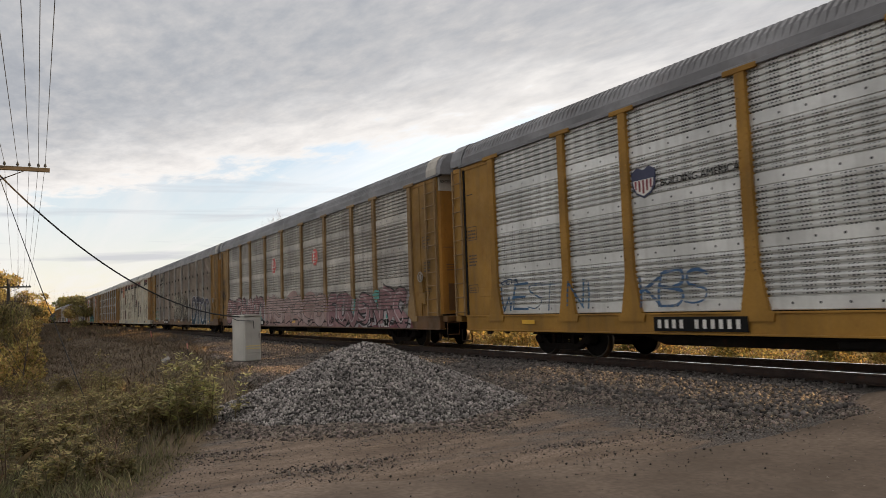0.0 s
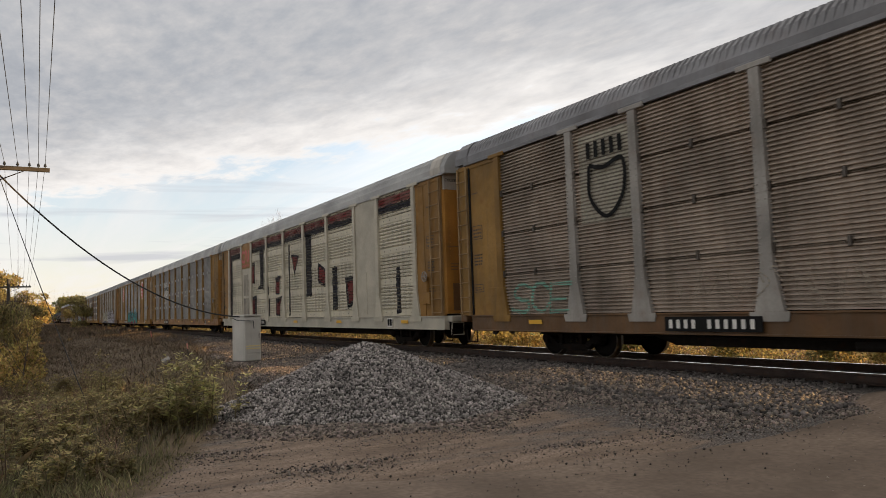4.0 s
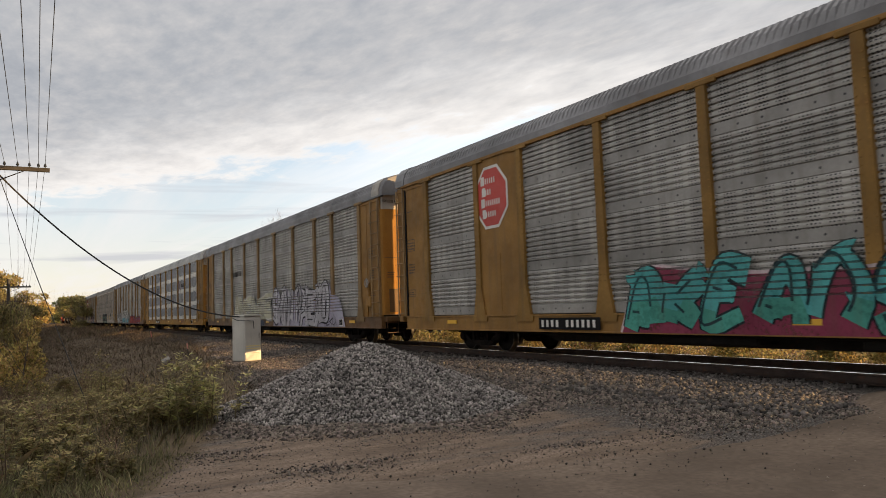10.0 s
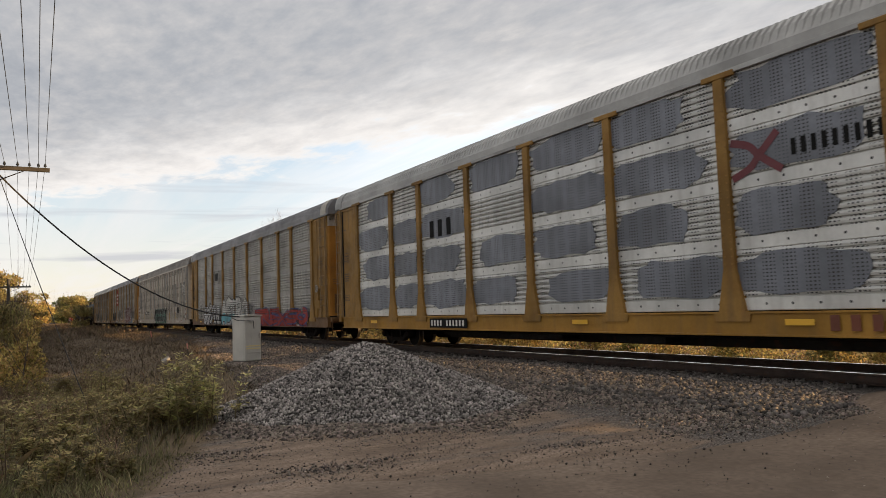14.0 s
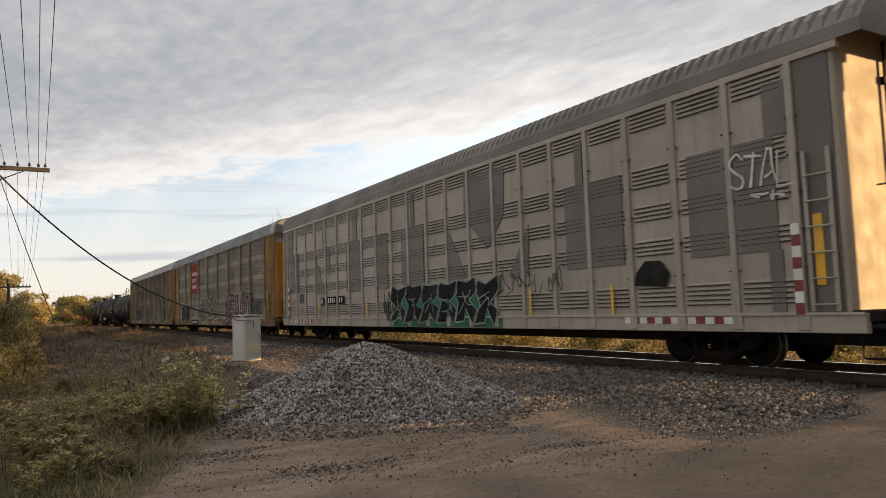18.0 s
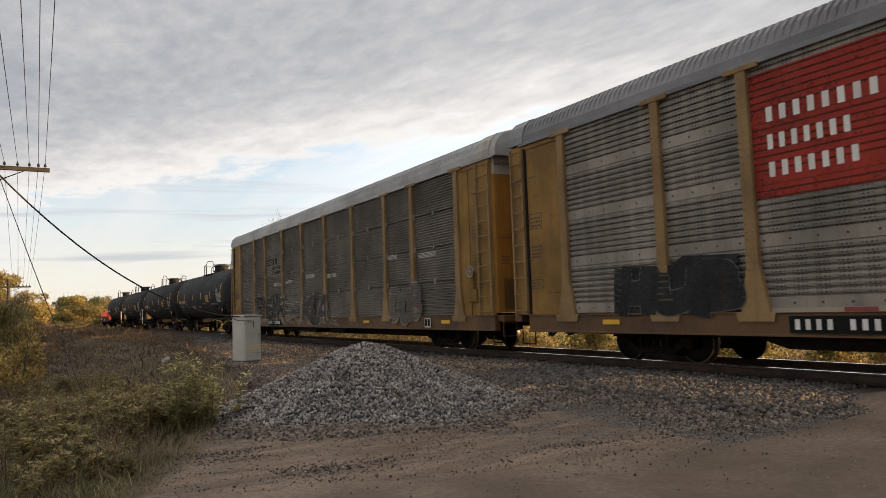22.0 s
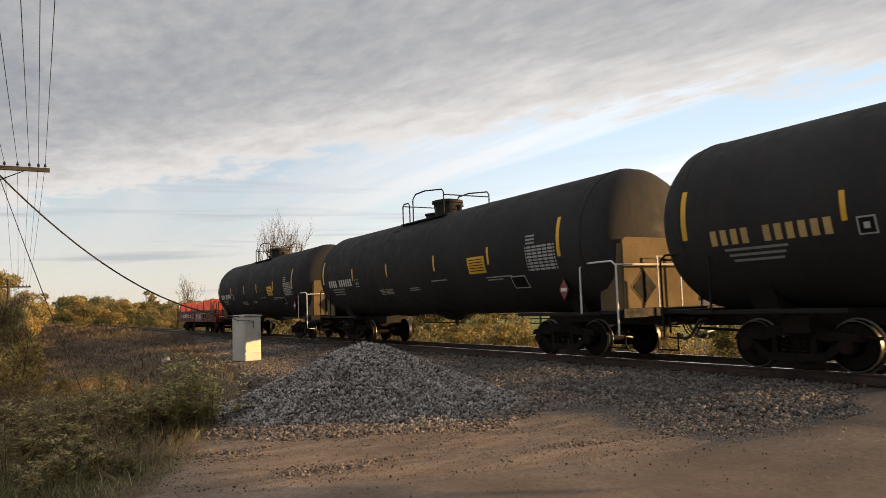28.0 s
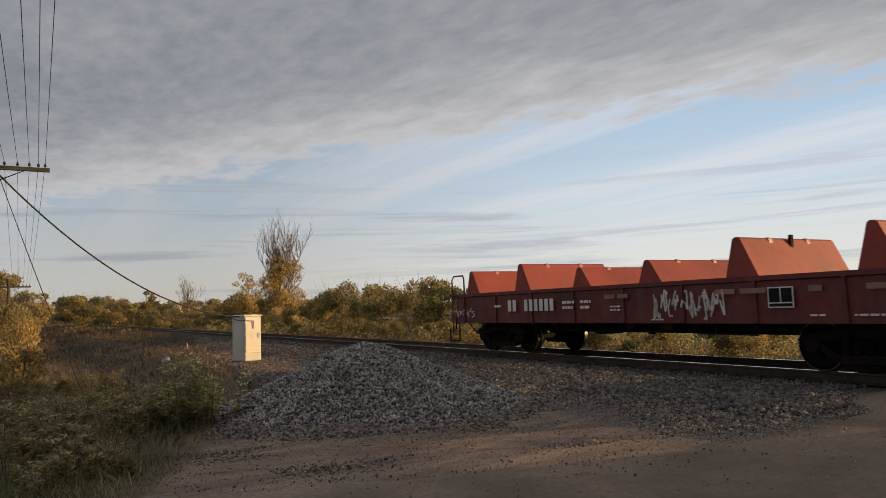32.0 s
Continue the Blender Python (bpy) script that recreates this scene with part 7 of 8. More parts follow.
cloud(c, 9.6, 14.0, 0.63, 0.95, (0.10, 0.12, 0.17), 46, bumps=5, label="dull blue sprayed ground on the sill")
cloud(c, 15.4, 24.6, 0.63, 1.9, (0.46, 0.44, 0.54), 47, bumps=8, label="pale violet sprayed ground of the graffiti")
lettering(c, "SKNIRAEXD", 15.4, 23.0, 0.66, 2.3, (0.56, 0.54, 0.58), (0.018, 0.018, 0.022), 42, 0.36, 0.07, (0.40, 0.37, 0.47), spikes=2, wild=0.14, slant=0.18, shine=(0.03, 0.03, 0.035))
lettering(c, "WEARE", 14.4, 15.6, 1.88, 2.12, None, (0.03, 0.03, 0.03), 44, 0.14)
lettering(c, "OSRM", 14.7, 15.5, 1.58, 1.86, None, (0.03, 0.03, 0.03), 48, 0.14)
lettering(c, "EKU", 22.6, 23.6, 0.7, 1.0, None, (0.05, 0.05, 0.06), 49, 0.14)

# H: white and blue-grey mottled sheets
c = rack_car("enclosed railway car carrier, white sheets with blue-grey patches, yellow posts", galv_bright, yellow, yellow_bright, yellow, roof_light)
cars.append((c, 200.28)), warn(c)
rh = random.Random(51)
patch_paint = mat("blue_grey_patch", (0.20, 0.215, 0.25), 0.5, 0.1, 0.25, 0.12, 0.8, 0.08, dots=True)
g = Geo()
for i in range(9):
    a, b = POSTS[i] + 0.1, POSTS[i + 1] - 0.1
    for z in (1.64, 2.675, 3.71, 4.745):
        if rh.random() < 0.97:
            cx, w = rh.uniform(a + 0.6, b - 0.6), rh.uniform(0.9, 1.25) * (b - a)
            l, r2 = max(a, cx - w / 2), min(b, cx + w / 2)
            hh = rh.uniform(0.68, 0.82)
            P = []
            for q in range(22):
                th = q * math.pi / 11
                wob = 1 + rh.uniform(-0.14, 0.14)
                P.append(((l + r2) / 2 + (r2 - l) / 2 * wob * math.copysign(abs(math.cos(th)) ** 0.7, math.cos(th)), z + hh / 2 * wob * math.copysign(abs(math.sin(th)) ** 0.6, math.sin(th))))
            part("painted_patch", Geo().prism(P, -HALF + 0.038, -HALF + 0.05, "y"), patch_paint, c, "blue-grey patch")
character_bars(c, 7.65, 3.35, 1.5, 0.5, 3, -HALF + 0.03, plate_black)
character_bars(c, 19.65, 3.5, 1.55, 0.26, 9, -HALF + 0.03, plate_black)
part("emblem", Geo().ribbon(spline([(18.55, 3.28), (18.9, 3.42), (19.1, 3.62), (19.45, 3.95)], 6), 0.13, -HALF + 0.030).ribbon(spline([(18.55, 3.92), (18.9, 3.8), (19.1, 3.6), (19.5, 3.3)], 6), 0.13, -HALF + 0.028), paint((0.16, 0.03, 0.04)), c, "dark red crossed emblem")

# I: silver sheets, white, teal and red graffiti
c = rack_car("enclosed railway car carrier, silver sheets, white and teal graffiti", galv, yellow, yellow, yellow, roof_grey)
cars.append((c, 228.96)), warn(c)
character_bars(c, 7.7, 3.43, 1.0, 0.46, 3, -HALF + 0.03, plate_black)
for x, q in ((7.48, 1), (8.92, -1)):
    part("sign_bracket", Geo().box(x - 0.025, x + 0.025, -HALF + 0.022, -HALF + 0.03, 3.2, 4.02).box(min(x, x + 0.14 * q), max(x, x + 0.14 * q), -HALF + 0.022, -HALF + 0.03, 3.97, 4.02).box(min(x, x + 0.14 * q), max(x, x + 0.14 * q), -HALF + 0.022, -HALF + 0.03, 3.2, 3.25), plate_black, c, "dark painted bracket")
lettering(c, "SCEnNT", 4.8, 9.4, 0.68, 1.85, (0.56, 0.55, 0.55), (0.02, 0.02, 0.022), 62, 0.30, 0.075, (0.10, 0.10, 0.11), wild=0.13, shine=(0.04, 0.04, 0.045), round_ends=True, spikes=3)
cloud(c, 9.7, 15.9, 0.63, 1.5, (0.12, 0.13, 0.14), 66, bumps=8, label="dark sprayed ground of the graffiti")
lettering(c, "ASTRO", 9.8, 15.75, 0.63, 2.15, (0.56, 0.55, 0.52), (0.03, 0.032, 0.036), 63, 0.30, 0.065, (0.40, 0.39, 0.38), fade=(0.14, 0.36, 0.42), wild=0.06, slant=0.05)
lettering(c, "TGK", 15.9, 17.0, 1.3, 1.75, None, (0.09, 0.09, 0.11), 61, 0.16)
cloud(c, 17.2, 25.4, 0.63, 1.2, (0.26, 0.04, 0.032), 67, bumps=7, rim=(0.08, 0.10, 0.26), label="red sprayed ground of the graffiti")
lettering(c, "BREXSO", 17.2, 25.4, 0.66, 1.45, (0.32, 0.045, 0.035), (0.06, 0.08, 0.20), 64, 0.32, 0.06, wild=0.1)
lettering(c, "MD", 3.5, 4.55, 1.1, 1.95, None, (0.03, 0.03, 0.03), 65, 0.08)
lettering(c, "EAS", 2.4, 3.4, 1.2, 1.75, None, (0.42, 0.41, 0.39), 68, 0.1)
tag_lines(c, 0.8, 1.5, 2.3, 2.8, 5, (0.05, 0.035, 0.02), 69, 0.03, -HALF + 0.02)

LOUVRES = ((1.14, 5), (2.13, 4), (2.82, 4), (3.48, 5), (4.64, 5))   # foot and rows of each bank of slots
# colour of the shade inside the louvre slots, which are not cut open
vent_shade = mat("vent_shade", (0.06, 0.054, 0.047), 0.8, 0.0, 0.1, 0.05, 1.0, 0.0, spec=0.1)


# J: smooth-sided taupe wagon with louvres and broad dark letter blocks
def taupe_car():
    car = new("autorack_car")
    tagged(car, "smooth taupe car-carrying wagon, louvred panels, dark letter blocks, green graffiti", "railway car", "cars of the freight train")
    back = Matrix.Translation((CAR_L + 0.1, 0, 0)) @ Matrix.Rotation(math.pi, 4, "Z")
    add_part("underframe", "underframe_j", lambda: Geo().box(0.5, 28.15, -0.36, 0.36, 0.40, 0.9, 0.02).box(0.6, 28.05, -1.4, 1.4, 0.72, 0.8, 0.01), black_steel, car, "dark steel underframe")
    n = 21
    x_a, x_b = 1.25, 26.85
    step = (x_b - x_a) / n
    for side, M in ((0, None), (1, back)):
        add_part("side_sill", "sill_j", lambda: Geo().box(0.5, 27.8, -HALF - 0.005, -HALF + 0.14, 0.66, 0.96, 0.01).box(0.5, 27.8, -HALF - 0.035, -HALF + 0.02, 0.93, 0.98, 0.006), taupe_paint, car, m=M)
        add_part("top_rail", "eave_j", lambda: Geo().box(0.62, 27.68, -HALF - 0.02, -HALF + 0.12, 4.98, 5.10, 0.01), taupe_paint, car, m=M)

        def louvred():
            g = Geo().box(0.05, step - 0.05, -HALF + 0.03, -HALF + 0.12, 0.97, 4.99, 0.006)
            for z, n_r in LOUVRES:
                for k in range(n_r):
                    q = z + k * 0.085
                    g.prism([(-HALF + 0.03, q), (-HALF + 0.014, q + 0.010), (-HALF + 0.022, q + 0.046), (-HALF + 0.03, q + 0.052)], 0.14, step - 0.14, "x")
            return g

        def vents():
            """Strips under the pressed lips, coloured with the shade inside open slots."""
            g = Geo()
            w = (step - 0.28) / 9
            for z, n_r in LOUVRES:
                for k in range(n_r):
                    for q in range(9):
                        g.box(0.14 + q * w, 0.14 + (q + 0.88) * w, -HALF - 0.001, -HALF + 0.028, z + k * 0.085 - 0.012, z + k * 0.085 + 0.002)
            return g
        for k in range(n):
            sheet = add_part("side_panel", "panel_j", louvred, taupe_paint, car, m=(M or Matrix()) @ pose(x_a + k * step, 0, 0))
            if side == 0:
                tagged(add_part("louvre_slot", "vents_j", vents, vent_shade, sheet), kind="stuff")
        for k in range(n + 1):
            add_part("post", "post_j", lambda: Geo().box(-0.06, 0.06, -HALF - 0.03, -HALF + 0.1, 0.96, 5.0, 0.012).box(-0.1, 0.1, -HALF - 0.03, -HALF + 0.02, 0.7, 0.96, 0.01), taupe_paint, car, m=(M or Matrix()) @ pose(x_a + k * step, 0, 0))
            if side == 0:
                tagged(add_part("rivets", "rivets_j", lambda: rivets_geo(0.6, 0.09), taupe_dark, car, m=pose(x_a + k * step, 0, 0)), kind="stuff")
        for x0, x1 in ((0.62, 1.2), (26.92, 27.5)):
            e = add_part("end_sheet", ("end_j", x0), lambda: Geo().box(x0, x1, -HALF + 0.02, -HALF + 0.12, 0.9, 5.05, 0.012), taupe_dark, car, m=M)
            add_part("ladder", ("ladder_j", x0), lambda: ladder_geo(1.1, 3.4, 0.4), taupe_paint, e, "steel ladder", m=pose(x0 + 0.12, 0.02, 0))
    for end in (0, 1):
        base = pose(27.46, 0, 0) if end else pose(0.66, 0, 0, 0, 0, 180)
        for s in (0, 1):
            flip = base @ (Matrix.Diagonal((1, -1, 1, 1)) if s else Matrix())
            d = add_part("end_door", "leaf_j", lambda: door_leaf_geo(0.95, 5.45), taupe_sunlit_end, car, "taupe folding end door leaf, lightened as if sunlit", m=flip)
            add_part("lock_bar", "lockbar", door_bar_geo, brown_steel, d, "vertical lock bar")
        add_part("end_platform", "endplat", lambda: Geo().box(0.0, 0.42, -1.45, 1.45, 0.82, 1.0, 0.02), black_steel, car, m=base)

    def arch():
        g = roof_geo(0.24, 0.055)
        g.v = [(x * 1.004, y, z - 0.06) for x, y, z in g.v]
        return g
    add_part("roof", "roof_j", arch, roof_taupe, car, "deeply ribbed taupe roof")
    couplers(car, CAR_L + 0.1)
    truck(car, 4.1), truck(car, 24.6)
    # dark letter blocks painted across the panels
    y0 = -HALF + 0.002
    for u0, u1, z0, z1 in ((1.5, 2.76, 2.1, 3.85), (1.5, 1.96, 3.85, 4.9), (8.3, 9.7, 1.95, 3.8), (10.85, 11.9, 1.95, 3.8), (12.95, 14.45, 2.0, 3.8), (8.95, 9.35, 3.8, 4.83), (13.65, 13.9, 3.83, 4.86), (5.75, 6.0, 3.9, 4.72), (21.2, 23.0, 2.0, 3.85),
                           (21.6, 21.85, 3.83, 4.8), (24.7, 26.5, 2.0, 3.87), (26.35, 26.8, 3.87, 4.75), (26.3, 26.55, 1.0, 2.0)):
        part("painted_letter", Geo().box(u0, u1, y0, y0 + 0.02, z0, z1), taupe_letter, car, "broad dark taupe letter stroke")
    for P in ([(5.72, 3.91), (6.55, 3.83), (6.48, 2.63)], [(4.96, 3.62), (5.99, 1.92), (4.87, 1.96)], [(16.94, 4.88), (18.87, 4.79), (18.78, 3.56), (17.99, 2.76), (16.86, 3.73)], [(16.0, 3.43), (16.89, 2.07), (15.9, 1.96)], [(19.83, 3.18), (19.74, 1.92), (18.91, 1.97)]):
        part("painted_letter", Geo().prism(P, y0, y0 + 0.02, "y"), taupe_letter, car, "broad dark taupe letter stroke")
    part("graffiti_ground", Geo().box(12.0, 18.6, -HALF - 0.012, -HALF + 0.0, 0.68, 0.94), spray((0.05, 0.18, 0.11)), car, "green sprayed base of the graffiti")
    part("graffiti_ground", Geo().prism([(12.3, 0.98), (18.3, 0.98), (18.2, 1.5), (16.6, 1.7), (14.6, 1.55), (12.8, 1.75)], -HALF - 0.044, -HALF - 0.036, "y"), spray((0.05, 0.21, 0.14)), car, "green sprayed ground of the graffiti")
    block_graffiti(car, 12.2, 18.4, 0.78, 2.0, 6, (0.012, 0.013, 0.013), (0.30, 0.36, 0.33), 71, -HALF - 0.05)
    tag_lines(car, 11.6, 12.6, 0.8, 1.9, 7, (0.03, 0.03, 0.03), 72, 0.05, -HALF - 0.045)
    tag_lines(car, 17.8, 21.0, 1.45, 2.1, 10, (0.03, 0.03, 0.03), 73, 0.03, -HALF - 0.045)
    lettering(car, "STAL", 25.65, 26.9, 3.05, 3.65, None, (0.70, 0.68, 0.64), 74, 0.10, ribs=None, y=-HALF - 0.042)
    tag_lines(car, 26.1, 26.7, 2.8, 3.0, 2, (0.7, 0.68, 0.64), 75, 0.03, -HALF - 0.045)
    part("scuff_marks", Geo().prism([(23.3, 1.55), (24.1, 1.5), (24.2, 1.75), (24.0, 2.0), (23.6, 2.02), (23.35, 1.8)], -HALF - 0.04, -HALF - 0.034, "y"), spray((0.02, 0.02, 0.02)), car, "black smear")
    part("painted_patch", Geo().box(2.54, 2.80, -HALF - 0.002, -HALF + 0.001, 2.08, 3.84), mat("slate_paint", (0.115, 0.14, 0.145), 0.6), car, "slate-blue painted edge")
    part("scuff_marks", Geo().prism([(2.84, 1.68), (2.95, 1.62), (3.28, 1.62), (3.37, 1.72), (3.36, 1.98), (3.26, 2.06), (2.92, 2.04), (2.83, 1.92)], -HALF - 0.002, -HALF + 0.002, "y"), paint((0.05, 0.05, 0.048)), car, "dark rubbed-out patch")
    part("label_frame", Geo().box(1.77, 2.41, -HALF + 0.0, -HALF + 0.028, 1.59, 1.83), paint((0.30, 0.19, 0.08)), car, "framed yellow label")
    part("label_face", Geo().box(1.80, 2.38, -HALF - 0.004, -HALF + 0.02, 1.62, 1.80), paint((0.42, 0.36, 0.24)), car)
    part("label_line", rows_of_bars(Geo(), 1.84, 1.64, 0.5, 0.14, 3, -HALF - 0.008), paint((0.22, 0.11, 0.05)), car)
    placard(car, 5.6, 1.52, 0.36, 0.28, 2, y=-HALF - 0.04), placard(car, 6.35, 1.52, 0.95, 0.3, 4, y=-HALF - 0.04), placard(car, 7.5, 1.52, 0.6, 0.3, 2, y=-HALF - 0.04)
    for x in (5.35, 10.2, 19.8, 22.6):
        part("reflector", Geo().box(x, x + 0.07, -HALF - 0.045, -HALF - 0.035, 1.0, 1.6), reflector, car, "yellow reflector strip")
    for x0, x1, z0, z1 in ((27.1, 27.25, 1.4, 2.5), (1.06, 1.19, 1.06, 1.98)):
        part("reflector", Geo().box(x0, x1, -HALF - 0.005, -HALF + 0.021, z0, z1), reflector, car, "broad yellow reflector strip")
    marker_red = paint((0.22, 0.035, 0.03))
    for k in range(8):
        for x in (26.74, 1.40):
            part("marker_strip", Geo().box(x, x + 0.15, -HALF - 0.045, -HALF - 0.035, 0.95 + k * 0.18, 1.13 + k * 0.18), white_paint if k % 2 else marker_red, car)
    for k in range(14):
        for x in (22.95, 1.7):
            part("marker_strip", Geo().box(x + k * 0.2, x + 0.19 + k * 0.2, -HALF - 0.02, -HALF - 0.008, 0.80, 0.92), marker_red if k % 2 else white_paint, car)
    return car


cars.append((taupe_car(), 257.73))

# K: dull brown-grey sheets with a red sign
c = rack_car("enclosed railway car carrier, dull grey-brown sheets, red sign, pale graffiti", galv_dark, yellow_pale, yellow_pale, yellow, roof_grey)
cars.append((c, 286.35)), warn(c)
part("sign_board", Geo().box(7.2, 9.8, -HALF + 0.034, -HALF + 0.036, 2.85, 4.98), spray((0.36, 0.045, 0.032), "perf"), c, "red sign sheet with white lettering")
for k, (n_ch, w) in enumerate(((8, 1.95), (7, 1.5), (7, 1.6))):
    character_bars(c, 7.45, 4.12 - k * 0.46, w, 0.25, n_ch, -HALF + 0.030, white_paint)
part("graffiti_ground", Geo().prism([(3.9, 0.95), (6.7, 0.98), (6.8, 2.0), (5.6, 2.05), (5.3, 1.9), (4.0, 1.95)], -HALF - 0.012, -HALF - 0.002, "y"), spray((0.03, 0.032, 0.035)), c, "black sprayed ground of the graffiti")
lettering(c, "HUB", 3.9, 6.9, 0.9, 1.95, (0.03, 0.032, 0.035), (0.16, 0.17, 0.18), 81, 0.42, 0.02, wild=0.08)
lettering(c, "NERSC", 10.0, 15.7, 0.9, 2.35, (0.15, 0.135, 0.115), (0.60, 0.58, 0.54), 82, 0.36, 0.06, wild=0.11, round_ends=True)
cloud(c, 10.0, 17.2, 0.63, 0.92, (0.32, 0.26, 0.20), 85, bumps=10)
lettering(c, "S", 15.7, 16.8, 1.5, 2.1, None, (0.50, 0.48, 0.45), 86, 0.12)
cloud(c, 17.6, 24.0, 0.63, 2.0, (0.22, 0.29, 0.36), 87, bumps=6, label="pale blue sprayed ground of the graffiti")
lettering(c, "BSeAO", 17.9, 23.3, 0.66, 2.45, (0.15, 0.06, 0.055), (0.56, 0.50, 0.49), 83, 0.32, 0.09, (0.03, 0.03, 0.03), wild=0.15, shine=(0.62, 0.58, 0.56), round_ends=True, spikes=3)
lettering(c, "AVE", 23.2, 25.5, 1.25, 1.95, None, (0.11, 0.105, 0.10), 84, 0.18)
lettering(c, "O", 20.2, 20.75, 2.95, 3.25, None, (0.55, 0.53, 0.48), 88, 0.2)
part("marker_strip", Geo().box(7.4, 26.0, -HALF - 0.036, -HALF - 0.030, 0.985, 1.06), paint((0.40, 0.33, 0.24)), c, "pale strip along the sill")
for k in range(8):
    part("marker_patch", Geo().box(8.6 + k * 1.9, 9.1 + k * 1.9, -HALF - 0.040, -HALF - 0.034, 0.99, 1.055), paint((0.30, 0.05, 0.04)), c)

# L: taupe ribbed sheets, white outline graffiti
c = rack_car("enclosed railway car carrier, taupe ribbed sheets, white outline graffiti", ribbed_sheet_l, yellow_pale, yellow_pale, yellow, roof_light, "rib", clips=grey_post)
cars.append((c, 314.82)), warn(c)
part("emblem_sheet", Geo().box(7.2, 9.8, -HALF + 0.034, -HALF + 0.036, 3.05, 4.1), spray((0.25, 0.23, 0.20), "rib"), c, "faded sheet with dark lettering")
character_bars(c, 8.25, 3.12, 1.5, 0.16, 8, -HALF + 0.030, plate_black)
character_bars(c, 8.25, 3.36, 1.25, 0.16, 7, -HALF + 0.030, plate_black)
character_bars(c, 8.25, 3.62, 0.9, 0.3, 2, -HALF + 0.030, plate_black)
for z in (3.62, 3.74, 3.86):
    part("sign_stripe", Geo().box(7.25, 8.2, -HALF + 0.03, -HALF + 0.034, z, z + 0.04), plate_black, c)
lettering(c, "TIEMR", 5.4, 10.35, 0.95, 2.1, (0.03, 0.028, 0.027), (0.52, 0.50, 0.46), 93, 0.36, 0.035, ribs="rib", wild=0.08)
lettering(c, "SESY", 10.3, 12.9, 1.0, 1.75, None, (0.36, 0.34, 0.31), 94, 0.14, ribs="rib")
lettering(c, "KLA", 13.0, 15.8, 0.75, 1.95, (0.07, 0.065, 0.06), (0.42, 0.40, 0.37), 96, 0.30, 0.035, ribs="rib", wild=0.1)
lettering(c, "O", 16.0, 17.2, 1.05, 1.9, None, (0.40, 0.38, 0.35), 97, 0.05, ribs="rib")
lettering(c, "DOB", 21.7, 23.8, 0.8, 1.95, (0.17, 0.15, 0.135), (0.42, 0.40, 0.37), 95, 0.34, 0.025, ribs="rib")
lettering(c, "ROSK", 1.1, 1.9, 2.1, 2.4, None, (0.02, 0.02, 0.02), 99, 0.16, ribs=None, y=-HALF + 0.018)
tag_lines(c, 1.2, 2.0, 1.15, 1.55, 8, (0.10, 0.055, 0.03), 100, 0.03, -HALF + 0.018)
tag_lines(c, 5.4, 17.0, 0.66, 0.95, 16, (0.36, 0.34, 0.31), 98, 0.03)
rows_g = Geo()
for x0, z0 in ((10.2, 2.6), (13.2, 2.7), (15.6, 2.6), (21.0, 2.9), (23.6, 2.8), (8.5, 2.55)):
    rows_of_bars(rows_g, x0, z0, 1.1, 0.16, 4, -HALF + 0.04)
tagged(part("scuff_marks", rows_g, white_paint, c, "pale scraped marks"), kind="stuff")


# small dark red marks on the sills
for k in (3, 5, 8, 11):
    character_bars(cars[k][0], 20.1, 0.70, 0.95, 0.24, 3, -HALF - 0.036, paint((0.16, 0.045, 0.022)))


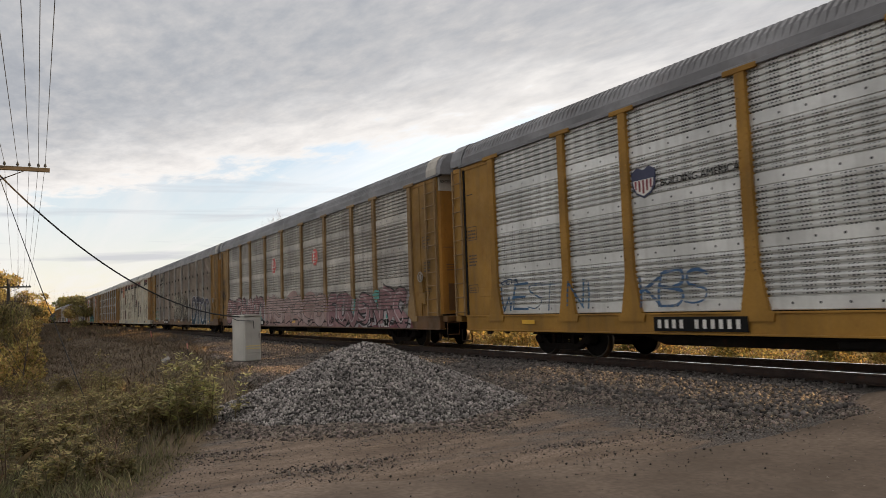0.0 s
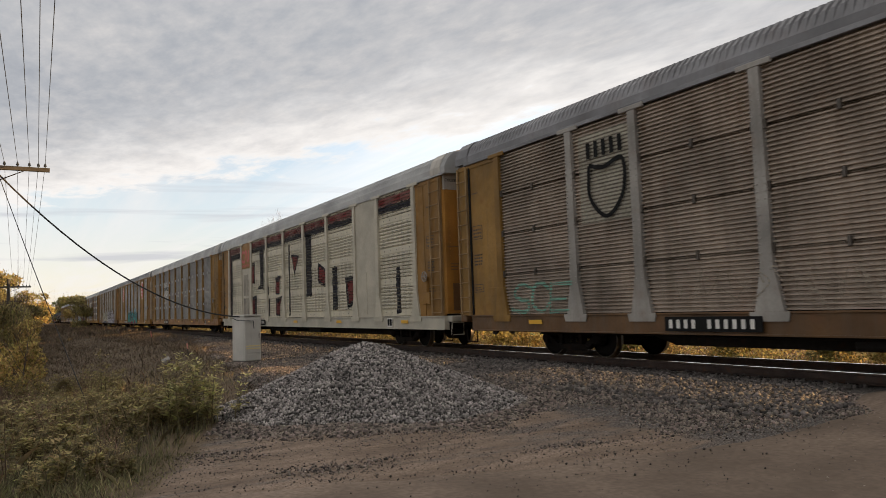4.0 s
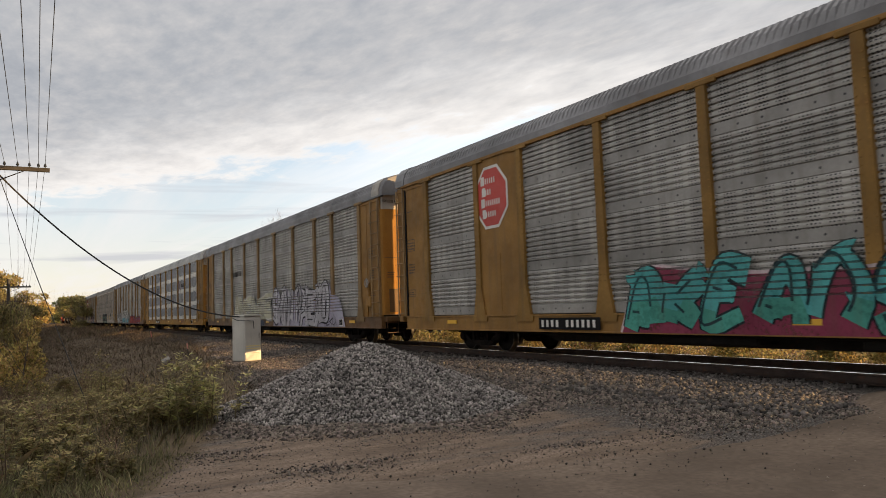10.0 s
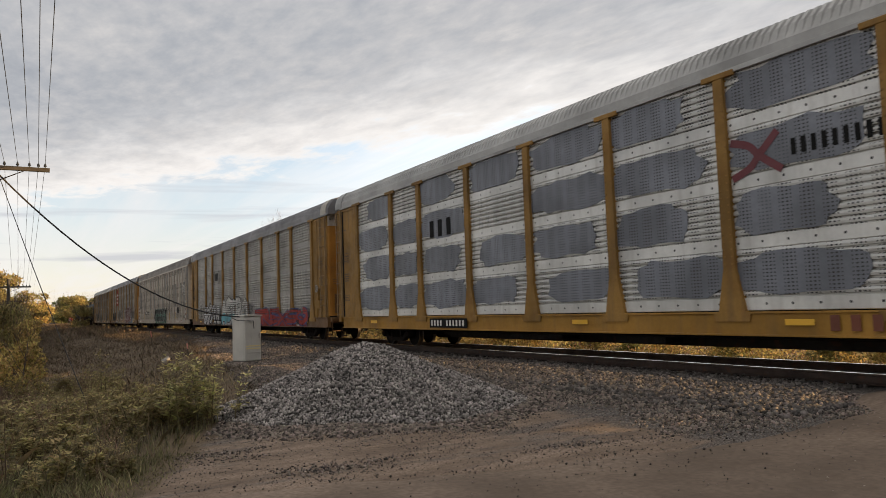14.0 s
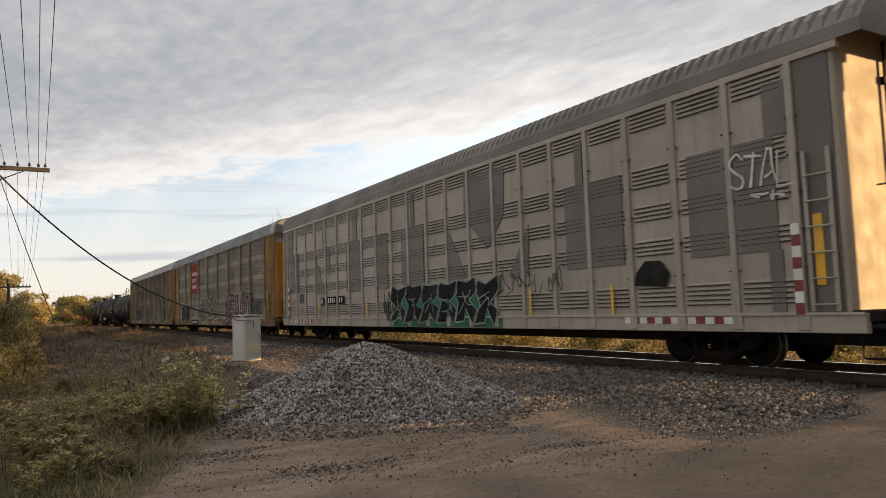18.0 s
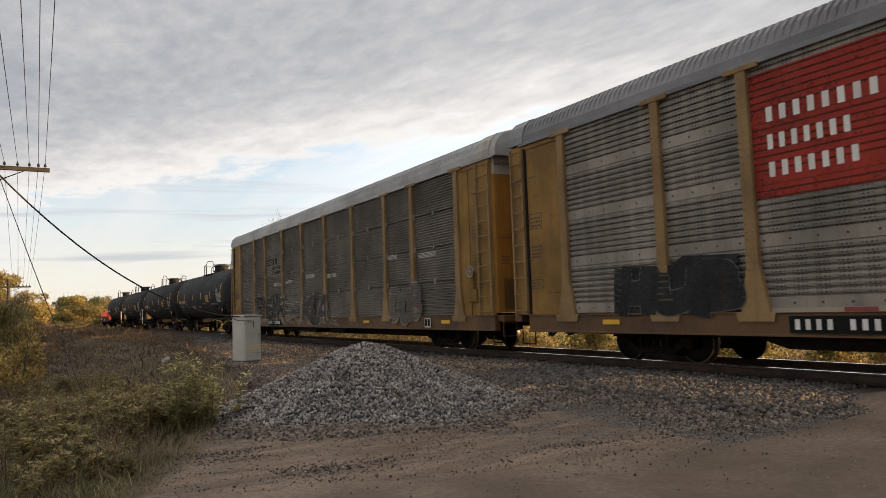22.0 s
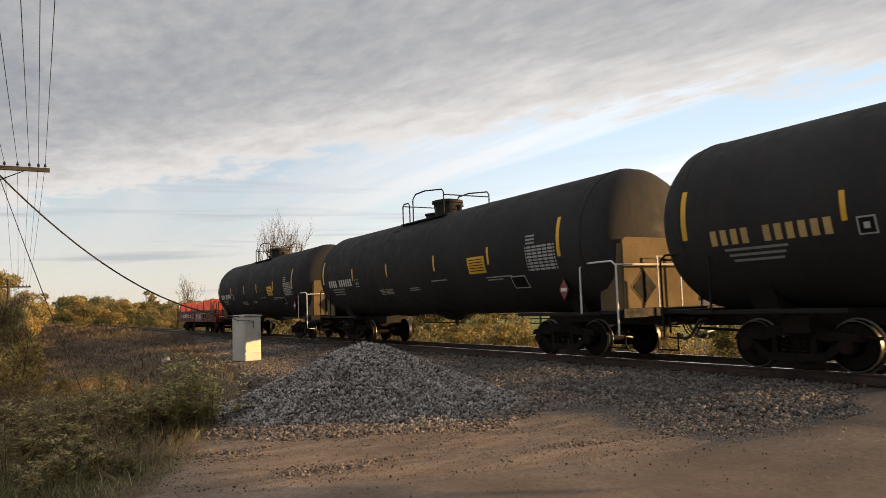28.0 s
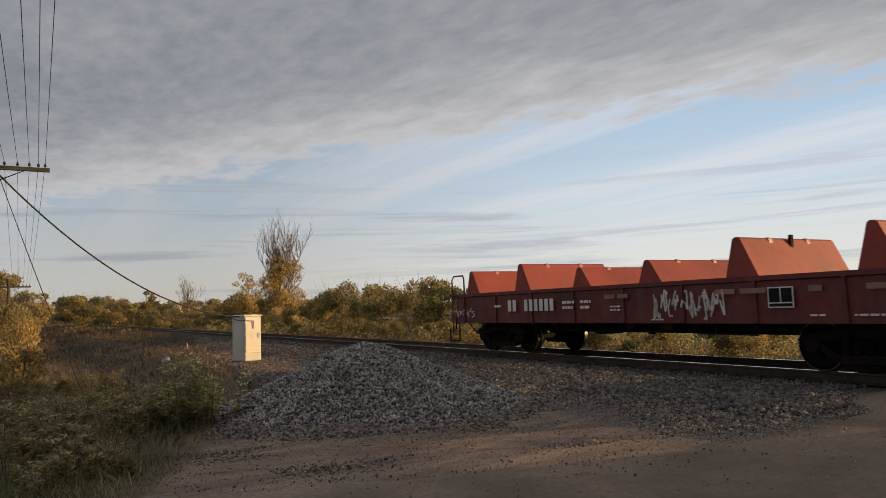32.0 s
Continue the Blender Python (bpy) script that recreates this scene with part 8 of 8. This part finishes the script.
# tank cars
def tank_car(L, label, shield, seed, R=1.64):
    shell = tank_dusty if seed == 1 else tank_black
    car = new("tank_car")
    tagged(car, label, "tank car", "cars of the freight train")
    zc, a, b = 2.66, 0.48, L - (1.02 if seed == 1 else 0.86)
    head = [(0.0, 0.0), (0.03, 0.35), (0.10, 0.68), (0.24, 0.88), (0.46, 0.97), (0.72, 1.0)]
    prof = [(a + t, max(0.02, r * R)) for t, r in head] + [(b - t, max(0.02, r * R)) for t, r in head[::-1]]
    body = part("tank", Geo().lathe(prof, (0, 0, zc), "x", 64), shell, car, "dull black cylindrical tank", smooth=True)
    for x in (a + 0.75, L / 2 - 2.6, L / 2 + 2.6, b - 0.75):
        part("seam_band", Geo().lathe([(x, R + 0.001), (x + 0.01, R + 0.008), (x + 0.07, R + 0.008), (x + 0.08, R + 0.001)], (0, 0, zc), "x", 64), shell, body, smooth=True)
    # dome, walkway and rails on top
    mid = L / 2 - (0.3 if seed == 3 else -0.45 if seed == 1 else 0)
    zt = zc + R
    part("dome", Geo().lathe([(0, 0.42), (0.40, 0.46), (0.42, 0.52), (0.50, 0.52), (0.52, 0.46), (0.57, 0.2)], (mid - 0.3, 0, zt - 0.05), "z", 24), tank_black, car, "round valve housing", smooth=True)
    part("manway", Geo().lathe([(0, 0.34), (0.12, 0.34), (0.13, 0.38), (0.18, 0.38), (0.22, 0.15)], (mid - 1.1, 0, zt - 0.05), "z", 20), tank_black, car, "bolted manway cover", smooth=True)
    part("valve", Geo().lathe([(0, 0.08), (0.2, 0.08), (0.21, 0.13), (0.28, 0.13)], (mid + 0.45, 0, zt - 0.05), "z", 12), tank_black, car, smooth=True)
    for s in (-1, 1):
        part("walkway", Geo().box(mid - 1.9, mid + 0.95, s * 0.55, s * 0.92, zt - 0.20, zt - 0.165, 0.008), tank_black, car, "grated walkway")

    def rail(pts, rr, k):
        part("handrail", Geo().tube(pts, rr, k), tank_black, car, "black pipe handrail")
    for s in (-1, 1):
        y, z0 = s * 0.85, zt - 0.26
        rail([(mid - 1.9, y, z0 - 0.05), (mid - 1.9, y, z0 + 0.70), (mid - 1.8, y, z0 + 0.78), (mid - 1.5, y, z0 + 0.78), (mid - 1.4, y, z0 + 0.68), (mid - 1.4, y, z0)], 0.024, 6)
        rail([(mid - 1.15, y, z0), (mid - 1.15, y, z0 + 0.85), (mid - 0.95, y, z0 + 1.0), (mid - 0.3, y, z0 + 1.02), (mid + 0.8, y, z0 + 0.9), (mid + 0.9, y, z0 + 0.8), (mid + 0.9, y, z0)], 0.024, 6)
        rail([(mid + 0.35, y, z0), (mid + 0.35, y, z0 + 0.42), (mid + 0.45, y, z0 + 0.5), (mid + 0.9, y, z0 + 0.52)], 0.02, 5)
    for x in (mid - 1.9, mid + 0.9):
        rail([(x, -0.85, zt + 0.46), (x, 0.85, zt + 0.46)], 0.02, 5)
    g = Geo()
    for s in (-1, 1):   # ladder down the side
        for k in range(7):
            ang = radians(35 + k * 13)
            g.tube([(mid - 1.75, s * (R + 0.12) * math.sin(ang), zc + (R + 0.12) * math.cos(ang)), (mid - 1.3, s * (R + 0.12) * math.sin(ang), zc + (R + 0.12) * math.cos(ang))], 0.014, 5)
    part("side_ladder", g, tank_black, car, "black side ladder rungs")
    part("bottom_valve", Geo().lathe([(-0.34, 0.07), (-0.2, 0.1), (-0.13, 0.4), (0.1, 0.85)], (mid + 0.1, 0, zc - R), "z", 18).tube([(mid + 0.1, 0, zc - R - 0.36), (mid + 0.1, -0.3, zc - R - 0.36)], 0.035, 6).tube([(mid - 1.6, -0.5, zc - R + 0.1), (mid - 1.2, -0.5, zc - R - 0.25), (mid + 1.2, -0.5, zc - R - 0.25), (mid + 1.6, -0.5, zc - R + 0.1)], 0.02, 5), tank_black, car, "bottom outlet valve", smooth=True)
    # stub sills, saddles and end platforms
    for end in (0, 1):
        M = pose(0, 0, 0) if end == 0 else Matrix.Translation((L, 0, 0)) @ Matrix.Rotation(math.pi, 4, "Z")
        add_part("stub_sill", "stub", lambda: Geo().box(0.55, 4.4, -0.32, 0.32, 0.72, 1.02, 0.02).prism([(-0.9, 1.02), (0.9, 1.02), (1.25, 1.75), (-1.25, 1.75)], 2.2, 2.7, "x"), black_steel, car, m=M)
        add_part("end_platform", "tplat", lambda: Geo().box(0.5, 1.25, -1.45, 1.45, 0.98, 1.06, 0.008).box(0.5, 0.56, -1.45, 1.45, 0.9, 1.1, 0.008).box(1.2, 4.2, -1.46, -1.30, 0.96, 1.04, 0.008).box(1.2, 4.2, 1.30, 1.46, 0.96, 1.04, 0.008), black_steel, car, "steel end platform", m=M)

        def rails_geo():
            q = Geo()
            for s in (-1, 1):
                q.tube([(1.75, s * 1.5, 1.0), (1.75, s * 1.5, 2.0), (1.6, s * 1.5, 2.1), (0.75, s * 1.5, 2.1), (0.62, s * 1.5, 2.0), (0.62, s * 1.5, 0.55), (0.62, s * 1.15, 0.5)], 0.022, 6)
            q.tube([(0.62, -1.5, 2.02), (0.62, 1.5, 2.02)], 0.02, 6)
            q.tube([(0.62, -0.4, 1.1), (0.62, -0.4, 2.2), (0.62, 0.3, 2.2), (0.62, 0.3, 1.1)], 0.02, 6)
            q.tube([(0.66, -1.5, 0.75), (0.66, -1.1, 0.72)], 0.014, 5)
            return q
        add_part("end_handrail", "trail", rails_geo, white_paint if (end and seed > 2) else black_steel, car, "pipe grab rail", m=M)
        add_part("brake_gear", "brakegear", lambda: Geo().tube([(1.0, -1.0, 0.7), (4.4, -0.9, 0.55)], 0.03, 6).box(2.9, 3.4, -1.2, -0.8, 0.62, 0.9, 0.02).lathe([(-0.03, 0.27), (0.0, 0.30), (0.03, 0.27)], (1.0, -0.55, 1.75), "x", 16), brown_steel, car, m=M)
        truck(car, 3.0 if end == 0 else L - 3.0)
    couplers(car, L)
    if shield:
        for end in (0, 1):
            M = Matrix() if end == 0 else Matrix.Translation((L - 0.34, 0, 0)) @ Matrix.Rotation(math.pi, 4, "Z")
            ob = add_part("head_shield", "shield", lambda: Geo().prism([(-1.12, 1.06), (1.12, 1.06), (1.12, 2.55), (1.05, 2.62), (-1.05, 2.62), (-1.12, 2.55)], 0.44, 0.50, "x").box(0.48, 1.2, -1.12, -1.07, 1.06, 2.5).box(0.48, 1.2, 1.07, 1.12, 1.06, 2.5), tan_plate, car, "tan steel head shield", m=M)
            if end:
                part("placard", Geo().prism([(0.55, 1.2), (0.90, 1.55), (0.55, 1.9), (0.20, 1.55)], 0.422, 0.439, "x"), plate_black, ob, "black diamond placard")
                part("placard_border", Geo().prism([(0.55, 1.15), (0.95, 1.55), (0.55, 1.95), (0.15, 1.55)], 0.43, 0.4395, "x"), tan_plate, ob)

    def on_tank(x, ang, w, h, material, name, lbl="", out=0.006, n_w=1, n_h=6):
        """A sheet that follows the curve of the near side; ang in degrees above the horizontal."""
        r = R + out
        q = Geo()
        vs = []
        for i in range(n_h + 1):
            t = radians(ang) + (i / n_h - 0.5) * h / r
            for k in range(2):
                vs.append((x + w * (k - 0.5), -r * math.cos(t), zc + r * math.sin(t)))
        for i in range(n_h + 1):
            t = radians(ang) + (i / n_h - 0.5) * h / r
            for k in range(2):
                vs.append((x + w * (k - 0.5), -(r - 0.005) * math.cos(t), zc + (r - 0.005) * math.sin(t)))
        o = 2 * (n_h + 1)
        fs = [(2 * i, 2 * i + 1, 2 * i + 3, 2 * i + 2) for i in range(n_h)] + [(o + 2 * i, o + 2 * i + 2, o + 2 * i + 3, o + 2 * i + 1) for i in range(n_h)]
        fs += [(2 * i, 2 * i + 2, o + 2 * i + 2, o + 2 * i) for i in range(n_h)] + [(2 * i + 1, o + 2 * i + 1, o + 2 * i + 3, 2 * i + 3) for i in range(n_h)]
        q.add(vs, fs)
        return part(name, q, material, car, lbl, smooth=True)

    on_tank(1.36, 4, 0.11, 0.92, reflector, "reflector", "tall yellow reflector strip")
    on_tank(L - 2.3, 4, 0.11, 0.92, reflector, "reflector", "tall yellow reflector strip")
    for x in (4.35, 7.25, L - 8.1, L - 5.2):
        on_tank(x, -3.5, 0.085, 0.46, reflector, "reflector", "yellow reflector strip")
    lx = L - 5.8 - (0.5 if not shield else 0)
    on_tank(lx, -11, 0.84, 0.46, reflector if shield else mat("yellow_label", (0.62, 0.36, 0.05), 0.5), "label_sheet", "yellow printed label")
    for k in range(5):
        on_tank(lx, -11 + (k - 2) * 2.6, 0.68, 0.022, brown_steel, "label_line", out=0.012, n_h=1)
    mark = paint((0.62, 0.60, 0.56)) if shield else paint((0.50, 0.34, 0.13))
    # reporting marks as bars, small print below, data panel and consolidated stencil
    for k in range(11):
        if k == 4:
            continue
        on_tank(1.98 + k * 0.21, -13, 0.125, 0.27, mark, "character_bar", out=0.006, n_h=2)
    for k in range(3):
        on_tank(2.75, -21 - k * 3.6, 1.2 - 0.12 * k, 0.045, paint((0.28, 0.27, 0.25)), "small_print", n_h=1)
    on_tank(4.66, -15, 0.28, 0.28, paint((0.45, 0.44, 0.42)), "plate_frame", "small framed class plate", n_h=2)
    on_tank(4.66, -15, 0.23, 0.23, plate_black, "plate_face", out=0.010, n_h=2)
    on_tank(4.66, -15, 0.09, 0.10, paint((0.45, 0.44, 0.42)), "plate_mark", out=0.014, n_h=1)
    px = L - 3.0
    for k in range(8):
        on_tank(px, -1.5 - k * 2.75, 1.12, 0.052, paint((0.42, 0.41, 0.40)), "data_line", n_h=1)
    for k in range(6):
        on_tank(px - 0.5 + k * 0.2, -11, 0.025, 0.66, plate_black, "data_gap", out=0.012, n_h=3)
    for k in range(3):
        on_tank(px - 0.35, 8 - k * 3, 0.34, 0.045, paint((0.35, 0.34, 0.33)), "data_line", n_h=1)
    for x, ang, w in ((6.85, -27, 1.05), (6.85, -29, 0.9), (6.85, -31, 1.0), (6.85, -33, 0.95), (8.9, -28, 0.6), (8.9, -30.5, 0.7), (10.6, -22, 0.9), (L - 4.9, -24, 1.2), (L - 5.1, -26.5, 0.7)):
        on_tank(x, ang, w, 0.032, paint((0.36, 0.35, 0.34)), "small_print", n_h=1)
    on_tank(L - 4.1, -31, 0.62, 0.36, paint((0.5, 0.49, 0.47)), "plate_frame", "white framed diagram plate", n_h=3)
    on_tank(L - 4.1, -31, 0.55, 0.30, plate_black, "plate_face", out=0.010, n_h=3)
    q = Geo().prism([(b - 1.5, 1.32), (b - 1.34, 1.56), (b - 1.5, 1.80), (b - 1.66, 1.56)], -1.47, -1.455, "y")
    part("placard", q, paint((0.24, 0.05, 0.05)), car, "red diamond placard")
    part("placard_band", Geo().box(b - 1.6, b - 1.4, -1.478, -1.466, 1.52, 1.60), white_paint, car)
    part("placard_bracket", Geo().box(b - 1.52, b - 1.48, -1.455, -1.2, 1.3, 1.8), black_steel, car)
    return car


for L, q, label, shield, seed in ((18.1, 333.0, "dusty black tank car with yellow reflector strips and lettering bars", False, 1),
                                  (18.9, 351.9, "black tank car with pale lettering bars", False, 2),
                                  (18.6, 370.5, "black tank car with tan head shields", True, 3),
                                  (17.8, 388.75, "black tank car with tan head shields and diamond placards", True, 4)):
    cars.append((tank_car(L, label, shield, seed), q))


# the red coil wagon at the end of the train
def coil_car():
    L = 14.7
    car = new("coil_car")
    tagged(car, "red open coil wagon with sloped cradles, last in the train", "railway car", "cars of the freight train")
    part("underframe", Geo().box(0.5, L - 0.5, -0.35, 0.35, 0.55, 1.0, 0.02).box(0.7, L - 0.7, -1.35, 1.35, 0.95, 1.02, 0.01), black_steel, car, "dark steel underframe")
    for s in (-1, 1):
        part("side_sill", Geo().prism([(s * 1.46, 0.80), (s * 1.46, 1.50), (s * 1.50, 1.52), (s * 1.50, 1.60), (s * 1.34, 1.60), (s * 1.34, 0.80)], 0.75, L - 0.75, "x"), coil_red, car, "deep red side girder")
        for k in range(9):
            x = 1.2 + k * 1.55
            part("side_rib", Geo().prism([(x - 0.05, 0.82), (x + 0.05, 0.82), (x + 0.03, 1.52), (x - 0.03, 1.52)], s * 1.50, s * 1.45, "y"), coil_red, car)
    for x, zt in ((1.42, 2.22), (3.72, 2.27), (5.94, 2.04), (7.98, 2.06), (10.1, 2.3), (12.45, 2.32)):
        # a cradle wedge: steep rear, long slope to the front
        part("cradle", Geo().prism([(x - 0.28, 1.45), (x - 0.06, zt - 0.03), (x - 0.02, zt), (x + 0.05, zt), (x + 0.10, zt - 0.03), (x + 0.50, 1.45)], -1.36, 1.36, "y"), hood_red, car, "red sloped coil cradle")
        g = Geo()
        for yy in (-0.55, 0.55):
            g.prism([(x + 0.06, zt + 0.012), (x + 0.115, zt - 0.02), (x + 0.14, zt - 0.12), (x + 0.10, zt - 0.12)], yy - 0.05, yy + 0.05, "y")
        part("wear_strip", g, paint((0.36, 0.2, 0.15)), car)
    part("strap", Geo().box(10.22, 10.27, -0.04, 0.04, 1.7, 2.36), brown_steel, car)
    part("bulkhead", Geo().box(L - 1.35, L - 1.25, -1.40, 1.40, 0.95, 2.12, 0.01), hood_red, car, "red end bulkhead")
    for end in (0, 1):
        M = pose(0, 0, 0) if end == 0 else Matrix.Translation((L, 0, 0)) @ Matrix.Rotation(math.pi, 4, "Z")
        part("end_platform", Geo().box(0.42, 0.78, -1.45, 1.45, 0.80, 1.1, 0.01), coil_red, car, m=M)
        g = Geo()
        for s in (-1, 1):
            g.tube([(0.45, s * 1.4, 0.95), (0.45, s * 1.4, 2.02), (0.55, s * 1.4, 2.12), (1.05, s * 1.4, 2.12), (1.1, s * 1.4, 2.0), (1.1, s * 1.4, 1.5)], 0.024, 6)
            g.tube([(0.45, s * 1.4, 0.95), (0.45, s * 1.4, 0.5), (0.8, s * 1.4, 0.48), (0.8, s * 1.4, 0.82)], 0.02, 5)
            g.tube([(0.45, s * 1.4, 1.55), (0.45, s * 0.9, 1.55)], 0.018, 5)
        part("end_handrail", g, coil_red, car, "red pipe handrail", m=M)
        if end == 0:
            part("brake_wheel", Geo().tube([(0.45, -0.35, 1.05), (0.45, -0.35, 1.75)], 0.022, 6).lathe([(0.38, 0.26), (0.42, 0.28), (0.46, 0.26)], (0, -0.35, 1.7), "x", 14), coil_red, car, "red brake wheel on its post", m=M)
        truck(car, 2.35 if end == 0 else L - 2.6)
    couplers(car, L)
    y = -1.512
    g = bars(Geo(), 3.33, 1.09, 0.42, 0.28, 2, y, seed=101)
    bars(g, 4.02, 1.09, 1.2, 0.28, 6, y, seed=102)
    rows_of_bars(g, 5.5, 1.12, 0.42, 0.24, 2, y), rows_of_bars(g, 6.12, 1.12, 0.34, 0.24, 2, y), rows_of_bars(g, 2.75, 1.2, 0.32, 0.12, 1, y)
    rows_of_bars(g, 11.5, 0.92, 0.3, 0.06, 1, y), rows_of_bars(g, 12.2, 0.92, 0.7, 0.06, 1, y), rows_of_bars(g, 7.05, 1.06, 0.3, 0.14, 2, y), rows_of_bars(g, 8.2, 0.86, 0.3, 0.06, 1, y)
    part("lettering_marks", g, white_paint, car, "white lettering bars")
    for x, w in ((6.9, 0.3), (7.28, 0.3), (9.72, 0.42), (10.24, 0.5), (11.5, 0.22), (12.4, 0.5)):
        part("reflector", Geo().box(x, x + w, y - 0.002, y + 0.002, 1.31, 1.40), paint((0.26, 0.15, 0.11)), car)
    tag_lines(car, 8.25, 9.9, 0.90, 1.42, 17, (0.66, 0.62, 0.6), 103, 0.035, y - 0.004)
    tag_lines(car, 0.8, 1.8, 0.95, 1.2, 6, (0.55, 0.5, 0.48), 104, 0.03, y - 0.004)
    part("data_frame", Geo().box(10.78, 11.24, y - 0.004, y + 0.004, 1.06, 1.40), white_paint, car)
    part("data_face", Geo().box(10.80, 11.0, y - 0.008, y, 1.15, 1.38).box(11.02, 11.22, y - 0.008, y, 1.15, 1.38).box(10.80, 11.22, y - 0.008, y, 1.08, 1.13), plate_black, car)
    g = Geo().tube([(3.8, -1.2, 0.72), (11.2, -1.2, 0.70)], 0.025, 5)
    for x in (4.6, 5.4, 7.0, 8.6, 9.8):
        g.tube([(x, -1.2, 0.95), (x, -1.2, 0.68)], 0.02, 5)
    g.box(6.1, 6.5, -1.1, -0.6, 0.55, 0.9, 0.02)
    part("brake_rigging", g, brown_steel, car)
    # hangers, levers and pipes below the girder
    for x, d, w in ((4.3, 0.16, 0.05), (4.95, 0.12, 0.2), (5.9, 0.22, 0.06), (7.3, 0.14, 0.25), (7.95, 0.24, 0.05), (8.3, 0.17, 0.3), (9.1, 0.12, 0.12), (9.55, 0.22, 0.06), (10.3, 0.15, 0.18)):
        part("hanger", Geo().box(x, x + w, -1.38, -1.2, 0.82 - d, 0.82, 0.008), brown_steel, car)
    part("brake_rod", Geo().tube([(4.2, -1.3, 0.66), (6.2, -1.3, 0.62), (8.0, -1.3, 0.64), (10.4, -1.3, 0.60)], 0.018, 5), brown_steel, car, "thin rusty brake rod")
    return car


cars.append((coil_car(), 403.45))

# distance travelled by the reference point, by time
TRAVEL = ((0, -24.05), (1, -9.70), (2, 4.62), (3, 18.89), (4.5, 40.0), (6, 60.79), (7, 74.35), (8, 87.87), (9, 101.40), (10, 114.93), (11, 128.30), (12, 141.50), (13, 154.47),
          (14, 167.29), (15.5, 186.4), (17, 205.24), (18, 217.60), (19, 229.80), (20, 241.81), (21, 253.56), (22, 265.16), (23, 276.73), (24, 288.34), (25, 300.16), (26.5, 317.8), (28, 335.09), (29, 346.22),
          (30, 357.13), (31, 367.95), (32, 378.76))


def motions():
    """The whole train rolls past, slowing a little."""
    for car, q in cars:
        walk(car, [(t, pose(6.256 + 0.9986 * (s - q), TRACK_Y, 0)) for t, s in TRAVEL])


motions()
